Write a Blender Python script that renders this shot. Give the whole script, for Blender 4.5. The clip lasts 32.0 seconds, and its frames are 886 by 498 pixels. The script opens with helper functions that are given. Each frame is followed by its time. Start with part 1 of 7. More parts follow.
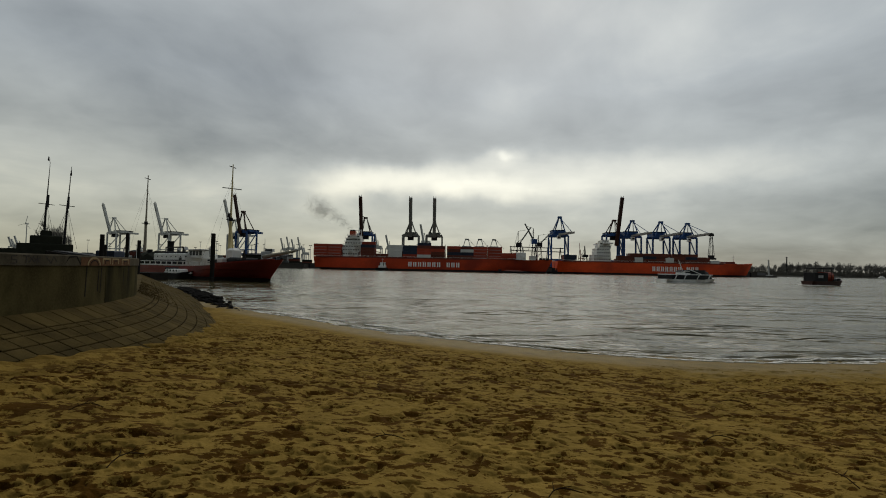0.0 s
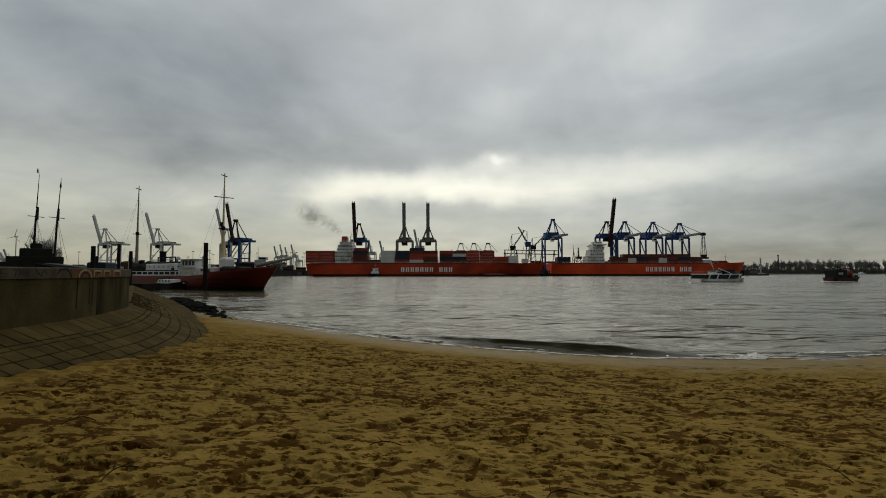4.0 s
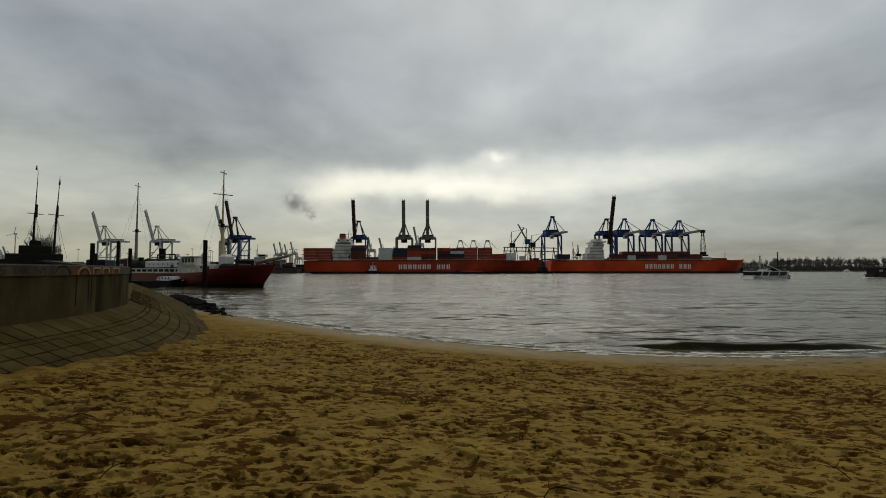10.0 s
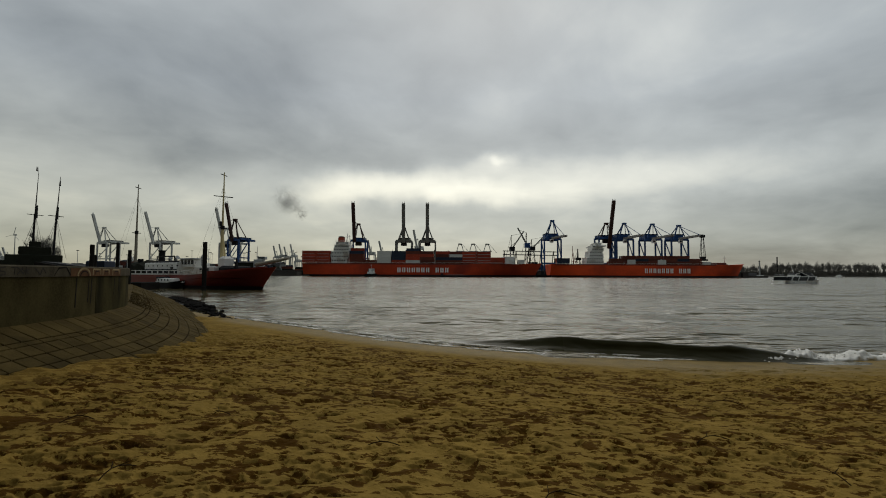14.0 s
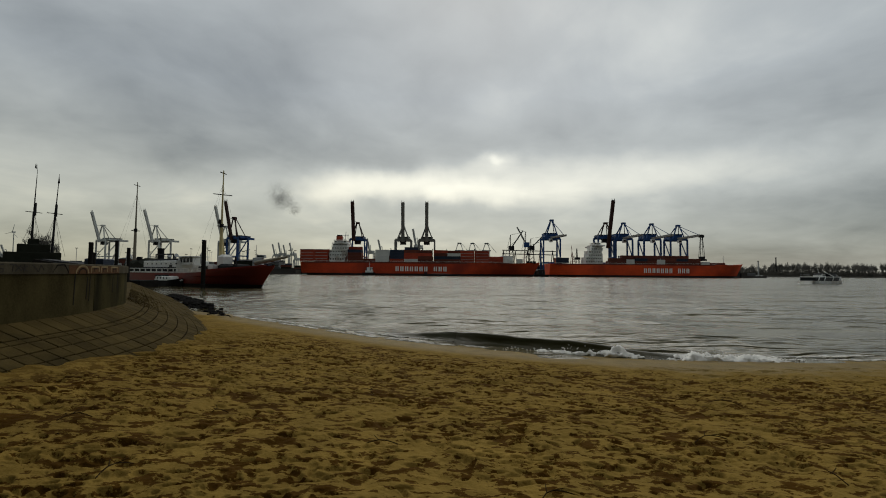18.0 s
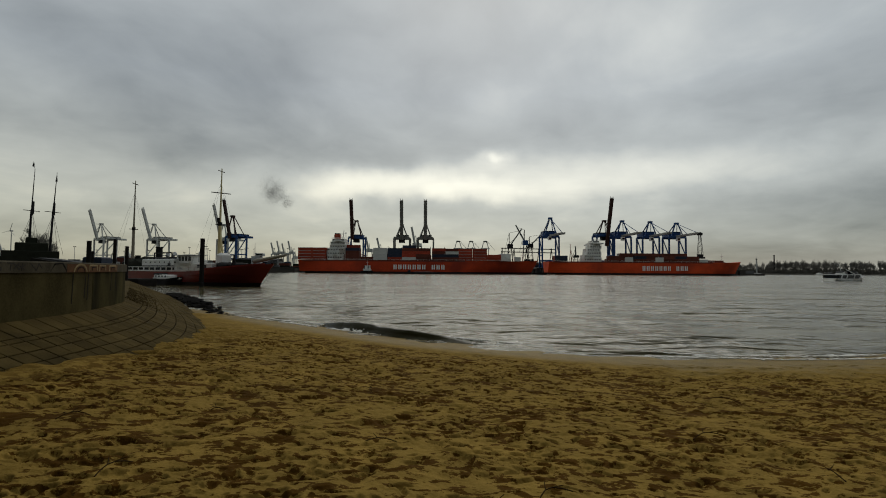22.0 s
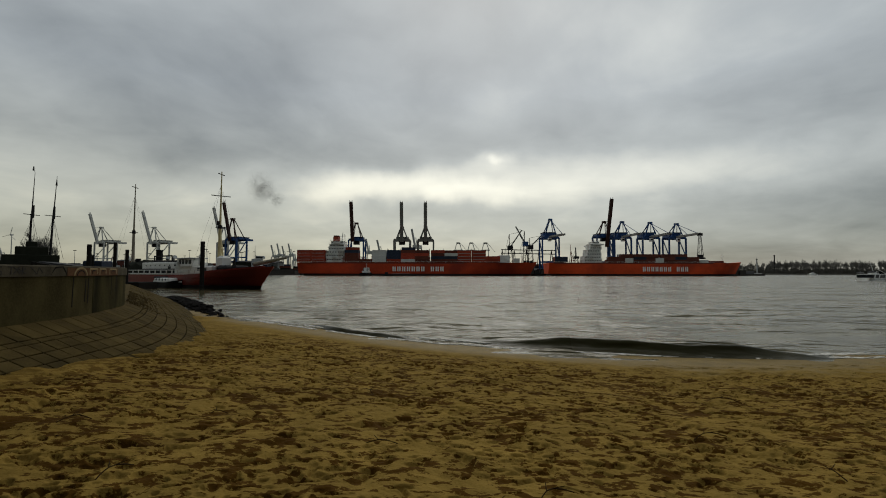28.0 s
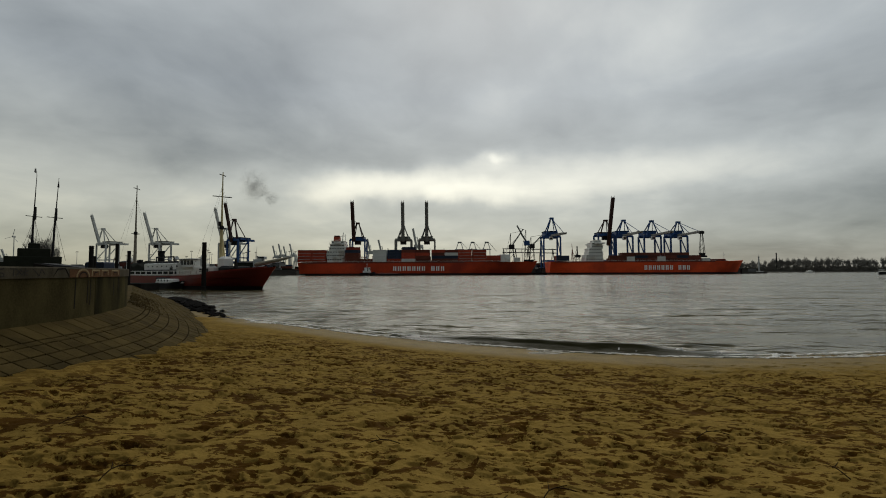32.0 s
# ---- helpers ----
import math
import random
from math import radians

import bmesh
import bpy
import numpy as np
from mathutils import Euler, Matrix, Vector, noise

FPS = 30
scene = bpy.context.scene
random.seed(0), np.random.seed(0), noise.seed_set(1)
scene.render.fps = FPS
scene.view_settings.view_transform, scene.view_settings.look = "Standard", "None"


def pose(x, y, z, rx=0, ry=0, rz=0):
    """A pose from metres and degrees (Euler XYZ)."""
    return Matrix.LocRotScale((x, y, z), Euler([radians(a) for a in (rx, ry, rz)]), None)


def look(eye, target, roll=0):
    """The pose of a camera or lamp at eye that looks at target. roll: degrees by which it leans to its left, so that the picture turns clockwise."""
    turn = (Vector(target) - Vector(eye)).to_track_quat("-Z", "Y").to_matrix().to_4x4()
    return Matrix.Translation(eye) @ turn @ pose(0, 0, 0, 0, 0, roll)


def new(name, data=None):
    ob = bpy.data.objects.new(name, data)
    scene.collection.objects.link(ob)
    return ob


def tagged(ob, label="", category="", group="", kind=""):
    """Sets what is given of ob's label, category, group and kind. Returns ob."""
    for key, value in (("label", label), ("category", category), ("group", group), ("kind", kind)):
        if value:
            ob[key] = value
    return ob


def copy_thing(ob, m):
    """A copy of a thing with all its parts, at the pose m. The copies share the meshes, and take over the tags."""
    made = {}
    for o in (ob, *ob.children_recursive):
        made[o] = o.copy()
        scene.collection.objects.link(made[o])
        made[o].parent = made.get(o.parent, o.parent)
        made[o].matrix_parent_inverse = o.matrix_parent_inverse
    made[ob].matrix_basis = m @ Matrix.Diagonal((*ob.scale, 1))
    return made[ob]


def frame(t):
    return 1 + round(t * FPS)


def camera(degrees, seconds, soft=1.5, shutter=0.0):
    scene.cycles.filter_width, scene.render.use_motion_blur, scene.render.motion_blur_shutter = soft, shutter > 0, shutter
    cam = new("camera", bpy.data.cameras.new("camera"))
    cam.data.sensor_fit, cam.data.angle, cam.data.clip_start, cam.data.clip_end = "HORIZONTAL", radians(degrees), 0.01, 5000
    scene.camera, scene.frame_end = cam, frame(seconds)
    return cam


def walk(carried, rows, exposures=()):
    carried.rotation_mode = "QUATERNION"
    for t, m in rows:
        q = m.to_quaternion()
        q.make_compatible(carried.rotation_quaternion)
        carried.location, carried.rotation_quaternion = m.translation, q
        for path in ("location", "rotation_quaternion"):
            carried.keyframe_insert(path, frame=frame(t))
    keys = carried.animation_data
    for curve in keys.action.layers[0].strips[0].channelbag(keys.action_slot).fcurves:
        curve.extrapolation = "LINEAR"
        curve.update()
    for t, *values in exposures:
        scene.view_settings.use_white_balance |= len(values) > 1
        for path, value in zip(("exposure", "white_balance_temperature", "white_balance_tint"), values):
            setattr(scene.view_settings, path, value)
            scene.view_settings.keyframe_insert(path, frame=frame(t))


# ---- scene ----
# ---- the camera, held in the hand on the beach ----
cam = camera(85, 32.0, soft=1.0)
# seconds, x, y, z, degrees up, degrees to the left, degrees of lean
PATH = [
    (0, -0.018, 0.015, 2.803, 2.302, 0.864, 1.145),
    (0.5, -0.011, 0.003, 2.808, 2.409, 0.736, 0.966),
    (1, -0.005, 0.006, 2.809, 2.359, 0.610, 0.768),
    (1.5, -0.005, 0.003, 2.808, 2.486, 0.468, 0.621),
    (2, -0.002, 0.004, 2.806, 2.504, 0.427, 0.473),
    (2.5, -0.004, 0.004, 2.809, 2.714, 0.454, 0.524),
    (3, -0.002, 0.002, 2.807, 2.897, 0.189, 0.038),
    (3.5, -0.004, -0.003, 2.806, 2.891, 0.148, -0.085),
    (5.5, 0.001, 0.003, 2.808, 2.714, 0.284, 0.167),
    (6, -0.003, 0.003, 2.806, 2.698, 0.203, 0.083),
    (6.5, -0.000, 0.006, 2.803, 2.658, 0.148, 0.096),
    (7, 0.002, 0.008, 2.805, 2.467, 0.266, 0.047),
    (7.5, -0.004, 0.006, 2.802, 2.537, 0.209, 0.105),
    (8, -0.001, 0.007, 2.805, 2.455, 0.184, 0.028),
    (8.5, -0.003, 0.008, 2.808, 2.517, 0.116, 0.032),
    (9, -0.000, 0.006, 2.804, 2.561, 0.199, -0.032),
    (9.5, 0.004, 0.001, 2.805, 2.497, 0.199, 0.015),
    (10, 0.003, 0.005, 2.804, 2.538, 0.120, -0.043),
    (10.5, 0.002, 0.007, 2.803, 2.526, 0.169, 0.113),
    (11, 0.001, 0.007, 2.804, 2.514, 0.238, 0.191),
    (11.5, -0.003, 0.001, 2.804, 2.602, 0.114, 0.063),
    (12, 0.004, 0.005, 2.804, 2.718, 0.008, -0.009),
    (12.5, -0.002, 0.003, 2.805, 2.697, 0.024, 0.089),
    (13, -0.001, 0.004, 2.803, 2.801, 0.008, 0.084),
    (13.5, -0.004, 0.001, 2.796, 2.887, -0.053, 0.106),
    (14, -0.005, -0.004, 2.805, 2.926, 0.087, 0.270),
    (14.5, 0.000, -0.004, 2.806, 2.857, 0.124, 0.244),
    (16.5, -0.004, -0.003, 2.806, 2.794, 0.092, 0.485),
    (17, -0.002, 0.000, 2.800, 2.867, 0.054, 0.644),
    (17.5, -0.000, 0.007, 2.801, 2.762, 0.081, 0.503),
    (18, -0.001, 0.004, 2.800, 2.811, -0.003, 0.490),
    (18.5, -0.001, -0.000, 2.801, 2.748, -0.002, 0.374),
    (19, -0.000, -0.000, 2.800, 2.744, -0.000, 0.350),
    (19.5, -0.001, 0.004, 2.796, 2.649, -0.014, 0.326),
    (20, 0.001, 0.001, 2.802, 2.736, 0.130, 0.732),
    (20.5, -0.000, 0.004, 2.801, 2.774, 0.074, 0.509),
    (21, -0.003, -0.002, 2.799, 2.876, 0.005, 0.647),
    (21.5, -0.002, 0.001, 2.799, 2.772, -0.079, 0.493),
    (22, -0.000, 0.006, 2.798, 2.586, -0.150, 0.401),
    (22.5, 0.004, 0.001, 2.798, 2.636, -0.158, 0.237),
    (23, -0.000, 0.002, 2.801, 2.570, -0.223, 0.196),
    (23.5, 0.004, -0.003, 2.802, 2.701, -0.075, 0.458),
    (24, 0.006, 0.004, 2.798, 2.708, -0.074, 0.284),
    (24.5, 0.001, 0.009, 2.799, 2.653, -0.210, 0.197),
    (25, -0.001, 0.003, 2.800, 2.589, -0.162, 0.452),
    (25.5, 0.001, 0.004, 2.801, 2.560, -0.196, 0.372),
    (27.5, 0.002, -0.001, 2.796, 2.821, -0.149, 0.179),
    (28, 0.003, -0.000, 2.795, 2.796, -0.134, 0.105),
    (28.5, 0.001, -0.002, 2.798, 2.778, -0.112, -0.042),
    (29, 0.001, -0.004, 2.797, 2.888, -0.057, -0.063),
    (29.5, 0.004, -0.005, 2.800, 2.892, -0.033, -0.129),
    (30, 0.004, -0.006, 2.798, 2.877, -0.039, -0.136),
    (30.5, -0.000, -0.001, 2.796, 2.885, -0.036, -0.066),
    (31, 0.004, -0.005, 2.795, 2.789, 0.002, -0.155),
    (31.5, 0.002, 0.003, 2.797, 2.786, -0.022, -0.190),
    (32, 0.005, 0.001, 2.798, 2.734, 0.027, -0.201),
]


def view(x, y, z, up, left, lean):
    return pose(x, y, z, 0, 0, left) @ pose(0, 0, 0, 90 + up, 0, 0) @ pose(0, 0, 0, 0, 0, lean)


walk(cam, [(t, view(*rest)) for t, *rest in PATH])

# ---- overcast winter sky ----
world = bpy.data.worlds.new("overcast_sky")
scene.world = world
world.use_nodes = True
WN, WL = world.node_tree.nodes, world.node_tree.links
WN.clear()


def wnode(kind, **sets):
    n = WN.new(kind)
    for k, v in sets.items():
        n.inputs[k].default_value = v
    return n


def wmath(op, a, b=None, clamp=False):
    n = WN.new("ShaderNodeMath")
    n.operation, n.use_clamp = op, clamp
    for i, v in enumerate((a, b)):
        if v is None:
            continue
        if isinstance(v, (int, float)):
            n.inputs[i].default_value = v
        else:
            WL.new(v, n.inputs[i])
    return n.outputs[0]


def wvec(op, a, b):
    n = WN.new("ShaderNodeVectorMath")
    n.operation = op
    for i, v in enumerate((a, b)):
        if isinstance(v, tuple):
            n.inputs[i].default_value = v
        elif v is not None:
            WL.new(v, n.inputs[i])
    return n


coord = WN.new("ShaderNodeTexCoord").outputs["Generated"]
warp = WN.new("ShaderNodeTexNoise")
warp.inputs["Scale"].default_value, warp.inputs["Detail"].default_value = 7.0, 5.0
WL.new(coord, warp.inputs["Vector"])
shift = wvec("MULTIPLY", wvec("SUBTRACT", warp.outputs["Color"], (0.5, 0.5, 0.5)).outputs[0], (0.16, 0.02, 0.07)).outputs[0]
bent = wvec("ADD", coord, shift).outputs[0]
sep = WN.new("ShaderNodeSeparateXYZ")
WL.new(coord, sep.inputs[0])
height = wmath("MAXIMUM", sep.outputs["Z"], 0.0)
flat = wmath("ADD", height, 0.24)
plane = WN.new("ShaderNodeCombineXYZ")
WL.new(wmath("DIVIDE", sep.outputs["X"], flat), plane.inputs[0])
WL.new(wmath("DIVIDE", sep.outputs["Y"], flat), plane.inputs[1])
broad = wnode("ShaderNodeTexNoise", Scale=1.15, Detail=8.0, Roughness=0.56, Distortion=0.7)
WL.new(plane.outputs[0], broad.inputs["Vector"])
fine = wnode("ShaderNodeTexNoise", Scale=3.6, Detail=6.0, Roughness=0.5, Distortion=0.4)
WL.new(plane.outputs[0], fine.inputs["Vector"])
tone = wmath("ADD", wmath("MULTIPLY", wmath("SUBTRACT", broad.outputs["Fac"], 0.5), 0.36),
             wmath("MULTIPLY", wmath("SUBTRACT", fine.outputs["Fac"], 0.5), 0.22))
# a pale gap under the edge of the cloud deck, the deck's grey belly above it
bent_z = WN.new("ShaderNodeSeparateXYZ")
WL.new(bent, bent_z.inputs[0])
layers = WN.new("ShaderNodeValToRGB")
layers.color_ramp.interpolation = "EASE"
stops = ((0.0, 0.35), (0.07, 0.405), (0.165, 0.425), (0.245, 0.285), (0.36, 0.30), (0.50, 0.37), (1.0, 0.36))
while len(layers.color_ramp.elements) < len(stops):
    layers.color_ramp.elements.new(0.5)
for el, (where, v) in zip(layers.color_ramp.elements, stops):
    el.position, el.color = where, (v, v, v, 1)
WL.new(bent_z.outputs["Z"], layers.inputs["Fac"])
tone = wmath("ADD", tone, layers.outputs["Color"])


def cloud(across, up, wide, tall, add):
    """One thick or thin place in the cloud cover, by its direction."""
    global tone
    c = Vector((across, 855, up)).normalized()
    d = wvec("DIVIDE", wvec("SUBTRACT", bent, tuple(c)).outputs[0], (wide / 855, 0.6, tall / 855))
    ramp = WN.new("ShaderNodeMapRange")
    ramp.interpolation_type = "SMOOTHERSTEP"
    ramp.inputs["From Min"].default_value, ramp.inputs["From Max"].default_value = 2.0, 0.0
    ramp.inputs["To Min"].default_value, ramp.inputs["To Max"].default_value = 0.0, add
    WL.new(wvec("LENGTH", d.outputs[0], None).outputs["Value"], ramp.inputs["Value"])
    tone = wmath("ADD", tone, ramp.outputs["Result"])


for spot in ((-560, 66, 240, 46, -0.10), (90, 198, 16, 8, 0.16), (-112, 152, 112, 24, 0.36), (88, 197, 40, 16, 0.22), (45, 138, 80, 16, 0.20), (230, 170, 210, 36, 0.18),
             (-720, 150, 130, 36, 0.03), (480, 450, 260, 60, 0.06), (-100, 350, 95, 80, 0.06), (70, 300, 60, 36, 0.09), (380, 400, 60, 60, 0.06),
             (-30, 240, 260, 36, -0.03), (-480, 330, 170, 80, -0.05), (-380, 205, 150, 22, -0.03), (10, 108, 150, 16, -0.09),
             (740, 330, 90, 60, -0.09), (660, 70, 300, 60, -0.22), (640, 150, 200, 40, -0.11), (-760, 330, 60, 60, 0.07), (-620, 270, 50, 40, 0.05),
             (420, 320, 380, 130, 0.10), (300, 120, 200, 50, 0.07), (-120, 380, 200, 90, -0.06), (-560, 120, 200, 40, -0.04), (-640, 228, 210, 34, -0.08), (-560, 118, 260, 18, 0.06)):
    cloud(*spot)
# unseen sky behind the beach, away from the sun, dimmed to darken the scene
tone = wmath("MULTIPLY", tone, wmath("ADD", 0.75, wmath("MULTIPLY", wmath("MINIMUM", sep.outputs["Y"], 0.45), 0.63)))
grade = WN.new("ShaderNodeValToRGB")
grade.color_ramp.elements[0].position, grade.color_ramp.elements[0].color = 0.08, (0.138, 0.151, 0.154, 1)
grade.color_ramp.elements[1].position, grade.color_ramp.elements[1].color = 1.0, (0.95, 0.95, 0.86, 1)
mid = grade.color_ramp.elements.new(0.42)
mid.color = (0.37, 0.395, 0.395, 1)
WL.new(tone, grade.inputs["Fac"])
# low sky is a little warmer than the zenith
warm = WN.new("ShaderNodeMixRGB")
warm.blend_type = "MULTIPLY"
warm.inputs["Color2"].default_value = (1.12, 1.02, 0.78, 1)
fade = WN.new("ShaderNodeMapRange")
fade.inputs["From Min"].default_value, fade.inputs["From Max"].default_value = 0.02, 0.34
fade.inputs["To Min"].default_value, fade.inputs["To Max"].default_value = 1.0, 0.0
WL.new(height, fade.inputs["Value"])
# more of it towards the city than downstream
lee = WN.new("ShaderNodeMapRange")
lee.inputs["From Min"].default_value, lee.inputs["From Max"].default_value = -0.55, 0.6
lee.inputs["To Min"].default_value, lee.inputs["To Max"].default_value = 1.0, 0.45
WL.new(sep.outputs["X"], lee.inputs["Value"])
WL.new(wmath("MULTIPLY", fade.outputs[0], lee.outputs[0]), warm.inputs["Fac"])
WL.new(grade.outputs["Color"], warm.inputs["Color1"])
blue = WN.new("ShaderNodeTexSky")
blue.sky_type, blue.sun_disc = "NISHITA", False
blue.sun_elevation, blue.sun_rotation = radians(40), radians(5)
thin = WN.new("ShaderNodeMixRGB")
thin.blend_type = "ADD"
thin.inputs["Fac"].default_value = 0.01
WL.new(warm.outputs["Color"], thin.inputs["Color1"])
WL.new(blue.outputs["Color"], thin.inputs["Color2"])
back = WN.new("ShaderNodeBackground")
WL.new(thin.outputs["Color"], back.inputs["Color"])
back.inputs["Strength"].default_value = 1.09
WL.new(back.outputs[0], WN.new("ShaderNodeOutputWorld").inputs["Surface"])

sun = new("sun", bpy.data.lights.new("sun", "SUN"))
sun.data.energy, sun.data.angle, sun.data.color = 0.72, radians(50), (1.0, 0.95, 0.86)
sun.matrix_world = look((0, 0, 60), Vector((0, 0, 60)) - Vector((0.08 * math.cos(radians(40)), math.cos(radians(40)), math.sin(radians(40)))))

# ---- materials ----
def mat(name, color, rough=0.6, metal=0.0, vary=0.25, scale=3.0, fine=40.0, bump=0.15, depth=0.01, spec=0.25, rust=None, random_tone=0.0, streak=0.0):
    """A worn surface: broad stains and fine grain in the colour, relief, and where given a second colour in patches."""
    m = bpy.data.materials.new(name)
    m.use_nodes = True
    N, L = m.node_tree.nodes, m.node_tree.links
    b = N["Principled BSDF"]
    b.inputs["Roughness"].default_value, b.inputs["Metallic"].default_value = rough, metal
    b.inputs["Specular IOR Level"].default_value = spec
    tc = N.new("ShaderNodeTexCoord").outputs["Object"]
    long_tc = tc
    if streak:
        run = N.new("ShaderNodeMapping")
        run.inputs["Scale"].default_value = (1, 1, streak)
        L.new(tc, run.inputs["Vector"])
        long_tc = run.outputs[0]
    broad_n, fine_n = N.new("ShaderNodeTexNoise"), N.new("ShaderNodeTexNoise")
    for n, s, d in ((broad_n, scale, 5.0), (fine_n, fine, 3.0)):
        n.inputs["Scale"].default_value, n.inputs["Detail"].default_value = s, d
        L.new(long_tc if n == broad_n else tc, n.inputs["Vector"])
    mix = N.new("ShaderNodeMath")
    mix.operation = "MULTIPLY_ADD"
    mix.inputs[1].default_value = 0.65
    half = N.new("ShaderNodeMath")
    half.operation = "MULTIPLY"
    half.inputs[1].default_value = 0.35
    L.new(fine_n.outputs["Fac"], half.inputs[0])
    L.new(broad_n.outputs["Fac"], mix.inputs[0])
    L.new(half.outputs[0], mix.inputs[2])
    ramp = N.new("ShaderNodeValToRGB")
    lo, hi = ramp.color_ramp.elements
    lo.position, hi.position = 0.32, 0.68
    lo.color = (*[c * (1 - vary) for c in color], 1)
    hi.color = (*[min(1, c * (1 + vary)) for c in color], 1)
    L.new(mix.outputs[0], ramp.inputs["Fac"])
    out = ramp.outputs["Color"]
    if rust:
        spots = N.new("ShaderNodeTexNoise")
        spots.inputs["Scale"].default_value, spots.inputs["Detail"].default_value = scale * 0.6, 8.0
        L.new(long_tc, spots.inputs["Vector"])
        gate = N.new("ShaderNodeMapRange")
        gate.inputs["From Min"].default_value, gate.inputs["From Max"].default_value = 0.52, 0.68
        L.new(spots.outputs["Fac"], gate.inputs["Value"])
        mx = N.new("ShaderNodeMixRGB")
        mx.inputs["Color2"].default_value = (*rust, 1)
        L.new(gate.outputs[0], mx.inputs["Fac"])
        L.new(out, mx.inputs["Color1"])
        out = mx.outputs["Color"]
    if random_tone:
        info = N.new("ShaderNodeObjectInfo")
        span = N.new("ShaderNodeMapRange")
        span.inputs["To Min"].default_value, span.inputs["To Max"].default_value = 1 - random_tone, 1 + random_tone
        L.new(info.outputs["Random"], span.inputs["Value"])
        hsv = N.new("ShaderNodeHueSaturation")
        L.new(span.outputs[0], hsv.inputs["Value"])
        L.new(out, hsv.inputs["Color"])
        out = hsv.outputs["Color"]
    L.new(out, b.inputs["Base Color"])
    if bump:
        bp = N.new("ShaderNodeBump")
        bp.inputs["Strength"].default_value, bp.inputs["Distance"].default_value = bump, depth
        L.new(mix.outputs[0], bp.inputs["Height"])
        L.new(bp.outputs[0], b.inputs["Normal"])
    return m


HULL_RED = mat("red_hull_paint", (0.70, 0.075, 0.013), 0.65, vary=0.22, scale=0.07, fine=0.9, depth=0.02, rust=(0.44, 0.050, 0.014))
DULL_RED = mat("darker_red_hull_paint", (0.52, 0.054, 0.012), 0.65, vary=0.28, scale=0.07, fine=0.9, depth=0.02, rust=(0.30, 0.034, 0.012))
BOOT = mat("dark_boot_top", (0.030, 0.014, 0.012), 0.6, scale=0.1, fine=2.0)
SHIP_WHITE = mat("ship_white_paint", (0.80, 0.80, 0.76), 0.5, vary=0.10, scale=0.3, fine=4.0, rust=(0.55, 0.50, 0.43))
NAME_WHITE = mat("white_letter_paint", (0.92, 0.90, 0.84), 0.6, vary=0.06, scale=0.5, fine=4.0)
BOX_RED = mat("red_container_paint", (0.36, 0.052, 0.024), 0.6, scale=0.4, fine=5.0, random_tone=0.25)
BOX_BROWN = mat("brown_container_paint", (0.135, 0.036, 0.021), 0.6, scale=0.4, fine=5.0, random_tone=0.25)
BOX_BLUE = mat("dark_blue_container_paint", (0.025, 0.036, 0.062), 0.6, scale=0.4, fine=5.0, random_tone=0.25)
BOX_WHITE = mat("white_container_paint", (0.66, 0.66, 0.62), 0.6, vary=0.1, scale=0.4, fine=5.0, random_tone=0.08)
STEEL_DARK = mat("dark_steel", (0.026, 0.026, 0.027), 0.65, scale=0.5, fine=6.0, spec=0.08)
DRIFT = mat("wet_brown_driftwood", (0.045, 0.030, 0.015), 0.9, scale=2.0, fine=30.0, spec=0.02)
DECK_BROWN = mat("red_brown_deck_paint", (0.17, 0.045, 0.03), 0.7, scale=0.3, fine=3.0)
CRANE_BLUE = mat("blue_crane_paint", (0.019, 0.068, 0.20), 0.55, scale=0.2, fine=3.0)
CRANE_GREY = mat("grey_green_crane_paint", (0.17, 0.18, 0.16), 0.6, scale=0.2, fine=3.0)
CRANE_PALE = mat("pale_grey_crane_paint", (0.52, 0.53, 0.49), 0.6, scale=0.2, fine=3.0)
CRANE_BROWN = mat("dark_red_boom_paint", (0.042, 0.017, 0.012), 0.6, scale=0.2, fine=3.0)
GLASS_DARK = mat("dark_window_glass", (0.010, 0.012, 0.014), 0.35, vary=0.1, scale=0.5, bump=0, spec=0.12)
BLACK = mat("black_paint", (0.013, 0.013, 0.013), 0.6, spec=0.1, scale=1.0, fine=10.0)
OLD_RED = mat("old_red_ship_paint", (0.21, 0.026, 0.013), 0.5, vary=0.2, scale=0.3, fine=5.0, rust=(0.15, 0.02, 0.014))
OLD_BLACK = mat("black_ship_bottom", (0.014, 0.010, 0.009), 0.7, spec=0.08, scale=0.4, fine=5.0)
CREAM = mat("cream_mast_paint", (0.62, 0.53, 0.27), 0.5, vary=0.12, scale=1.0, fine=8.0)
WEATHERED = mat("weathered_mast_wood", (0.27, 0.245, 0.185), 0.7, scale=1.0, fine=12.0)
TIMBER = mat("tarred_timber", (0.022, 0.020, 0.018), 0.8, scale=1.2, fine=14.0, depth=0.03, spec=0.02)
GREEN_HUT = mat("dark_olive_paint", (0.024, 0.026, 0.019), 0.8, spec=0.04, scale=0.6, fine=8.0)
GREY_PAINT = mat("light_grey_paint", (0.42, 0.43, 0.42), 0.55, vary=0.12, scale=0.6, fine=8.0)
ORANGE = mat("orange_red_paint", (0.29, 0.048, 0.020), 0.5, scale=0.8, fine=8.0)
SHED = mat("grey_metal_sheds", (0.13, 0.135, 0.13), 0.6, scale=0.1, fine=2.0)
QUAY = mat("dark_quay_concrete", (0.075, 0.07, 0.062), 0.85, scale=0.08, fine=1.5, spec=0.02)
LAND = mat("yard_asphalt", (0.045, 0.042, 0.036), 1.0, scale=0.05, fine=1.0, spec=0.0)
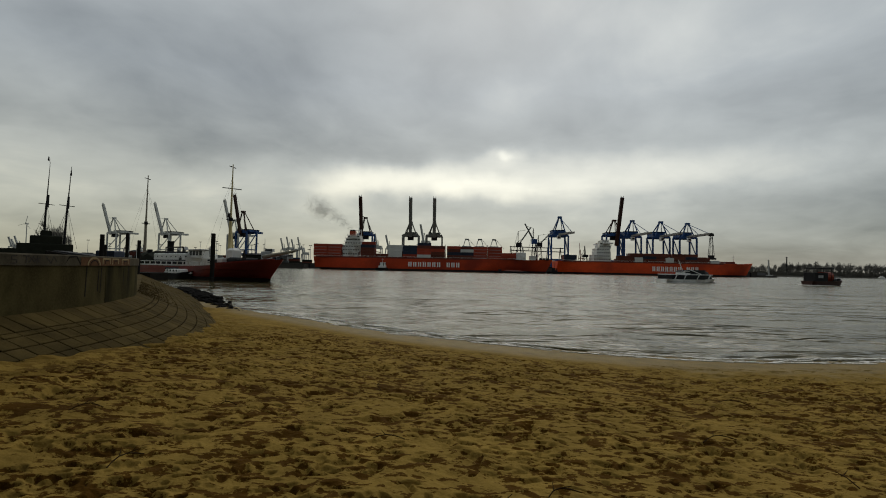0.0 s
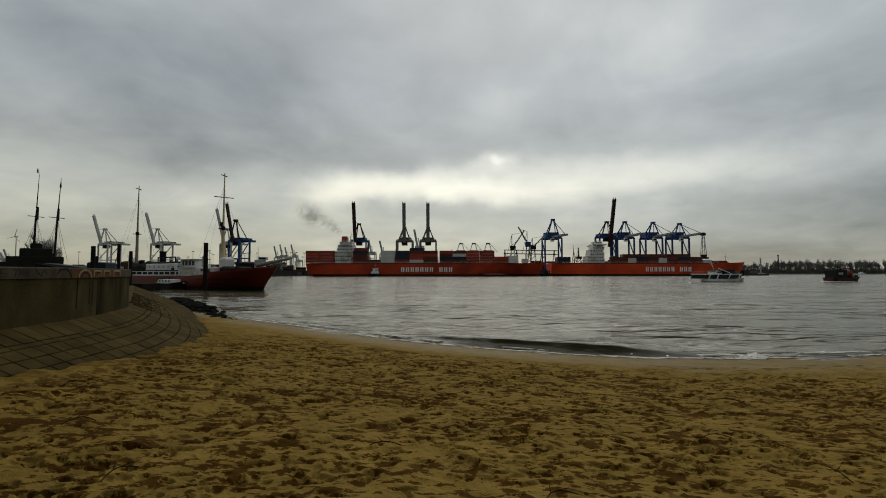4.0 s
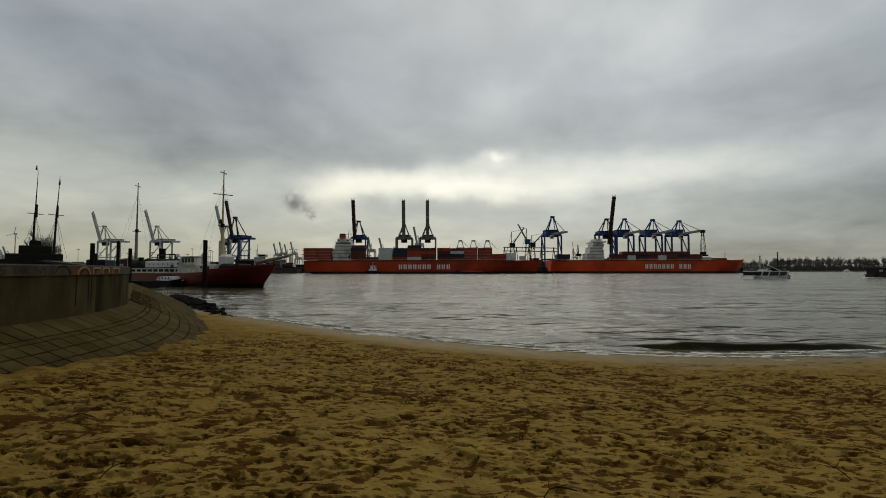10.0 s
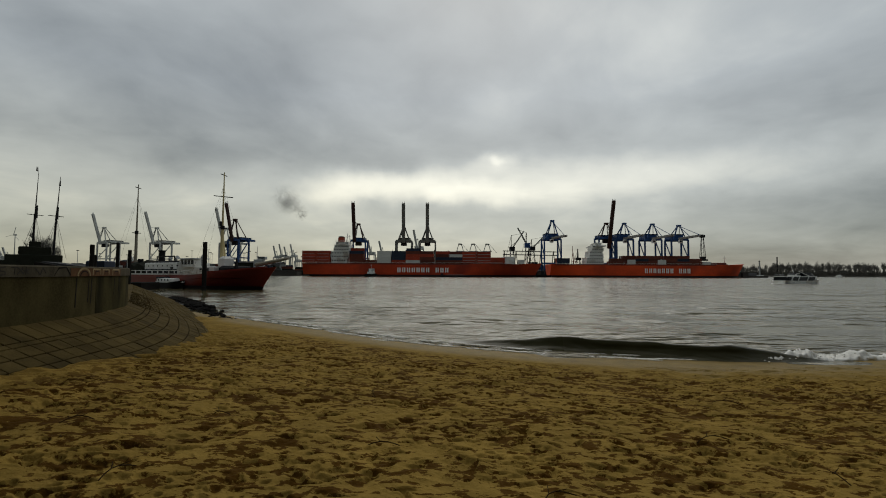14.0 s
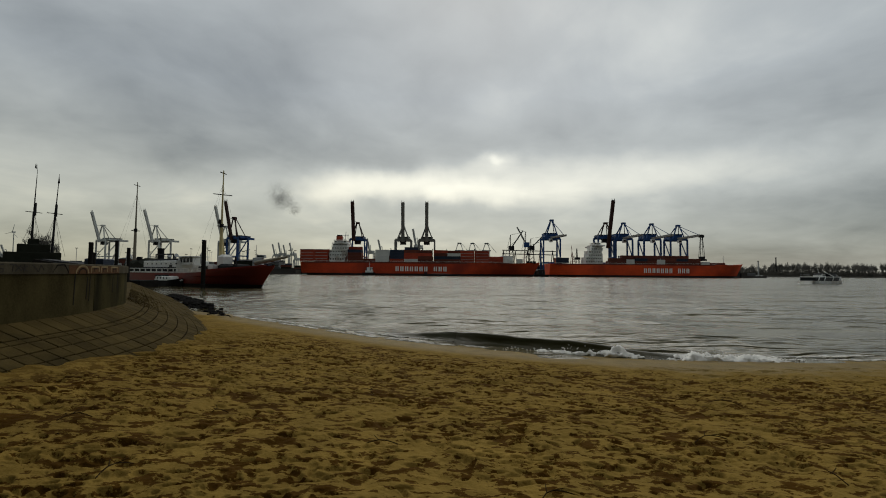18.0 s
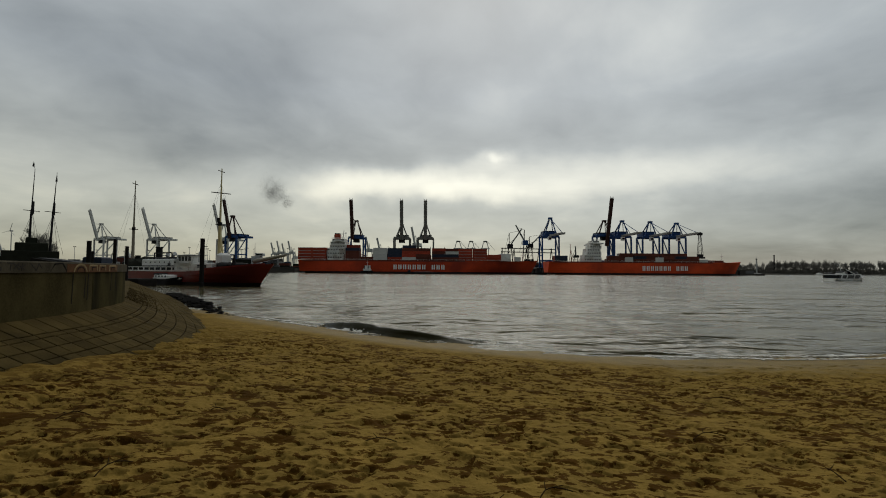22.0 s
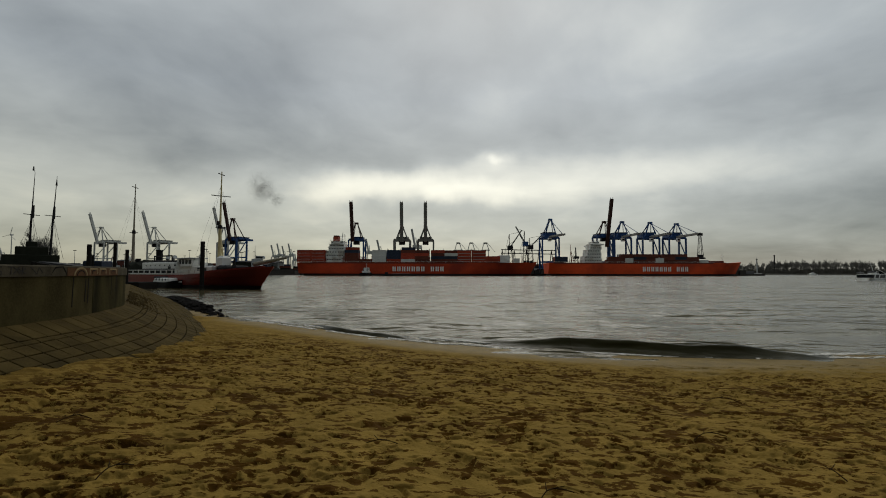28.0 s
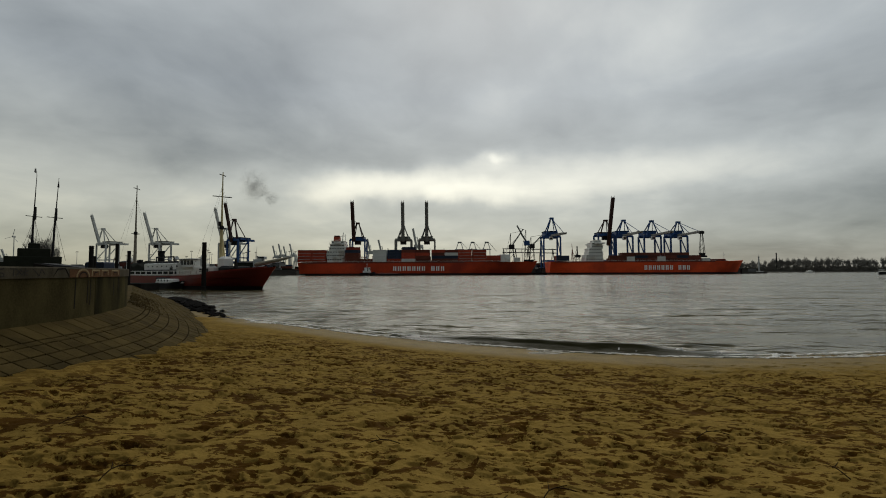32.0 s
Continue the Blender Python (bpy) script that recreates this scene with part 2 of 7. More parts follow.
# distance haze is put into these pale twig, bark and brush colours
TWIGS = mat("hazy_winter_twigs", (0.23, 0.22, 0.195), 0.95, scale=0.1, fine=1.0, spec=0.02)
FAR_BARK = mat("hazed_far_bark", (0.15, 0.143, 0.125), 0.95, scale=1.0, fine=10.0, spec=0.02)
BRUSH = mat("hazed_winter_brush", (0.125, 0.118, 0.100), 0.95, scale=0.1, fine=1.0, vary=0.4, spec=0.02)
ROCK = mat("black_wet_rock", (0.014, 0.013, 0.012), 0.95, spec=0.02, scale=2.0, fine=20.0, bump=0.5, depth=0.03, random_tone=0.3)
CONCRETE = mat("old_sea_wall_concrete", (0.061, 0.050, 0.021), 0.9, vary=0.45, scale=1.5, fine=22.0, bump=0.5, depth=0.012, rust=(0.028, 0.027, 0.009), streak=0.55, spec=0.02)
MOSSY = mat("mossy_dripstained_concrete", (0.045, 0.038, 0.014), 0.9, vary=0.5, scale=1.8, fine=22.0, bump=0.5, depth=0.012, rust=(0.016, 0.014, 0.006), streak=0.4, spec=0.02)
COPING = mat("pale_coping_concrete", (0.078, 0.068, 0.048), 0.9, vary=0.38, scale=2.4, fine=26.0, bump=0.4, depth=0.01, rust=(0.055, 0.048, 0.034), streak=0.5, spec=0.02)
SLAB = mat("worn_slope_paving", (0.074, 0.053, 0.019), 0.9, vary=0.34, scale=1.3, fine=30.0, bump=0.5, depth=0.01, rust=(0.046, 0.034, 0.013), random_tone=0.14, spec=0.02)
JOINT = mat("mossy_joint_bed", (0.008, 0.007, 0.003), 0.95, scale=2.0, fine=25.0, bump=0.5, depth=0.02, spec=0.02)
INK = mat("black_spray_paint", (0.020, 0.018, 0.016), 0.7, vary=0.3, scale=6.0, fine=40.0, bump=0, spec=0.02)
TAN = mat("faded_tan_spray_paint", (0.26, 0.20, 0.11), 0.75, vary=0.3, scale=4.0, fine=40.0, bump=0, spec=0.02)
RUSTY = mat("rust_brown_spray_paint", (0.105, 0.056, 0.030), 0.8, vary=0.35, scale=3.0, fine=30.0, bump=0, spec=0.02)
CHALK = mat("faded_chalk_spray_paint", (0.055, 0.050, 0.045), 0.8, vary=0.4, scale=5.0, fine=30.0, bump=0, spec=0.02)
FOAM = mat("white_surf_foam", (0.86, 0.84, 0.78), 0.9, vary=0.10, scale=3.0, fine=24.0, bump=0.2, depth=0.01, spec=0.1)


def sand_material():
    m = mat("damp_beach_sand", (0.258, 0.167, 0.039), 0.95, vary=0.24, scale=1.6, fine=60.0, bump=0.6, depth=0.02, spec=0.02)
    N, L = m.node_tree.nodes, m.node_tree.links
    b = N["Principled BSDF"]
    src = b.inputs["Base Color"].links[0].from_socket
    # flecks of damp, darker sand turned up; the hollows' shade is painted in with them
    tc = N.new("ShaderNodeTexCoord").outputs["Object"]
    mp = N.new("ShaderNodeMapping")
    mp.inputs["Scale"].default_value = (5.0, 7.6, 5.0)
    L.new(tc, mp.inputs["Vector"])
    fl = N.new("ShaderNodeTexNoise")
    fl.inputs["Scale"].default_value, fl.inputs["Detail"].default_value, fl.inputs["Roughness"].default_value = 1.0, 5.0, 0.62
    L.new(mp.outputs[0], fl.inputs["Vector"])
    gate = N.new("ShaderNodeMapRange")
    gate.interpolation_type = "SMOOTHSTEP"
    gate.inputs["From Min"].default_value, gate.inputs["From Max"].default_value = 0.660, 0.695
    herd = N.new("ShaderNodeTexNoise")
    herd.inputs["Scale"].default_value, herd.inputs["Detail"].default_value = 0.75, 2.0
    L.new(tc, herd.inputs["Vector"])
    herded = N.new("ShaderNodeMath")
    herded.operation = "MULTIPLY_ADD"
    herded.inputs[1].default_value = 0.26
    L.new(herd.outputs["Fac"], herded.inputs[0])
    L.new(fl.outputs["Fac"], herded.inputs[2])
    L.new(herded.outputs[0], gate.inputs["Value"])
    # wider churned, shade-dark places among them, most of them towards the sea wall
    above = N.new("ShaderNodeSeparateXYZ")
    L.new(tc, above.inputs[0])
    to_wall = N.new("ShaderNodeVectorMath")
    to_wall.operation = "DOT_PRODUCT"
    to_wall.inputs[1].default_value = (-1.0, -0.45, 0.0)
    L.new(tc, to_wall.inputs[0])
    churned = N.new("ShaderNodeMapRange")
    churned.inputs["From Min"].default_value, churned.inputs["From Max"].default_value = -2.0, 3.0
    churned.inputs["To Min"].default_value, churned.inputs["To Max"].default_value = 0.0, 0.050
    L.new(to_wall.outputs["Value"], churned.inputs["Value"])
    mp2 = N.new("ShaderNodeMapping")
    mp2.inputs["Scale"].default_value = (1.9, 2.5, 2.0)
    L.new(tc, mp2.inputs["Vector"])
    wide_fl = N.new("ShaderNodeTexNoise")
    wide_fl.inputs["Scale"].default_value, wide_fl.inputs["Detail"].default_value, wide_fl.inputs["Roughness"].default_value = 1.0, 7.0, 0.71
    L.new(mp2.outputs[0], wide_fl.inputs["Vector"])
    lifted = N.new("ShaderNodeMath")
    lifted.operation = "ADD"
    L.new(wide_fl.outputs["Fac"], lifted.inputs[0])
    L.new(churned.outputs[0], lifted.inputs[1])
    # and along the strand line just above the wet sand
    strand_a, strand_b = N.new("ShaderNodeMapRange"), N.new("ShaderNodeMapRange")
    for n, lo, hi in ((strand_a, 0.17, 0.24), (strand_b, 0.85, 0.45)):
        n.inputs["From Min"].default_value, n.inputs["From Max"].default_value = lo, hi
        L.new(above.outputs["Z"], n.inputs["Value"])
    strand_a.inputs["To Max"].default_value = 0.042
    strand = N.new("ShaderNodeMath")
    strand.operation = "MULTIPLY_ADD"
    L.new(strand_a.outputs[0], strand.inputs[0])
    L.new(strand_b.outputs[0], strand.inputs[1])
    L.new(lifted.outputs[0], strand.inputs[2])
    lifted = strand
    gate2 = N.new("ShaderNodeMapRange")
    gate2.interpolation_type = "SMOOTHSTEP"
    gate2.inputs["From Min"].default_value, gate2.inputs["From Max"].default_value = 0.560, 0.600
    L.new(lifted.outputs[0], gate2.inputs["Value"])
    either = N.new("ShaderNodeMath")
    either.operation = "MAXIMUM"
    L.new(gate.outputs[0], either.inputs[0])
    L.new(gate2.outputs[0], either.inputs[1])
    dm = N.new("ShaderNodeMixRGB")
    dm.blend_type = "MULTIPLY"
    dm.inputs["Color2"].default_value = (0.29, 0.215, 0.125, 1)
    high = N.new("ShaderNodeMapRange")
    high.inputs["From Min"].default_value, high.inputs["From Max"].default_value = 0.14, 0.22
    L.new(above.outputs["Z"], high.inputs["Value"])
    both = N.new("ShaderNodeMath")
    both.operation = "MULTIPLY"
    L.new(either.outputs[0], both.inputs[0])
    L.new(high.outputs[0], both.inputs[1])
    # fewer of them where the sand is blown smooth along the paved slope
    aside = N.new("ShaderNodeMapRange")
    aside.inputs["From Min"].default_value, aside.inputs["From Max"].default_value = -7.4, -6.2
    aside.inputs["To Min"].default_value, aside.inputs["To Max"].default_value = 0.35, 1.0
    L.new(above.outputs["X"], aside.inputs["Value"])
    all_three = N.new("ShaderNodeMath")
    all_three.operation = "MULTIPLY"
    L.new(both.outputs[0], all_three.inputs[0])
    L.new(aside.outputs[0], all_three.inputs[1])
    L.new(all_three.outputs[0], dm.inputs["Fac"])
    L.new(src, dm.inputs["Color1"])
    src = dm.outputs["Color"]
    # painted shade: the sand's colour is darkened in patches towards the sea wall
    shade_n = N.new("ShaderNodeTexNoise")
    shade_n.inputs["Scale"].default_value, shade_n.inputs["Detail"].default_value = 0.9, 6.0
    L.new(tc, shade_n.inputs["Vector"])
    shade_k = N.new("ShaderNodeMath")
    shade_k.operation = "MULTIPLY_ADD"
    shade_k.inputs[1].default_value, shade_k.inputs[2].default_value = 2.6, -0.8
    L.new(shade_n.outputs["Fac"], shade_k.inputs[0])
    shade_x = N.new("ShaderNodeMapRange")
    shade_x.inputs["From Min"].default_value, shade_x.inputs["From Max"].default_value = -2.0, 3.0
    L.new(to_wall.outputs["Value"], shade_x.inputs["Value"])
    darkened = N.new("ShaderNodeMath")
    darkened.operation, darkened.use_clamp = "MULTIPLY", True
    L.new(shade_x.outputs[0], darkened.inputs[0])
    L.new(shade_k.outputs[0], darkened.inputs[1])
    shade_mix = N.new("ShaderNodeMixRGB")
    shade_mix.blend_type = "MULTIPLY"
    shade_mix.inputs["Color2"].default_value = (0.62, 0.60, 0.55, 1)
    L.new(darkened.outputs[0], shade_mix.inputs["Fac"])
    L.new(src, shade_mix.inputs["Color1"])
    src = shade_mix.outputs["Color"]
    geo = N.new("ShaderNodeNewGeometry")
    sx = N.new("ShaderNodeSeparateXYZ")
    L.new(geo.outputs["Position"], sx.inputs[0])
    wet = N.new("ShaderNodeMapRange")
    wet.interpolation_type = "SMOOTHSTEP"
    wet.inputs["From Min"].default_value, wet.inputs["From Max"].default_value = 0.07, 0.20
    wet.inputs["To Min"].default_value, wet.inputs["To Max"].default_value = 1.0, 0.0
    L.new(sx.outputs["Z"], wet.inputs["Value"])
    mx = N.new("ShaderNodeMixRGB")
    mx.blend_type = "MULTIPLY"
    mx.inputs["Color2"].default_value = (0.80, 0.83, 0.90, 1)
    L.new(wet.outputs[0], mx.inputs["Fac"])
    L.new(src, mx.inputs["Color1"])
    # turf and leaf litter up the unseen slope
    turf = N.new("ShaderNodeMapRange")
    turf.inputs["From Min"].default_value, turf.inputs["From Max"].default_value = 2.4, 3.6
    L.new(sx.outputs["Z"], turf.inputs["Value"])
    tm = N.new("ShaderNodeMixRGB")
    tm.inputs["Color2"].default_value = (0.035, 0.034, 0.020, 1)
    L.new(turf.outputs[0], tm.inputs["Fac"])
    L.new(mx.outputs[0], tm.inputs["Color1"])
    L.new(tm.outputs[0], b.inputs["Base Color"])
    # crumbly relief a hand across, on the dry sand alone
    crumb = N.new("ShaderNodeTexNoise")
    crumb.inputs["Scale"].default_value, crumb.inputs["Detail"].default_value, crumb.inputs["Roughness"].default_value = 7.0, 3.0, 0.5
    L.new(tc, crumb.inputs["Vector"])
    dry = N.new("ShaderNodeMath")
    dry.operation = "SUBTRACT"
    dry.inputs[0].default_value = 1.0
    L.new(wet.outputs[0], dry.inputs[1])
    bp2 = N.new("ShaderNodeBump")
    bp2.inputs["Distance"].default_value = 0.045
    L.new(dry.outputs[0], bp2.inputs["Strength"])
    L.new(crumb.outputs["Fac"], bp2.inputs["Height"])
    L.new(b.inputs["Normal"].links[0].from_socket, bp2.inputs["Normal"])
    L.new(bp2.outputs[0], b.inputs["Normal"])
    r = N.new("ShaderNodeMapRange")
    r.inputs["To Min"].default_value, r.inputs["To Max"].default_value = 0.95, 0.60
    L.new(wet.outputs[0], r.inputs["Value"])
    L.new(r.outputs[0], b.inputs["Roughness"])
    shine = N.new("ShaderNodeMapRange")
    shine.inputs["To Min"].default_value, shine.inputs["To Max"].default_value = 0.02, 0.07
    L.new(wet.outputs[0], shine.inputs["Value"])
    L.new(shine.outputs[0], b.inputs["Specular IOR Level"])
    return m


def water_material(name, color, rough, strength):
    m = bpy.data.materials.new(name)
    m.use_nodes = True
    N, L = m.node_tree.nodes, m.node_tree.links
    b = N["Principled BSDF"]
    b.inputs["Base Color"].default_value = (*color, 1)
    b.inputs["Roughness"].default_value, b.inputs["IOR"].default_value = rough, 1.33
    b.inputs["Specular Tint"].default_value = (1.0, 0.97, 0.84, 1)
    tc = N.new("ShaderNodeTexCoord").outputs["Object"]
    # sheltered water behind the mole lies calmer
    where = N.new("ShaderNodeVectorMath")
    where.operation = "DOT_PRODUCT"
    where.inputs[1].default_value = (1.0, 0.3, 0.0)
    L.new(tc, where.inputs[0])
    calm = N.new("ShaderNodeMapRange")
    calm.interpolation_type = "SMOOTHSTEP"
    calm.inputs["From Min"].default_value, calm.inputs["From Max"].default_value = -6.0, 3.0
    calm.inputs["To Min"].default_value, calm.inputs["To Max"].default_value = 0.18, 1.0
    L.new(where.outputs["Value"], calm.inputs["Value"])
    ruffled = N.new("ShaderNodeMapRange")
    ruffled.inputs["From Min"].default_value = 0.18
    ruffled.inputs["To Min"].default_value, ruffled.inputs["To Max"].default_value = rough * 0.3, rough
    L.new(calm.outputs[0], ruffled.inputs["Value"])
    L.new(ruffled.outputs[0], b.inputs["Roughness"])
    last = None
    for sc, det, dist, stre in (((0.07, 0.030, 0.2), 4.0, 6.5, 0.9), ((0.05, 0.13, 0.2), 5.0, 3.2, 0.9), ((0.17, 0.42, 0.4), 4.0, 1.3, 0.9), ((0.40, 1.15, 1.0), 3.0, 0.40, 1.0), ((2.2, 5.0, 4.0), 2.0, 0.022, 0.7)):
        mp = N.new("ShaderNodeMapping")
        mp.inputs["Scale"].default_value = sc
        mp.inputs["Rotation"].default_value = (0, 0, radians(-8))
        L.new(tc, mp.inputs["Vector"])
        n = N.new("ShaderNodeTexNoise")
        n.inputs["Scale"].default_value, n.inputs["Detail"].default_value = 1.0, det
        n.inputs["Distortion"].default_value = 0.4
        L.new(mp.outputs[0], n.inputs["Vector"])
        bp = N.new("ShaderNodeBump")
        bp.inputs["Strength"].default_value, bp.inputs["Distance"].default_value = stre * strength, dist
        L.new(n.outputs["Fac"], bp.inputs["Height"])
        power = N.new("ShaderNodeMath")
        power.operation = "MULTIPLY"
        power.inputs[1].default_value = stre * strength
        L.new(calm.outputs[0], power.inputs[0])
        L.new(power.outputs[0], bp.inputs["Strength"])
        if last:
            L.new(last, bp.inputs["Normal"])
        last = bp.outputs[0]
    L.new(last, b.inputs["Normal"])
    return m


BOOM_PALE = mat("weathered_grey_boom_paint", (0.25, 0.245, 0.22), 0.6, scale=0.2, fine=3.0)
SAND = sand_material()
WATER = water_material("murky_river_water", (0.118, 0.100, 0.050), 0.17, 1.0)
# same river water; the steep face's dark beach reflection is put into its colour
SWELL = water_material("reflection_darkened_water", (0.034, 0.031, 0.011), 0.38, 0.35)
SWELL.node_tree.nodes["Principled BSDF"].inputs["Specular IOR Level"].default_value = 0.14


def smoke_material():
    """Thin smoke, denser in the middle of each puff and broken up by noise."""
    m = bpy.data.materials.new("thin_dark_smoke")
    m.use_nodes = True
    N, L = m.node_tree.nodes, m.node_tree.links
    N.clear()
    tr, df = N.new("ShaderNodeBsdfTransparent"), N.new("ShaderNodeBsdfDiffuse")
    df.inputs["Color"].default_value = (0.035, 0.033, 0.030, 1)
    tc = N.new("ShaderNodeTexCoord").outputs["Object"]
    n = N.new("ShaderNodeTexNoise")
    n.inputs["Scale"].default_value, n.inputs["Detail"].default_value = 1.3, 3.0
    n.inputs["Distortion"].default_value = 1.2
    L.new(tc, n.inputs["Vector"])
    flat_v = N.new("ShaderNodeVectorMath")
    flat_v.operation = "MULTIPLY"
    flat_v.inputs[1].default_value = (1.0, 0.0, 1.0)
    L.new(tc, flat_v.inputs[0])
    far = N.new("ShaderNodeVectorMath")
    far.operation = "LENGTH"
    L.new(flat_v.outputs[0], far.inputs[0])
    soft_rim = N.new("ShaderNodeMapRange")
    soft_rim.interpolation_type = "SMOOTHSTEP"
    soft_rim.inputs["From Min"].default_value, soft_rim.inputs["From Max"].default_value = 0.72, 0.0
    soft_rim.inputs["To Min"].default_value, soft_rim.inputs["To Max"].default_value = 0.0, 1.0
    L.new(far.outputs["Value"], soft_rim.inputs["Value"])
    r = N.new("ShaderNodeMapRange")
    r.inputs["From Min"].default_value, r.inputs["From Max"].default_value = 0.34, 0.66
    r.inputs["To Min"].default_value, r.inputs["To Max"].default_value = 0.05, 0.33
    L.new(n.outputs["Fac"], r.inputs["Value"])
    k = N.new("ShaderNodeMath")
    k.operation = "MULTIPLY"
    L.new(r.outputs[0], k.inputs[0])
    L.new(soft_rim.outputs[0], k.inputs[1])
    mx = N.new("ShaderNodeMixShader")
    L.new(k.outputs[0], mx.inputs[0])
    L.new(tr.outputs[0], mx.inputs[1])
    L.new(df.outputs[0], mx.inputs[2])
    L.new(mx.outputs[0], N.new("ShaderNodeOutputMaterial").inputs["Surface"])
    return m


SMOKE = smoke_material()


# ---- mesh helpers ----
class Mesh:
    """Collects plain solids into one mesh."""

    def __init__(self):
        self.v, self.f = [], []

    def add(self, vs, fs):
        o = len(self.v)
        self.v += [tuple(p) for p in vs]
        self.f += [tuple(i + o for i in f) for f in fs]
        return self

    def box(self, x0, x1, y0, y1, z0, z1):
        return self.add([(x, y, z) for z in (z0, z1) for y in (y0, y1) for x in (x0, x1)],
                        [(0, 2, 3, 1), (4, 5, 7, 6), (0, 1, 5, 4), (1, 3, 7, 5), (3, 2, 6, 7), (2, 0, 4, 6)])

    def hexa(self, p):
        """Eight corners: four below, four above, both counter-clockwise from above."""
        return self.add(p, [(3, 2, 1, 0), (4, 5, 6, 7), (0, 1, 5, 4), (1, 2, 6, 5), (2, 3, 7, 6), (3, 0, 4, 7)])

    def slab(self, x0, x1, y0, y1, z0, z1, c):
        """A box whose top edges are chamfered by c."""
        self.hexa([(x0, y0, z0), (x1, y0, z0), (x1, y1, z0), (x0, y1, z0), (x0, y0, z1 - c), (x1, y0, z1 - c), (x1, y1, z1 - c), (x0, y1, z1 - c)])
        return self.hexa([(x0, y0, z1 - c), (x1, y0, z1 - c), (x1, y1, z1 - c), (x0, y1, z1 - c),
                          (x0 + c, y0 + c, z1), (x1 - c, y0 + c, z1), (x1 - c, y1 - c, z1), (x0 + c, y1 - c, z1)])

    def tube(self, p, q, r0, r1=None, n=8):
        p, q = Vector(p), Vector(q)
        r1 = r0 if r1 is None else r1
        d = (q - p).normalized()
        a = d.cross(Vector((0, 0, 1)) if abs(d.z) < 0.9 else Vector((1, 0, 0))).normalized()
        b = d.cross(a)
        vs = [c + (a * math.cos(2 * math.pi * i / n) + b * math.sin(2 * math.pi * i / n)) * r for c, r in ((p, r0), (q, r1)) for i in range(n)]
        fs = [(i, (i + 1) % n, n + (i + 1) % n, n + i) for i in range(n)]
        return self.add(vs, fs + [tuple(range(n))[::-1], tuple(range(n, 2 * n))])

    def beam(self, p, q, w, h=None):
        """A rectangular bar from p to q, w wide and h high."""
        p, q = Vector(p), Vector(q)
        h = w if h is None else h
        d = (q - p).normalized()
        a = d.cross(Vector((0, 0, 1)) if abs(d.z) < 0.95 else Vector((0, 1, 0))).normalized()
        b = a.cross(d)
        vs = [c + a * (sx * w / 2) + b * (sz * h / 2) for c in (p, q) for sx, sz in ((-1, -1), (1, -1), (1, 1), (-1, 1))]
        return self.add(vs, [(0, 1, 2, 3), (7, 6, 5, 4), (0, 4, 5, 1), (1, 5, 6, 2), (2, 6, 7, 3), (3, 7, 4, 0)])

    def loft(self, rings, caps=True, closed=True):
        n = len(rings[0])
        vs = [p for r in rings for p in r]
        m = n if closed else n - 1
        fs = [(k * n + i, k * n + (i + 1) % n, (k + 1) * n + (i + 1) % n, (k + 1) * n + i) for k in range(len(rings) - 1) for i in range(m)]
        if caps:
            fs += [tuple(range(n))[::-1], tuple(range((len(rings) - 1) * n, len(rings) * n))]
        return self.add(vs, fs)

    def data(self, name, material, smooth=False):
        me = bpy.data.meshes.new(name)
        me.from_pydata(self.v, [], self.f)
        bm = bmesh.new()
        bm.from_mesh(me)
        bmesh.ops.recalc_face_normals(bm, faces=bm.faces)
        bm.to_mesh(me)
        bm.free()
        if smooth:
            me.shade_smooth()
        me.materials.append(material)
        return me


def part(name, mesh, material, parent, label="", smooth=False):
    """Links a Mesh as one object, in the space of its thing or part."""
    ob = new(name, mesh.data(name, material, smooth))
    ob.parent = parent
    if label:
        ob["label"] = label
    return ob


def share(name, me, parent, at=(0, 0, 0), turn=0.0):
    """Another object on a mesh that is there already."""
    ob = new(name, me)
    ob.parent = parent
    ob.matrix_basis = pose(*at, 0, 0, turn)
    return ob


def thing(name, m, label, category, group="", kind=""):
    ob = new(name)
    ob.matrix_basis = m
    return tagged(ob, label, category, group, kind)


def solid(name, mesh, material, label, category, m=None, group="", kind="", smooth=False):
    ob = new(name, mesh.data(name, material, smooth))
    if m is not None:
        ob.matrix_basis = m
    return tagged(ob, label, category, group, kind)


def lumps(n, seed):
    """Smooth random numbers in a square grid, for uneven ground."""
    return np.random.RandomState(seed).rand(n, n)


def smooth_noise(x, y, cell, seed):
    g = lumps(64, seed)
    u, v = x / cell, y / cell
    i, j = np.floor(u).astype(int), np.floor(v).astype(int)
    a, b = u - i, v - j
    a, b = a * a * (3 - 2 * a), b * b * (3 - 2 * b)
    i0, i1, j0, j1 = i % 64, (i + 1) % 64, j % 64, (j + 1) % 64
    return (g[i0, j0] * (1 - a) + g[i1, j0] * a) * (1 - b) + (g[i0, j1] * (1 - a) + g[i1, j1] * a) * b - 0.5


def grid_object(name, gx, gy, z, material):
    """One sheet over rows of points gx, gy with the heights z."""
    ny, nx = gx.shape
    co = np.stack([gx, gy, z], -1).reshape(-1, 3)
    k = (np.arange(ny - 1)[:, None] * nx + np.arange(nx - 1)[None]).ravel()
    quads = np.stack([k, k + 1, k + nx + 1, k + nx], -1)
    me = bpy.data.meshes.new(name)
    me.vertices.add(len(co))
    me.vertices.foreach_set("co", co.ravel())
    me.loops.add(quads.size)
    me.loops.foreach_set("vertex_index", quads.ravel())
    me.polygons.add(len(quads))
    me.polygons.foreach_set("loop_start", np.arange(len(quads)) * 4)
    me.update(calc_edges=True)
    me.shade_smooth()
    me.materials.append(material)
    return new(name, me)


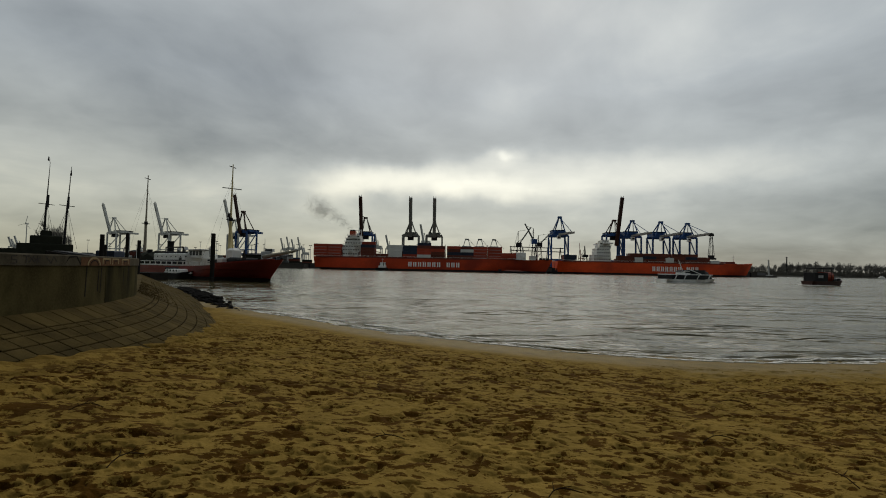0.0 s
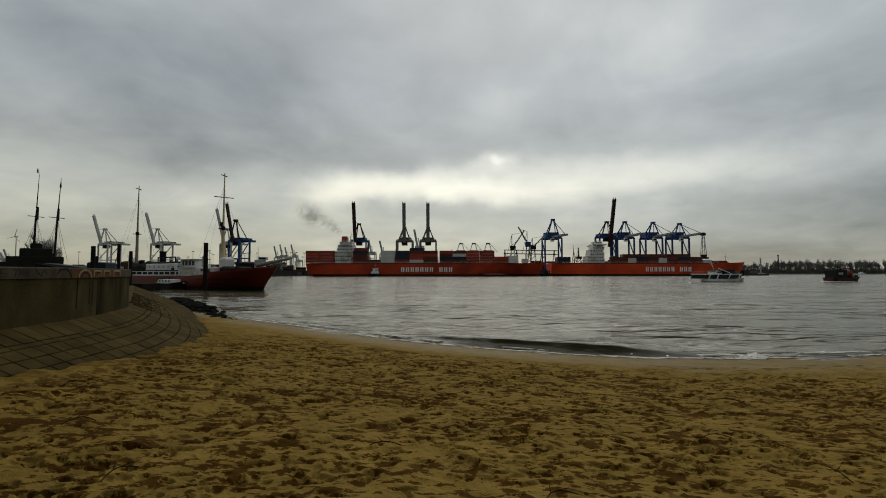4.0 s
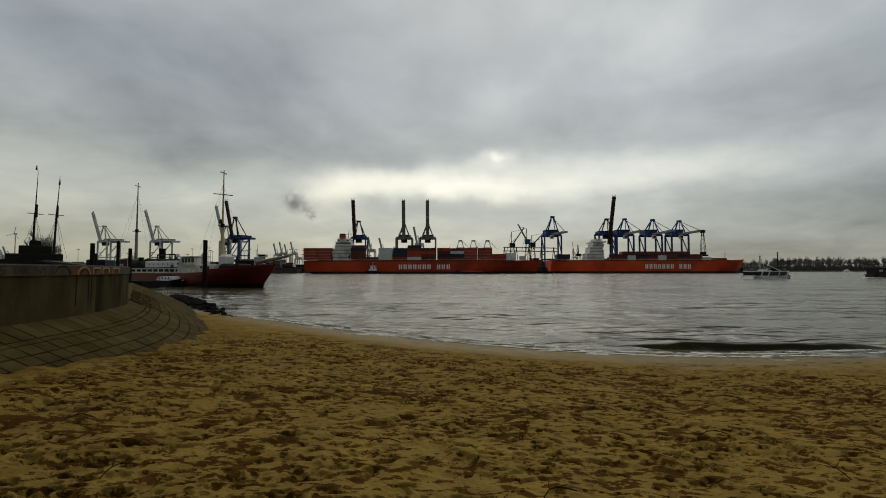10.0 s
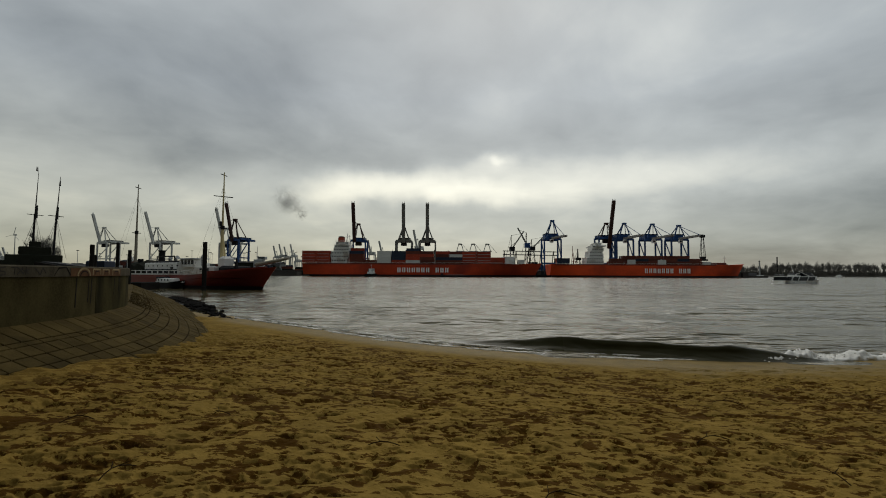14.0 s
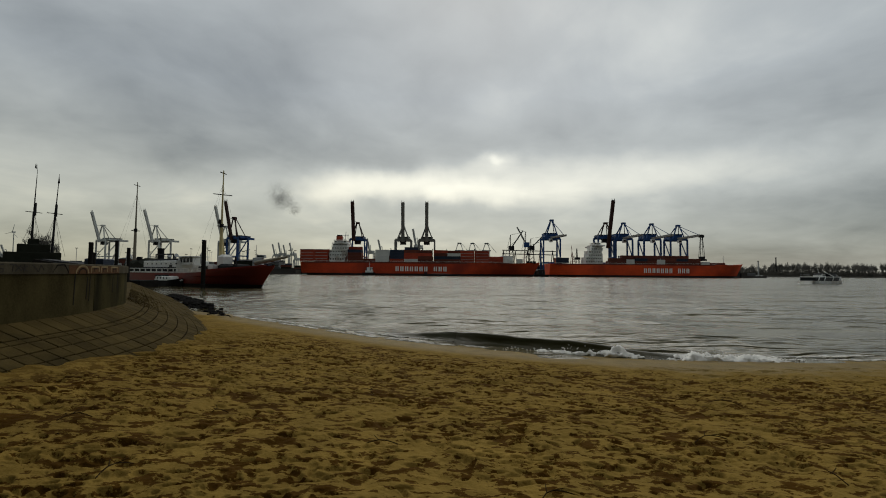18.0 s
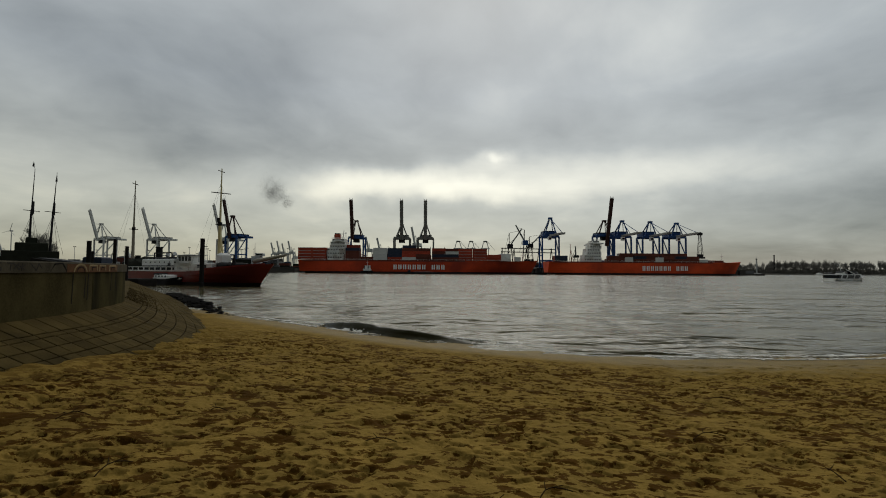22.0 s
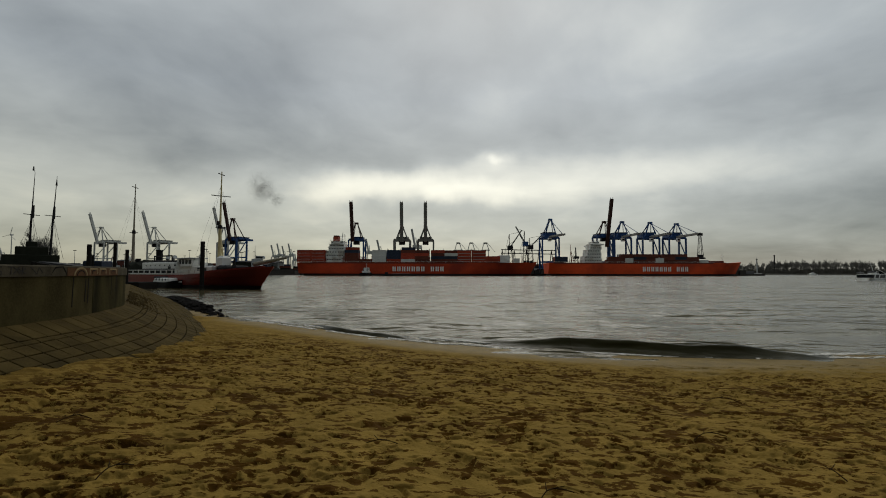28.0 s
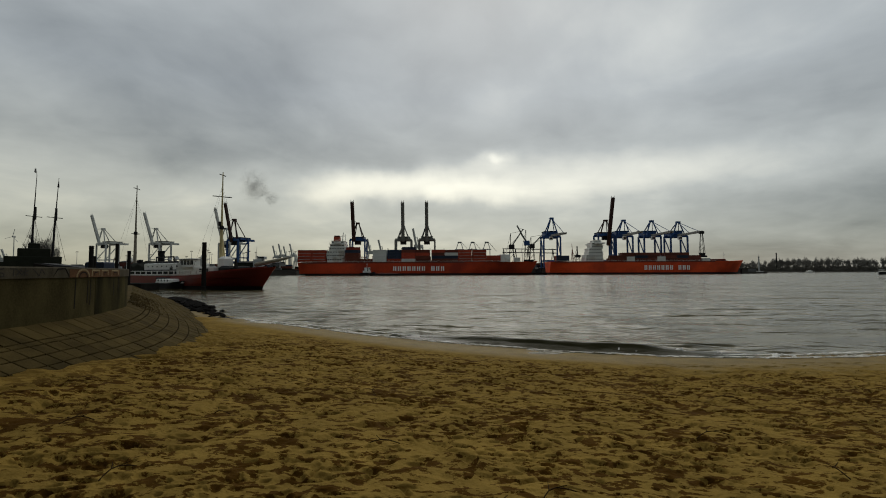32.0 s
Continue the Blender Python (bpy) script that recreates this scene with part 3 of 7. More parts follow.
# ---- the beach and the river bed: one sheet to the horizon ----
SHORE_X = np.array([-4000, -60, -20.0, -12.7, -6.3, -2.0, 1.6, 4.3, 6.9, 9.5, 12.4, 15.0, 24.0, 45.0, 4000])
SHORE_Y = np.array([60, 58, 37.5, 30.0, 24.3, 20.4, 18.4, 17.0, 16.3, 15.95, 16.1, 16.5, 18.6, 24.0, 60])


def shore(x):
    """Where the water meets the sand, softened between its points."""
    x = np.asarray(x, float)
    return sum(np.interp(x + d, SHORE_X, SHORE_Y) for d in (-2, -1, 0, 1, 2)) / 5 - 0.05


def beach(x, y):
    d = shore(x) - y
    land = 0.046 * d + 0.020 * np.clip(d - 2.5, 0, 14) - 0.02 * np.clip(d - 16.5, 0, 400)
    land = np.where(d > 40, np.minimum(land, 2.2), land)
    step = lambda t: np.clip(t, 0, 1) ** 2 * (3 - 2 * np.clip(t, 0, 1))
    # unseen wooded slope behind and left of the beach, raised to block sky light
    unseen_hill = 32 * step((-y - 3) / 20) + 26 * step((-x - 10.2) / 7) * step((5 - y) / 9)
    return np.where(d > 0, np.minimum(land, 2.2) + unseen_hill, np.maximum(0.10 * d, -6.0))


def spread(a, b, step, out, grow):
    """Even lines from a to b, then wider and wider ones out to the distance given."""
    mid = list(np.arange(a, b + step / 2, step))
    left, right, s = [], [], step
    while mid[-1] + (right[-1] - mid[-1] if right else 0) < out:
        s *= grow
        right.append((right[-1] if right else mid[-1]) + s)
        left.append((left[-1] if left else mid[0]) - s)
    return np.array(left[::-1] + mid + right)


def fan(y):
    """How wide the sheet's columns stand at y: closer together on the near sand."""
    return np.clip(np.asarray(y, float) / 16, 0.2, 1.0)


xs = spread(-14.0, 17.0, 0.036, 4200, 1.11)
ys = [2.6]
while ys[-1] < 20:
    ys.append(ys[-1] + min(0.036, max(0.011, 0.0115 * (ys[-1] / 3.4) ** 1.2)))
grow_y = 1.11 ** np.arange(1, 92)
ys = np.concatenate([(2.6 - np.cumsum(0.03 * grow_y))[::-1], ys, ys[-1] + np.cumsum(0.036 * grow_y)])
gx, gy = np.meshgrid(xs, ys)
gx = gx * fan(gy)
gz = beach(gx, gy)
smooth_x, smooth_w = (-9, -3, 2, 8, 14), (5.5, 5.0, 3.6, 2.2, 1.6)
up = np.clip((shore(gx) - gy - np.interp(gx, smooth_x, smooth_w) + 0.8) / 2.0, 0, 1)
# sand lies smooth against the paved slope
up *= np.clip((gx - np.interp(gy, (6, 10, 13.6, 18.3, 26), (-8.9, -9.1, -9.7, -11.9, -16.7)) - 1.9) / 2.2, 0.12, 1)
near = up * np.exp(-np.clip(np.hypot(gx, gy) - 30, 0, None) / 20)
relief = sum(a * smooth_noise(gx + 7 * k, gy - 5 * k, c, k) for k, (c, a) in enumerate(((2.6, 0.07), (1.1, 0.06), (0.46, 0.045), (0.22, 0.028), (0.12, 0.018), (0.055, 0.009)), 1))
gz += near * relief
# sand spilled in low drifts over the foot of the paving
toe = gx - np.interp(gy, (6, 10, 13.6, 18.3, 26), (-8.9, -9.1, -9.7, -11.9, -16.7)) - 2.3
spill = np.exp(-(toe / 1.6) ** 2) * np.clip((gy - 3) / 3, 0, 1)
gz += spill * (0.02 + 0.16 * smooth_noise(gx, gy, 1.5, 51) + 0.10 * smooth_noise(gx, gy, 0.5, 52) + 0.05 * smooth_noise(gx, gy, 0.18, 53))
# trodden hollows with raised rims
rng = np.random.RandomState(4)
pit, rim = np.zeros_like(gz), np.zeros_like(gz)
torn = 0.75 * smooth_noise(gx, gy, 0.10, 9) + 0.45 * smooth_noise(gx, gy, 0.045, 10)
# scuffs of a shoe, heel prints, small pocks
KINDS_OF_PIT = ((12000, (0.05, 0.12), (0.028, 0.060), (0.030, 0.080)), (12000, (0.025, 0.06), (0.018, 0.036), (0.02, 0.05)), (500, (0.12, 0.19), (0.07, 0.12), (0.06, 0.11)))
for tries, wide_a, wide_b, deeps in KINDS_OF_PIT:
    hx, hy = rng.uniform(-12.5, 16.5, tries), rng.uniform(2.7, 20.5, tries)
    room = shore(hx) - hy - np.interp(hx, smooth_x, smooth_w)
    keep = (room > 1.8) | ((room > -0.4) & (rng.rand(tries) < 0.30))
    keep &= hx > np.interp(hy, (6, 10, 13.6, 18.3, 26), (-8.9, -9.1, -9.7, -11.9, -16.7)) + 2.0 + rng.rand(tries)
    keep &= smooth_noise(hx, hy, 0.8, 33) > rng.uniform(-0.45, 0.35, tries)
    keep &= np.abs(hx) < 1.2 * hy + 1
    half_a, half_b = rng.uniform(*wide_a, tries), rng.uniform(*wide_b, tries)
    depth, spin = rng.uniform(*deeps, tries), rng.normal(0, 0.6, tries)
    for k in np.nonzero(keep)[0]:
        cx, cy, a, b, deep, turn = hx[k], hy[k], half_a[k], half_b[k], depth[k], spin[k]
        a *= 1 + 0.7 * min(1.0, max(0.0, (cy - 6) / 6))
        w = 2.2 * max(a, b)
        j0, j1 = np.searchsorted(ys, (cy - w, cy + w))
        f0, f1 = float(fan(cy - w)), float(fan(cy + w))
        i0, i1 = np.searchsorted(xs, (min((cx - w) / f0, (cx - w) / f1), max((cx + w) / f0, (cx + w) / f1)))
        dx, dy = gx[j0:j1, i0:i1] - cx, gy[j0:j1, i0:i1] - cy
        u, v = (dx * math.cos(turn) + dy * math.sin(turn)) / a, (dy * math.cos(turn) - dx * math.sin(turn)) / b
        r = np.clip(np.sqrt(u * u + v * v) + torn[j0:j1, i0:i1], 0, None)
        pit[j0:j1, i0:i1] = np.maximum(pit[j0:j1, i0:i1], deep * np.exp(-(r ** 4)) * (0.75 + 0.25 * np.clip(v, -1, 1)))
        rim[j0:j1, i0:i1] = np.maximum(rim[j0:j1, i0:i1], 0.12 * deep * np.exp(-((r - 1.4) / 0.4) ** 2))
gz += rim - pit
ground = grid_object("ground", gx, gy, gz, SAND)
tagged(ground, "trodden yellow-brown sand beach, damp along the water", "beach", kind="structure")

# ---- the river ----
wx, wy = spread(-30.0, 34.0, 0.22, 4300, 1.12), spread(12.0, 52.0, 0.16, 4300, 1.10)
ax, ay = np.meshgrid(wx, wy)
near = np.exp(-np.clip(np.hypot(ax, ay - 20) - 30, 0, None) / 40)
az = near * (0.11 * smooth_noise(ax * 0.55 + 0.12 * ay, ay - 0.15 * ax, 1.5, 21) + 0.075 * smooth_noise(ax * 0.65 - 0.2 * ay, ay, 0.7, 22)
             + 0.08 * smooth_noise(ax * 0.3, ay, 3.2, 23))
water = grid_object("water", ax, ay, az, WATER)
tagged(water, "grey-brown rippled river water under an overcast sky", "water", kind="structure")

# ---- sea wall along the harbour mole ----
WALL_PTS = [Vector(p) for p in ((-14, -40), (-10.6, -14), (-9.2, 0), (-8.95, 6), (-9.08, 9.9), (-9.7, 13.6), (-11.95, 18.3), (-16.75, 26.0), (-23.1, 36.0), (-30.2, 47.0), (-40, 62))]


# past the bend the wall turns inland, the slope goes on along the mole
TURN_PTS = WALL_PTS[:7] + [Vector(p) for p in ((-15.6, 21.2), (-22.5, 24.5), (-34, 28), (-50, 31))]


def wall_curve(ctrl):
    pts = []
    for k in range(1, len(ctrl) - 2):
        a, b, c, d = ctrl[k - 1:k + 3]
        for i in range(24):
            t = i / 24
            pts.append(0.5 * (2 * b + (c - a) * t + (2 * a - 5 * b + 4 * c - d) * t * t + (3 * b - a - 3 * c + d) * t ** 3))
    return pts


def measure_out(curve):
    run = [0.0]
    for p, q in zip(curve, curve[1:]):
        run.append(run[-1] + (q - p).length)
    return run


CURVE, TURN = wall_curve(WALL_PTS), wall_curve(TURN_PTS)
RUN, TURN_RUN = measure_out(CURVE), measure_out(TURN)


def on_turn(s):
    """The point on the wall's foot s metres along it, and the way out from it."""
    return along(s, TURN, TURN_RUN)


def along(s, CURVE=CURVE, RUN=RUN):
    """The point on the slope's upper edge s metres along it, and the way out from it."""
    x = float(np.interp(s, RUN, [p.x for p in CURVE]))
    y = float(np.interp(s, RUN, [p.y for p in CURVE]))
    x2 = float(np.interp(s + 0.15, RUN, [p.x for p in CURVE])) - float(np.interp(s - 0.15, RUN, [p.x for p in CURVE]))
    y2 = float(np.interp(s + 0.15, RUN, [p.y for p in CURVE])) - float(np.interp(s - 0.15, RUN, [p.y for p in CURVE]))
    n = math.hypot(x2, y2)
    return Vector((x, y, 0)), Vector((y2 / n, -x2 / n, 0))


def abreast(slope):
    """How far along the wall lies the point whose x is slope times its y."""
    best = [(abs(p.x - slope * p.y), s) for p, s in zip(CURVE, RUN) if 5 < p.y < 19]
    return min(best)[1]


WALL_FOOT, WALL_TOP, FALL = 1.67, 2.95, 1 / 2.2
sea_wall = thing("sea_wall", pose(0, 0, 0), "curved stained olive-grey concrete sea wall with graffiti on its coping", "wall", kind="structure")


def wall_ring(s, d0, d1, z0, z1, c):
    p, n = on_turn(s)
    up = Vector((0, 0, 1))
    return [p + n * d0 + up * z0, p + n * d1 + up * z0, p + n * d1 + up * (z1 - c), p + n * (d1 - c) + up * z1, p + n * (d0 + c) + up * z1, p + n * d0 + up * (z1 - c)]


LENGTH, SLOPE_END = TURN_RUN[-1] - 0.3, RUN[-1] - 0.3
SEAM = abreast((172 - 784) / 855)
seams = sorted([SEAM + 4.6 * k for k in range(-14, 15)])
edges = [0.2] + [e for e in seams if 0.5 < e < LENGTH] + [LENGTH]
for e0, e1 in zip(edges, edges[1:]):
    n = max(2, int((e1 - e0) / 0.35))
    steps = [e0 + 0.012 + (e1 - e0 - 0.024) * i / n for i in range(n + 1)]
    part("wall_panel", Mesh().loft([wall_ring(t, -0.55, 0.0, 0.4, 2.69, 0.004) for t in steps]), MOSSY if e0 > SEAM - 0.1 else CONCRETE, sea_wall)
    part("coping", Mesh().loft([wall_ring(t, -0.60, 0.035, 2.69, WALL_TOP, 0.03) for t in steps]), COPING, sea_wall, "pale concrete coping")
# fill behind the panels' joints
core = [0.3 + (LENGTH - 0.4) * i / 150 for i in range(151)]
part("wall_core", Mesh().loft([wall_ring(t, -0.5, -0.03, 0.4, 2.9, 0.01) for t in core]), JOINT, sea_wall, "dark recessed wall joint")


def spray(name, points, wide, material, lift=0.0, closed=False):
    """A painted line on the coping: points are metres along the wall and heights."""
    m = Mesh()
    pts = points + points[:1] if closed else points
    for (s0, z0), (s1, z1) in zip(pts, pts[1:]):
        n = max(1, int(abs(s1 - s0) / 0.2))
        for i in range(n):
            a, b = (s0 + (s1 - s0) * i / n, z0 + (z1 - z0) * i / n), (s0 + (s1 - s0) * (i + 1) / n, z0 + (z1 - z0) * (i + 1) / n)
            ds, dz = b[0] - a[0], b[1] - a[1]
            q = math.hypot(ds, dz) or 1
            os, oz = -dz / q * wide / 2, ds / q * wide / 2
            ring = []
            for t, z in ((a[0] - os, a[1] - oz), (b[0] - os, b[1] - oz), (b[0] + os, b[1] + oz), (a[0] + os, a[1] + oz)):
                p, nn = on_turn(t)
                off = 0.041 if z > 2.69 else 0.006
                ring.append([p + nn * (off + lift + e) + Vector((0, 0, z)) for e in (0.0, -0.004)])
            m.hexa([r[1] for r in ring] + [r[0] for r in ring])
    part(name, m, material, sea_wall)


def on_wall(brg):
    return abreast((brg - 784) / 855)


def arch(c, half, z0, high, n=12):
    return [(c + half * math.cos(math.pi * i / n), z0 + high * math.sin(math.pi * i / n)) for i in range(n + 1)]


for brg, strokes in ((4, ((-0.08, 2.88, 0.07, 2.90), (-0.08, 2.88, -0.07, 2.82), (-0.07, 2.82, 0.07, 2.80), (0.07, 2.80, 0.06, 2.74), (0.06, 2.74, -0.09, 2.73))),
                    (18, ((-0.09, 2.90, 0.10, 2.89), (0.01, 2.90, 0.0, 2.74))), (30, ((-0.08, 2.75, 0.07, 2.90), (-0.07, 2.89, 0.09, 2.76))),
                    (43, ((0.0, 2.73, 0.02, 2.91), (-0.10, 2.86, 0.10, 2.76), (-0.10, 2.77, 0.11, 2.87))), (66, ((-0.20, 2.90, -0.02, 2.74), (-0.02, 2.74, 0.05, 2.90), (0.05, 2.90, 0.16, 2.78)))):
    s = on_wall(brg)
    for a, za, b, zb in strokes:
        spray("graffiti", [(s + a, za), (s + b, zb)], 0.022, CHALK)
s0, s1 = on_wall(93), on_wall(121)
spray("graffiti", [(s0, 2.70), (s0 + 0.25 * (s1 - s0), 2.90), (s0 + 0.7 * (s1 - s0), 2.92), (s1, 2.72)], 0.035, INK)
spray("graffiti_field", [(on_wall(122), 2.80), (on_wall(206), 2.80)], 0.21, RUSTY)
c, h = (on_wall(131) + on_wall(158)) / 2, (on_wall(158) - on_wall(131)) / 2
spray("graffiti", arch(c, h, 2.70, 0.20), 0.05, TAN, 0.004)
spray("graffiti", arch(c, h * 0.62, 2.70, 0.13), 0.03, INK, 0.008)
for a, b in ((161, 173), (178, 190), (194, 204)):
    s0, s1 = on_wall(a), on_wall(b)
    spray("graffiti", [(s0, 2.72), (s0, 2.88), (s1, 2.88), (s1, 2.74)], 0.045, TAN, 0.004)
    spray("graffiti", [(s0 + 0.3 * (s1 - s0), 2.74), (s0 + 0.3 * (s1 - s0), 2.83), (s0 + 0.7 * (s1 - s0), 2.83)], 0.03, INK, 0.008)
for brg, z0, z1 in ((134, 1.9, 2.66), (157, 2.0, 2.6), (163, 1.95, 2.64), (199, 2.1, 2.66), (206, 2.2, 2.66)):
    spray("graffiti", [(on_wall(brg), z0), (on_wall(brg) + 0.04, z1)], 0.04, INK)

# ---- paved slope at the foot of the wall ----
slope_bed = thing("revetment", pose(0, 0, 0), "sloping revetment of worn square concrete paving slabs", "revetment", kind="structure")


def slope_point(s, d, lift=0.0):
    p, n = along(s)
    return p + n * d + Vector((0, 0, WALL_FOOT - FALL * d)) + (n * FALL + Vector((0, 0, 1))).normalized() * lift


bed = Mesh()
steps = [0.3 + (SLOPE_END - 0.4) * i / 160 for i in range(161)]
bed.loft([[slope_point(t, -0.02, -0.055), slope_point(t, 3.0, -0.055), slope_point(t, 6.5, -0.055), slope_point(t, 6.5, -0.9), slope_point(t, -0.02, -0.9)] for t in steps])
part("bed", bed, JOINT, slope_bed, "dark mossy bed of the slabs")
COL = 0.42
ROWS = [0.0, 0.60, 0.75] + [1.08 + 0.33 * k for k in range(12)]
S0, S1 = abreast(-1.32), RUN[-1] - 1.0
rest = Mesh()
rng = random.Random(11)


def paving(m, s0, s1, d0, d1, drop):
    g, c, lo = 0.011, 0.010, -0.06
    k = [(s0 + g, d0 + g), (s0 + g, d1 - g), (s1 - g, d1 - g), (s1 - g, d0 + g)]
    i = [(s0 + g + c, d0 + g + c), (s0 + g + c, d1 - g - c), (s1 - g - c, d1 - g - c), (s1 - g - c, d0 + g + c)]
    tip = [drop + rng.uniform(-0.006, 0.006) for _ in range(4)]
    vs = [slope_point(*p, lo) for p in k] + [slope_point(*p, t - c) for p, t in zip(k, tip)] + [slope_point(*p, t) for p, t in zip(i, tip)]
    m.add(vs, [(0, 1, 5, 4), (1, 2, 6, 5), (2, 3, 7, 6), (3, 0, 4, 7), (4, 5, 9, 8), (5, 6, 10, 9), (6, 7, 11, 10), (7, 4, 8, 11), (8, 9, 10, 11)])


made = 0
for i in range(int((S1 - S0) / COL)):
    for j in range(len(ROWS) - 1):
        s0, d0 = S0 + i * COL, ROWS[j]
        off = 0.0
        if j < 9 and made < 300:
            one = Mesh()
            paving(one, s0 + off, s0 + COL + off, d0, ROWS[j + 1], rng.uniform(-0.004, 0.004))
            part("paving_slab", one, SLAB, slope_bed)
            made += 1
        else:
            paving(rest, s0 + off, s0 + COL + off, d0, ROWS[j + 1], rng.uniform(-0.010, 0.006))
tagged(part("paving_slabs", rest, SLAB, slope_bed), kind="stuff")

# dry moss and crumbled stone over the paving where the wall turns away
MOSS = mat("dry_brown_moss_and_rubble", (0.060, 0.043, 0.017), 0.95, vary=0.5, scale=3.0, fine=30.0, bump=0.5, depth=0.02, spec=0.02)
crumbs = Mesh()
s_bend = abreast((234 - 784) / 855)
for k in range(650):
    t, d = s_bend + rng.uniform(-0.6, 11.0), abs(rng.gauss(0.0, 0.75)) + 0.03
    size = rng.uniform(0.015, 0.055) * (1.25 - min(1, d / 2.2))
    low_ring, top_ring = [], []
    for i in range(6):
        a = math.pi * i / 3
        e = size * rng.uniform(0.7, 1.3)
        low_ring.append(slope_point(t + 1.5 * e * math.cos(a), d + e * math.sin(a), -0.03))
        top_ring.append(slope_point(t + 0.8 * e * math.cos(a), d + 0.5 * e * math.sin(a), size * rng.uniform(0.4, 0.9)))
    crumbs.loft([low_ring, top_ring])
solid("moss_and_rubble", crumbs, MOSS, "dry brown moss and crumbled stone on the paved slope", "rubble", kind="stuff")

# the mole's filled top, behind the wall
fill = Mesh()
fill.loft([[along(t)[0] + along(t)[1] * d + Vector((0, 0, z)) for d, z in ((0.0, 0.6), (0.0, 1.655), (-16.0, 1.655), (-16.0, -6.0))] for t in steps])
solid("mole", fill, SLAB, "dark paved top of the harbour mole behind its wall", "quay", kind="structure")


def rock(seed, size):
    r = random.Random(seed)
    bm = bmesh.new()
    bmesh.ops.create_icosphere(bm, subdivisions=2, radius=size)
    k = [Vector((r.uniform(-1, 1), r.uniform(-1, 1), r.uniform(-1, 1))).normalized() for _ in range(7)]
    for v in bm.verts:
        for d in k:
            over = v.co.dot(d) - size * 0.62
            if over > 0:
                v.co -= d * over
        v.co.z *= 0.62
    me = bpy.data.meshes.new("rock")
    bm.to_mesh(me)
    bm.free()
    me.materials.append(ROCK)
    return me


ROCKS = [rock(k, 0.5) for k in range(6)]
rng = random.Random(5)
for i in range(290):
    t = rng.random() ** 0.9
    x, y = -12.1 - 18.5 * t + rng.uniform(-0.3, 0.3), 27.8 + 27.0 * t + rng.uniform(-0.3, 0.3)
    side = rng.gauss(0, 0.24) * (0.4 + min(1, 3 * t))
    ob = new("rock", ROCKS[i % 6])
    k = rng.uniform(0.28, 0.55) * (0.45 + 0.7 * min(1, t * 2.5))
    ob.matrix_basis = pose(x + side * 0.8, y + side * 0.6, 0.02 + rng.uniform(0, 0.22) * min(1, t * 3) * min(1, 3 - 3 * t), rng.uniform(-15, 15), rng.uniform(-15, 15), rng.uniform(0, 360)) @ Matrix.Diagonal((k * 1.2, k * 1.1, k * 0.8, 1))
    tagged(ob, "black wet rock at the foot of the revetment", "rock", "rocks along the water")

# ---- ships ----
def hull_ring(g, L, B, z0, z1, levels, bow, rake, stern):
    """One side-to-side section of a hull, the part g of its length along it; the stem rakes forward with height."""
    half = []
    for k in range(levels + 1):
        f = k / levels
        end = L / 2 - rake * (1 - f)
        x = -L / 2 + (end + L / 2) * g
        t = min(1.0, max(0.0, (x - (end - bow)) / bow))
        w = B / 2 * max(0.012, 1 - t ** (1.7 + 1.2 * f))
        t = min(1.0, max(0.0, (-L / 2 + stern - x) / stern))
        w *= 1 - (0.45 - 0.33 * f) * t ** 2
        half.append((x, w, z0 + (z1 - z0) * f))
    return [(x, -w, z) for x, w, z in half[::-1]] + [(x, w, z) for x, w, z in half]


def hull(L, B, z0, z1, levels=5, bow=30.0, rake=6.0, stern=20.0, n=40, top=None, low=None):
    """A closed hull between two heights, which may vary along it."""
    rings = []
    for i in range(n + 1):
        g = 1 - (1 - i / n) ** 1.6
        x = -L / 2 + L * g
        rings.append(hull_ring(g, L, B, low(x) if low else z0, top(x) if top else z1, levels, bow, rake, stern))
    return Mesh().loft(rings)


def container_mesh(material):
    """A 40-foot box with corrugated sides, corner posts and end doors."""
    m = Mesh()
    L, B, H = 11.8, 2.4, 2.55
    m.box(-L / 2 + 0.1, L / 2 - 0.1, -B / 2 + 0.06, B / 2 - 0.06, 0.04, H - 0.03)
    for x in (-L / 2, L / 2 - 0.2):
        for y in (-B / 2, B / 2 - 0.2):
            m.box(x, x + 0.2, y, y + 0.2, 0, H)
    for y in (-B / 2, B / 2 - 0.12):
        m.box(-L / 2 + 0.2, L / 2 - 0.2, y, y + 0.12, 0, 0.18)
        m.box(-L / 2 + 0.2, L / 2 - 0.2, y, y + 0.12, H - 0.14, H)
    for i in range(21):
        x = -L / 2 + 0.4 + i * 0.52
        m.box(x, x + 0.26, -B / 2 + 0.02, -B / 2 + 0.06, 0.18, H - 0.14)
    return m.data("container", material)


BOXES = {k: container_mesh(v) for k, v in (("r", BOX_RED), ("b", BOX_BROWN), ("d", BOX_BLUE), ("w", BOX_WHITE))}
PALE_STRIP = Mesh().box(-5.1, 5.1, -1.235, -1.203, 2.22, 2.50).data("top_strip", GREY_PAINT)


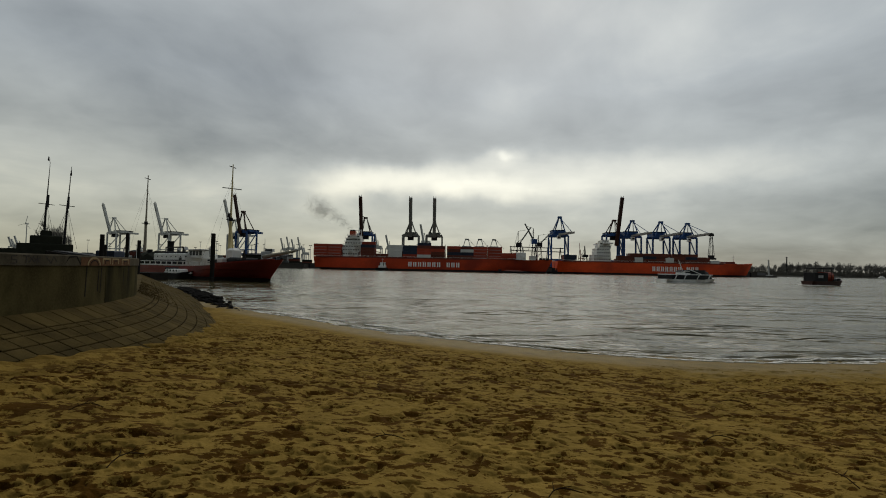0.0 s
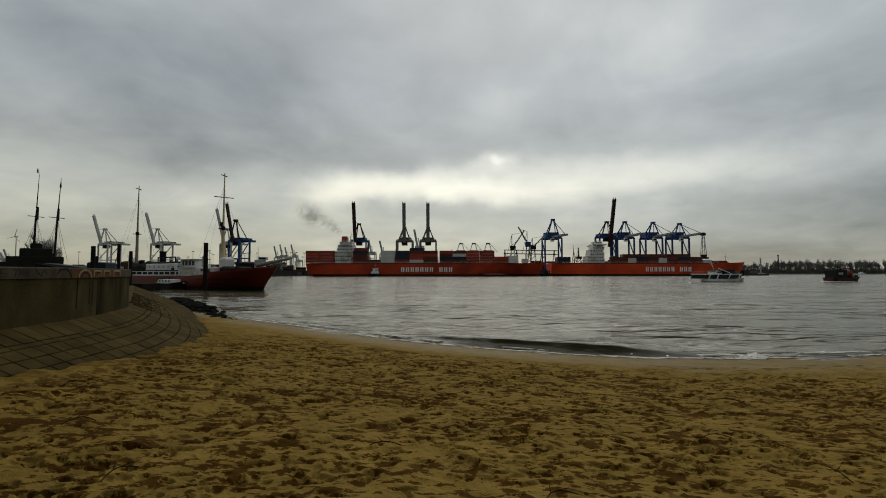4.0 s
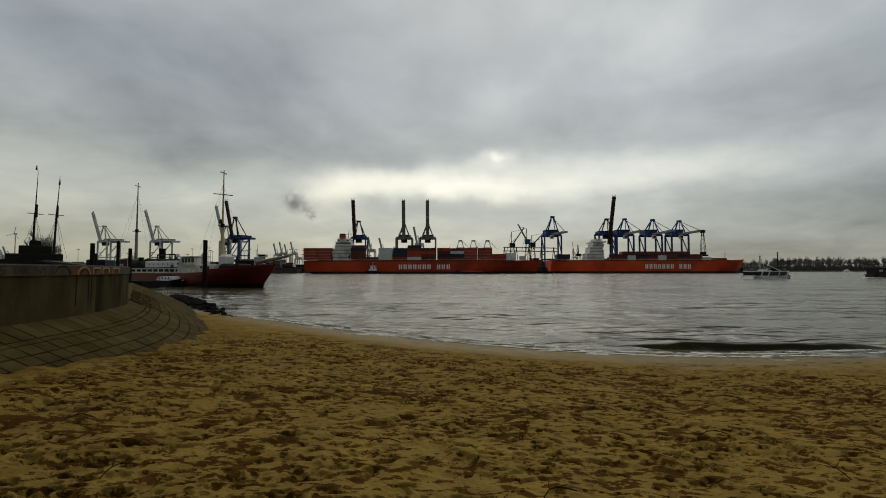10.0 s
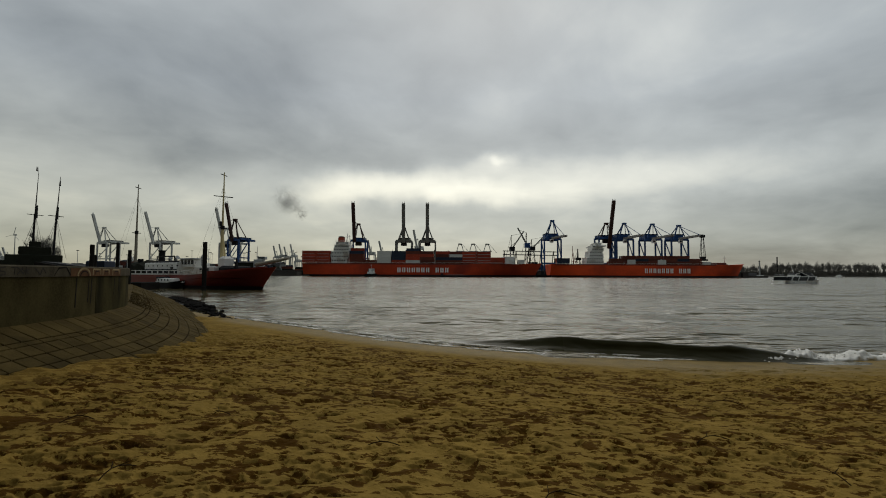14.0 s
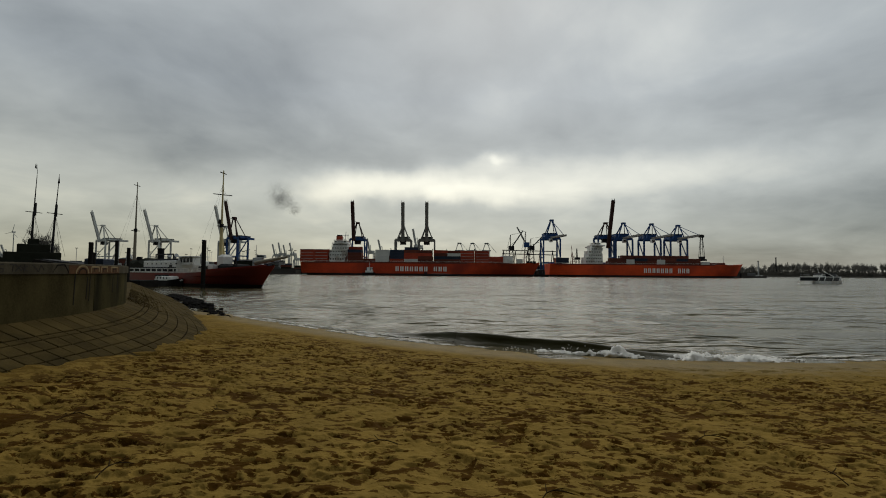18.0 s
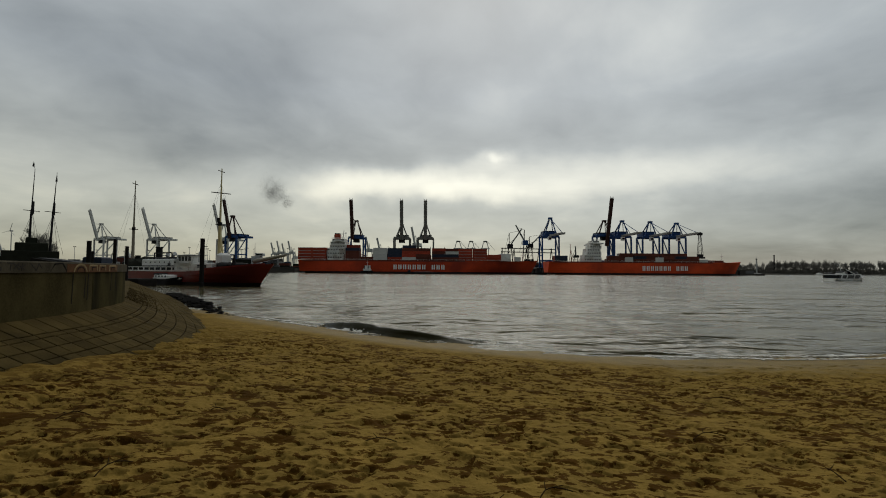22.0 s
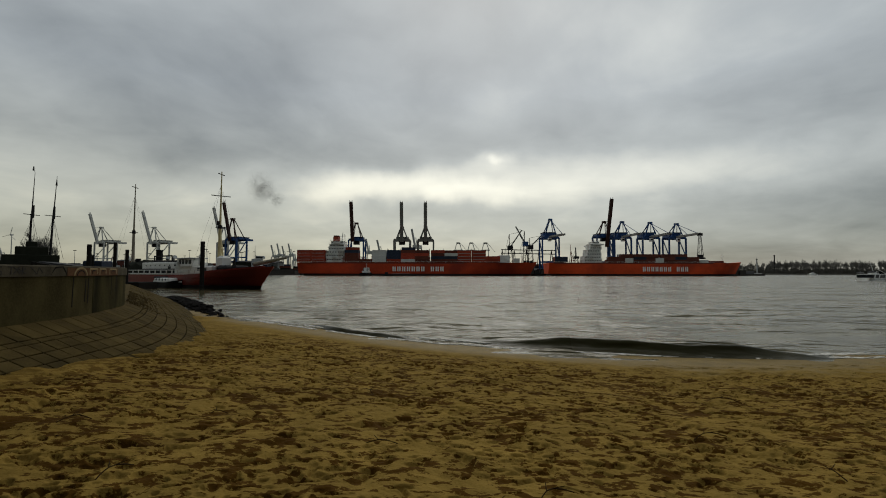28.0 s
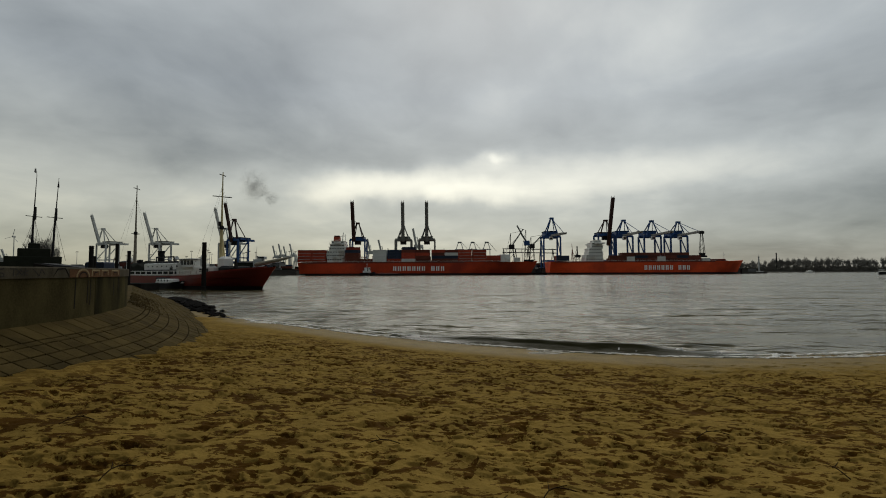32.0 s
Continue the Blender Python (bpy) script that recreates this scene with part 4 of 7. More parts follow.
def stack(ship, x, deck, side, tiers, rows=4, pitch=2.5, strip=False):
    """Boxes stacked on deck at x; tiers names their colours from the deck up, the near row as told, the rows behind mixed."""
    r = random.Random(int(x * 7))
    for row in range(rows):
        for k, c in enumerate(tiers):
            if row and k == len(tiers) - 1 and r.random() < 0.2:
                continue
            ob = share("container", BOXES[c if row == 0 or r.random() < 0.5 else r.choice("rrbdw")], ship, (x, side + 1.3 + row * pitch, deck + 0.4 + k * 2.6))
            if row > 1 and k == len(tiers) - 1 and k > 1 and r.random() < 0.25:
                share("container", BOXES[r.choice("rbbd")], ship, (x, side + 1.3 + row * pitch, deck + 0.4 + (k + 1) * 2.6))
            if strip and row == 0:
                share("light_rail", PALE_STRIP, ob)


def name_bars(ship, x, y, z, high, wide, gap):
    """The owner's name on the side as plain white blocks of its letters' size."""
    bar = Mesh().box(0, wide * 0.40, -0.06, 0.05, 0, high).data("name_bar", NAME_WHITE)
    for k in range(11):
        if k == 7:
            continue
        for e in (0.0, wide * 0.62):
            share("name_bar", bar, ship, (x + k * (wide + gap) + e, y, z))


def deckhouse(ship, x, y0, y1, z, tiers, seaward):
    """White accommodation block in steps: open side decks with rails, windows, ladders between them."""
    z0 = z
    r = random.Random(int(x * 3))
    for k, (a, b, h) in enumerate(tiers):
        front = y0 + 0.3 * k
        body = part("deckhouse_tier", Mesh().slab(x + a + 0.4, x + b - 0.4, front + 0.7, y1 - 0.25 * k, z0, z0 + h, 0.15), SHIP_WHITE, ship)
        n = max(3, int((b - a) / 2.3))
        for i in range(n):
            wx0 = x + a + 0.9 + i * (b - a - 1.4) / n
            wide = 1.1 if k < len(tiers) - 2 else (b - a - 1.4) / n - 0.3
            part("window", Mesh().box(wx0, wx0 + wide, front + 0.64, front + 0.75, z0 + h * 0.46, z0 + h * 0.72), GLASS_DARK, body)
        part("side_deck", Mesh().slab(x + a, x + b, front, y1 - 0.25 * k, z0 + h - 0.35, z0 + h - 0.02, 0.06), SHIP_WHITE, body)
        rail = Mesh()
        for i in range(int((b - a) / 1.6) + 1):
            rail.beam((x + a + i * 1.6, front + 0.1, z0 + h), (x + a + i * 1.6, front + 0.1, z0 + h + 1.0), 0.09)
        for e in (0.55, 1.0):
            rail.beam((x + a, front + 0.1, z0 + h + e), (x + b, front + 0.1, z0 + h + e), 0.10)
        part("railing", rail, SHIP_WHITE, body)
        p = r.uniform(a + 2, b - 4)
        part("ladder", Mesh().beam((x + p, front + 0.6, z0), (x + p + 2.2, front + 0.6, z0 + h), 0.7, 0.2), GREY_PAINT, body)
        z0 += h
    return z0


def container_ship(name, L, B, deck, m, label, paint, bow=38.0):
    ship = thing(name, m, label, "container ship")
    part("hull", hull(L, B, 1.9, deck, 6, bow, 6.0, 26.0, 48, top=lambda x: deck + 1.1 * max(0, (x - L * 0.36) / (L * 0.14)) ** 2), paint, ship, smooth=False)
    part("boot_top", hull(L - 12.0, B - 0.3, -3.0, 1.9, 3, bow + 3, 1.5, 30.0, 40), BOOT, ship, "dark red boot-top at the waterline")
    part("deck", Mesh().box(-L / 2 + 3, L / 2 - 30, -B / 2 + 0.6, B / 2 - 0.6, deck - 0.3, deck + 0.15), DECK_BROWN, ship)
    # brown strip added for the openings and the deck's shade at the hull top
    part("deck_edge_shade", Mesh().box(-L / 2 + 4, L / 2 - bow, -B / 2 - 0.05, -B / 2 + 0.2, deck - 0.9, deck - 0.05), DECK_BROWN, ship, "dark strip for the openings and shade under the deck edge")
    rail = Mesh()
    for i in range(int(L / 5)):
        x = -L / 2 + 3 + i * 5.0
        if x < L / 2 - 32:
            rail.tube((x, -B / 2 + 0.3, deck), (x, -B / 2 + 0.3, deck + 1.15), 0.06, n=5)
    for h in (0.6, 1.1):
        rail.tube((-L / 2 + 3, -B / 2 + 0.3, deck + h), (L / 2 - 34, -B / 2 + 0.3, deck + h), 0.05, n=5)
    part("deck_rail", rail, SHIP_WHITE, ship)
    return ship


# the ship that is being warped astern: its side lies 415 m off
def at_left(brg):
    return (brg - 784) / 855 * 415


LEFT_X = (at_left(530) + at_left(962)) / 2
LEFT_L = at_left(962) - at_left(530)
ship_a = container_ship("container_ship", LEFT_L, 32, 11.4, pose(LEFT_X, 431, 0), "red container ship loaded with stacked boxes, funnel smoking", DULL_RED, bow=66.0)


def la(brg):
    return at_left(brg) - LEFT_X


for brg, tiers, strip in ((543, "rrrr", True), (568, "rrrr", True), (627, "bbbd", False), (676, "wwww", False), (702, "rddd", False), (727, "wrrb", False),
                         (752, "bbrb", False), (780, "bdbr", False), (827, "rrrr", True), (853, "rrrr", True)):
    stack(ship_a, la(brg), 11.4, -16 + 0.2, tiers, strip=strip)
for brg, tiers in ((878, "rr"), (803, "bdw"), (652, "b")):
    stack(ship_a, la(brg), 11.4, -16 + 0.2, tiers, rows=4)
top = deckhouse(ship_a, la(599), -15, 3, 11.4, [(-8.5, 5.5, 4.2), (-8.8, 7.6, 3.0), (-8.6, 6.6, 3.0), (-7.0, 7.8, 3.0), (-6.4, 7.2, 2.8), (-5.0, 6.4, 2.6)], True)
part("bridge_wing", Mesh().slab(la(599) - 2, la(599) + 3.5, -16.5, 16.5, top - 2.4, top - 1.2, 0.1), SHIP_WHITE, ship_a, "white bridge wing")
funnel = part("funnel", Mesh().slab(la(594) - 2.6, la(594) + 2.4, -3.0, 3.0, top - 3, top + 4.6, 0.4), ORANGE, ship_a, "dark red funnel")
part("funnel_cap", Mesh().slab(la(594) - 2.3, la(594) + 2.1, -2.7, 2.7, top + 4.6, top + 5.6, 0.3), BLACK, funnel)
mast = part("radar_mast", Mesh().tube((la(603), 0, top), (la(603) + 1, 0, top + 8.5), 0.5, 0.25, 8).beam((la(603) - 2.2, 0, top + 5.0), (la(603) + 3.4, 0, top + 5.4), 0.4)
            .beam((la(603) + 3.0, 0, top), (la(603) + 2.6, 0, top + 6.8), 0.4), SHIP_WHITE, ship_a)
fo = part("deck_store", Mesh().slab(la(889), la(908), -14, 12, 11.4, 17.8, 0.2), SHIP_WHITE, ship_a, "white store house forward")
part("store_mast", Mesh().tube((la(903), -8, 17.8), (la(903), -8, 24), 0.25, 0.12, 6), SHIP_WHITE, fo)
part("crate", Mesh().slab(la(915), la(926), -13, -9, 11.6, 15.2, 0.15), BOX_WHITE, ship_a, "white box on the forward deck")
fm = part("foremast", Mesh().tube((la(934), 0, 11), (la(934), 0, 21), 0.35, 0.15, 8).beam((la(934) - 2, 0, 17), (la(934) + 2, 0, 17), 0.2), SHIP_WHITE, ship_a)
for brg in (938, 944, 950):
    part("winch", Mesh().slab(la(brg) - 1.2, la(brg) + 1.2, -5, -3, 11.6, 13.6, 0.2).tube((la(brg), -5.4, 12.6), (la(brg), -2.6, 12.6), 0.8, n=10), STEEL_DARK, ship_a)
part("hatch_cover", Mesh().slab(la(555), la(905), -13, 13, 11.4, 11.8, 0.1), DECK_BROWN, ship_a, "low brown hatch cover under the boxes")
for brg in (555.5, 580, 613, 641, 663, 690, 714, 739, 765, 795, 812, 840, 866):
    br = Mesh()
    for y in (-15.2, -7, 0, 7, 15.2):
        br.beam((la(brg), y, 11.4), (la(brg), y, 16.4), 0.35)
    br.beam((la(brg), -15.4, 16.4), (la(brg), 15.4, 16.4), 0.5)
    part("lashing_bridge", br, DECK_BROWN, ship_a)
for brg in (690, 714, 739, 765, 790, 840):
    part("stack_frame", Mesh().beam((la(brg), -15.0, 16.4), (la(brg), -15.0, 23.2), 0.25).beam((la(brg), -5.0, 16.4), (la(brg), -5.0, 23.2), 0.25).beam((la(brg), -15.0, 23.2), (la(brg), -5.0, 23.2), 0.3), STEEL_DARK, ship_a)
name_bars(ship_a, la(700), -16.04, 3.9, 4.0, 2.75, 1.35)

# the berthed ship: its side lies 450 m off
def at_right(brg):
    return (brg - 784) / 855 * 450


STERN_X, BOW_X = at_right(975), (1314 - 784) / 855 * 466
RIGHT_L, RIGHT_X = BOW_X - STERN_X, (BOW_X + STERN_X) / 2
ship_b = container_ship("container_ship", RIGHT_L, 32, 12.2, pose(RIGHT_X, 466, 0), "red container ship berthed under the quay cranes", HULL_RED, bow=36.0)


def rb(brg):
    return at_right(brg) - RIGHT_X


for brg, tiers in ((996, "dd"), (1090, "bb"), (1112, "bbb"), (1136, "bdb"), (1157, "bbb"), (1187, "bbb"), (1208, "bdb"), (1229, "bb")):
    stack(ship_b, rb(brg), 12.2, -16 + 0.2, tiers)
for brg in (1116, 1170, 1249):
    part("crate", Mesh().slab(rb(brg) - 3.8, rb(brg) + 3.8, -15.95, -13.5, 12.3, 16.6 if brg < 1200 else 15.0, 0.12), BOX_WHITE, ship_b, "white box at the deck's edge")
top = deckhouse(ship_b, rb(1054), -15, 2, 12.2, [(-9.0, 8.0, 3.4), (-8.6, 7.6, 3.0), (-6.2, 7.8, 3.0), (-5.8, 7.2, 3.0), (-3.4, 8.2, 2.8), (-3.0, 7.4, 2.6), (-0.6, 6.4, 2.2)], True)
part("bridge_wing", Mesh().slab(rb(1054), rb(1071), -16.5, 16.5, top - 3.4, top - 2.3, 0.1), SHIP_WHITE, ship_b, "white bridge wing")
part("stern_mast", Mesh().tube((rb(1022), 0, 12), (rb(1022) - 1.2, 0, 30), 0.5, 0.2, 6).tube((rb(1025), -3, 12), (rb(1022) - 0.6, 0, 24), 0.25, n=5).tube((rb(1019), 3, 12), (rb(1022) - 0.8, 0, 24), 0.25, n=5)
     .beam((rb(1018), 0, 15), (rb(1028), 0, 15), 0.5), DECK_BROWN, ship_b)
part("hatch_cover", Mesh().slab(rb(1075), rb(1290), -13, 13, 12.2, 12.7, 0.1), DECK_BROWN, ship_b, "low brown hatch cover under the boxes")
part("foredeck_gear", Mesh().slab(rb(1250), rb(1288), -12, 10, 12.7, 14.3, 0.3), DECK_BROWN, ship_b)
part("bow_mast", Mesh().tube((rb(1298), 0, 12.5), (rb(1298), 0, 21), 0.3, 0.12, 6).beam((rb(1295), 0, 18.5), (rb(1301), 0, 18.5), 0.25), SHIP_WHITE, ship_b)
name_bars(ship_b, rb(1139.5), -16.04, 4.2, 4.3, 2.6, 1.35)


def small_tug(name, m, label, hull_mat, house_mat, L=14.0):
    tug = thing(name, m, label, "tug")
    part("hull", hull(L, L * 0.34, -0.6, 1.6, 4, L * 0.35, 0.8, L * 0.2, 16, top=lambda x: 1.3 + 0.9 * max(0, x / L) ** 2 * 4), hull_mat, tug)
    part("fender", hull(L * 1.01, L * 0.36, 1.0, 1.35, 1, L * 0.35, 0.3, L * 0.2, 16), BLACK, tug)
    house = part("deckhouse", Mesh().slab(-L * 0.18, L * 0.16, -L * 0.12, L * 0.12, 1.3, 3.2, 0.12), house_mat, tug)
    wheel = part("wheelhouse", Mesh().slab(-L * 0.06, L * 0.13, -L * 0.10, L * 0.10, 3.2, 5.2, 0.15), house_mat, tug)
    for k in range(3):
        x = -L * 0.04 + k * L * 0.055
        part("window", Mesh().box(x, x + L * 0.042, -L * 0.10 - 0.03, -L * 0.10 + 0.03, 4.0, 4.8), GLASS_DARK, wheel)
    for y in (-1, 1):
        part("funnel", Mesh().tube((-L * 0.14, y * L * 0.08, 3.0), (-L * 0.14, y * L * 0.08, 5.0), 0.35, 0.3, 10), BLACK, tug)
    part("mast", Mesh().tube((0, 0, 5.2), (0, 0, 8.4), 0.1, 0.05, 6).beam((0, -0.9, 7.2), (0, 0.9, 7.2), 0.1), house_mat, tug)
    part("bulwark", hull(L * 0.99, L * 0.33, 1.3, 1.9, 1, L * 0.35, 0.3, L * 0.2, 16), hull_mat, tug)
    return tug


# tugs that hold the moving ship
tug_side = small_tug("harbour_tug", pose((654 - 784) / 855 * 404, 404, 0, 0, 0, 80) @ Matrix.Diagonal((1, 1, 1.3, 1)), "small black harbour tug with white house beside the red hull", BLACK, SHIP_WHITE, 20)
tug_bow = small_tug("harbour_tug", pose((958 - 784) / 855 * 428, 428, 0, 0, 0, 160), "dark harbour tug at the bow of the ship", BLACK, STEEL_DARK, 14)
lighter = thing("flat_lighter", pose(0, 402, 0), "low black flat lighter passing along the red hull", "barge")
part("hull", hull(30, 6, -0.5, 1.0, 3, 6, 1.2, 4, 18), BLACK, lighter)
part("coaming", Mesh().slab(-11, 8, -2.2, 2.2, 1.0, 1.7, 0.15), STEEL_DARK, lighter)
part("wheelhouse", Mesh().slab(9.5, 12.0, -1.2, 1.2, 1.0, 3.1, 0.15), STEEL_DARK, lighter)
part("cargo_heap", Mesh().loft([[(x, -1.8, 1.6), (x, 1.8, 1.6), (x, 0.6, 1.6 + h), (x, -0.6, 1.6 + h)] for x, h in ((-9, 0.2), (-5, 0.9), (0, 0.6), (5, 1.0), (7, 0.2))]), BOX_BROWN, lighter)

# harbour ferry
def ferry_boat(m):
    f = thing("harbour_ferry", m @ Matrix.Diagonal((0.86, 0.80, 0.66, 1)), "white harbour ferry with dark glazed saloon and upper deck", "ferry")
    L, B = 24.0, 6.4
    part("hull", hull(L, B, -0.6, 1.75, 4, 6.0, 1.4, 3.0, 20, top=lambda x: 1.7 + 0.4 * max(0, x / 12) ** 2), SHIP_WHITE, f, "white hull")
    part("rubbing_strake", hull(L * 0.995, B + 0.16, 0.42, 0.56, 1, 6.0, 0.4, 3.0, 20), BLACK, f)
    saloon = part("saloon", Mesh().loft([[(x, -w, 1.6), (x, w, 1.6), (x, w * 0.98, 3.5), (x, -w * 0.98, 3.5)] for x, w in ((-10.6, 3.14), (-4, 3.28), (4, 3.28), (7.6, 2.75), (9.4, 1.5))]), GLASS_DARK, f, "dark glazed saloon")
    for x in (-9.6, -5.6, 0.2, 5.4):
        for side in (-1, 1):
            part("pillar", Mesh().beam((x, side * 3.32, 1.5), (x + 1.1, side * 3.28, 3.6), 0.55, 0.10), SHIP_WHITE, saloon)
    part("upper_deck", Mesh().loft([[(x, -w, 3.5), (x, w, 3.5), (x, w, 3.85), (x, -w, 3.85)] for x, w in ((-10.8, 3.05), (4.4, 3.1), (8.6, 2.5))]), SHIP_WHITE, f)
    cabin = part("upper_saloon", Mesh().loft([[(x, -w, 3.85), (x, w, 3.85), (x, w * 0.9, z), (x, -w * 0.9, z)] for x, w, z in ((0.4, 2.4, 5.5), (5.0, 2.4, 5.6), (7.4, 1.9, 4.6))]), GLASS_DARK, f, "dark upper saloon")
    part("roof", Mesh().slab(-0.2, 5.6, -2.5, 2.5, 5.55, 5.75, 0.08), STEEL_DARK, cabin)
    wheel = part("wheelhouse", Mesh().loft([[(x, -w, 3.85), (x, w, 3.85), (x, w * 0.85, z), (x, -w * 0.85, z)] for x, w, z in ((-4.4, 1.6, 4.6), (-3.4, 1.7, 5.5), (-0.8, 1.6, 5.3))]), SHIP_WHITE, f, "white slanted wheelhouse")
    for side in (-1, 1):
        part("window", Mesh().box(-3.2, -1.1, side * 1.66 - 0.05, side * 1.66 + 0.05, 4.3, 5.0), GLASS_DARK, wheel)
    part("wheelhouse_roof", Mesh().loft([[(x, -w, z), (x, w, z), (x, w, z + 0.12), (x, -w, z + 0.12)] for x, w, z in ((-4.6, 1.6, 4.6), (-3.4, 1.6, 5.5), (-0.4, 1.6, 5.3))]), STEEL_DARK, f)
    part("slanted_beam", Mesh().beam((-3.4, -2.2, 6.5), (3.0, -2.6, 3.9), 0.18, 0.26), SHIP_WHITE, f)
    part("mast", Mesh().tube((-2.6, 0, 5.2), (-4.6, 0, 10.0), 0.16, 0.10, 6).beam((-4.0, -0.9, 8.6), (-4.0, 0.9, 8.6), 0.14), SHIP_WHITE, f)
    rail = Mesh()
    for i in range(9):
        x = -10.4 + i * 0.75
        rail.tube((x, -2.95, 3.85), (x, -2.95, 4.85), 0.03, n=4).tube((x, 2.95, 3.85), (x, 2.95, 4.85), 0.03, n=4)
    for y in (-2.95, 2.95):
        rail.tube((-10.4, y, 4.85), (-4.3, y, 4.85), 0.04, n=4)
    part("railing", rail, GREY_PAINT, f)
    part("bow_wave", Mesh().loft([[(x, -w, -0.3), (x, w, -0.3), (x, w * 0.9, h), (x, -w * 0.9, h)] for x, w, h in ((-13.5, 2.6, 0.12), (-9, 3.5, 0.3), (2, 3.6, 0.18), (9.5, 2.4, 0.4), (12.2, 0.5, 0.15))]), FOAM, f, "white water along the hull")
    return f


ferry = ferry_boat(pose(0, 0, 0))


def work_boat(m):
    b = thing("work_boat", m, "dark work boat with a red-brown tank and railed foredeck", "boat")
    L = 12.5
    part("hull", hull(L, 4.2, -0.5, 1.5, 4, 3.6, 0.9, 2.0, 16, top=lambda x: 1.3 + 0.5 * max(0, x / 6) ** 2), CRANE_BROWN, b, "dark red-brown hull")
    house = part("deckhouse", Mesh().slab(-5.4, -0.6, -1.7, 1.7, 1.3, 3.7, 0.12), STEEL_DARK, b)
    for k in range(2):
        part("window", Mesh().box(-4.1 + k * 1.0, -3.35 + k * 1.0, -1.75, -1.68, 2.2, 3.0), GREY_PAINT, house)
    part("roof", Mesh().slab(-4.9, 1.4, -1.9, 1.9, 4.9, 5.1, 0.06), STEEL_DARK, b)
    for x in (-4.4, -2.0, 0.9):
        for y in (-1.6, 1.6):
            part("roof_post", Mesh().tube((x, y, 1.4), (x, y, 4.9), 0.07, n=6), STEEL_DARK, b)
    part("tank", Mesh().loft([[(x, 1.55 * math.cos(a), 2.6 + 1.45 * math.sin(a)) for a in [2 * math.pi * i / 14 for i in range(14)]] for x in (-1.3, -0.9, 1.5, 1.9)]), ORANGE, b, "red-brown round tank")
    part("mast", Mesh().tube((-2.9, 0, 5.1), (-2.9, 0, 7.0), 0.07, n=6).beam((-3.6, 0, 6.4), (-2.2, 0, 6.9), 0.14), STEEL_DARK, b)
    rail = Mesh()
    for i in range(8):
        x = 1.9 + i * 0.52
        for y in (-1.5 + 0.13 * i, 1.5 - 0.13 * i):
            rail.tube((x, y, 1.5), (x, y, 2.6), 0.035, n=5)
    rail.beam((1.9, -1.5, 2.6), (5.6, -0.6, 2.65), 0.06).beam((1.9, 1.5, 2.6), (5.6, 0.6, 2.65), 0.06)
    part("railing", rail, GREY_PAINT, b)
    part("cargo", Mesh().slab(1.9, 4.6, -1.2, 1.2, 1.4, 2.1, 0.1), STEEL_DARK, b)
    part("wash", Mesh().loft([[(x, -w, -0.3), (x, w, -0.3), (x, w * 0.9, h), (x, -w * 0.9, h)] for x, w, h in ((-8.0, 1.8, 0.1), (-5, 2.3, 0.22), (2, 2.3, 0.15), (5.9, 0.5, 0.2))]), FOAM, b, "white water along the hull")
    return b


work = work_boat(pose(0, 0, 0))


def white_launch(m):
    b = thing("motor_launch", m, "small white motor launch far off", "boat")
    part("hull", hull(16, 4, -0.4, 1.3, 3, 5, 1.5, 2, 14), SHIP_WHITE, b)
    c = part("cabin", Mesh().slab(-4.5, 3.0, -1.5, 1.5, 1.3, 2.9, 0.2), SHIP_WHITE, b)
    part("window", Mesh().box(-3.8, 2.4, -1.53, -1.46, 1.9, 2.5), GLASS_DARK, c)
    part("flybridge", Mesh().slab(-2.5, 0.8, -1.1, 1.1, 2.9, 3.9, 0.15), SHIP_WHITE, b)
    part("mast", Mesh().tube((-2.0, 0, 3.9), (-2.3, 0, 5.6), 0.06, n=5), SHIP_WHITE, b)
    return b


launch = white_launch(pose(0, 0, 0))

# ---- the old red ship in the museum harbour ----
BOW, STERN = Vector((-22.0, 63.4, 0)), Vector((-57.5, 88.0, 0))
OLD_L = (BOW - STERN).length
old = thing("red_museum_ship", pose((BOW.x + STERN.x) / 2, (BOW.y + STERN.y) / 2, 0.38, 0, 0, math.degrees(math.atan2(BOW.y - STERN.y, BOW.x - STERN.x))),
            "old red two-masted ship with white deckhouses, moored at piles", "ship")


def sheer(x):
    f = x / (OLD_L / 2)
    return 2.0 + (1.2 * f ** 2.2 if f > 0 else 0.25 * f * f)


part("hull", hull(OLD_L, 7.6, 0.6, 2.4, 6, 13.0, 2.6, 8.0, 44, top=sheer), OLD_RED, old)
part("bottom", hull(OLD_L - 5.2, 7.55, -1.6, 0.6, 4, 12.0, 1.2, 8.0, 40), OLD_BLACK, old, "black lower hull")
part("rubbing_strake", hull(OLD_L * 0.90, 7.72, 1.5, 1.66, 1, 11.5, 0.1, 6.0, 40), OLD_RED, old)


def oldx(brg):
    """The place along the ship's middle line that lies in that direction."""
    u, d = (brg - 784) / 855, BOW - STERN
    k = (u * STERN.y - STERN.x) / (d.x - u * d.y)
    return -OLD_L / 2 + k * OLD_L


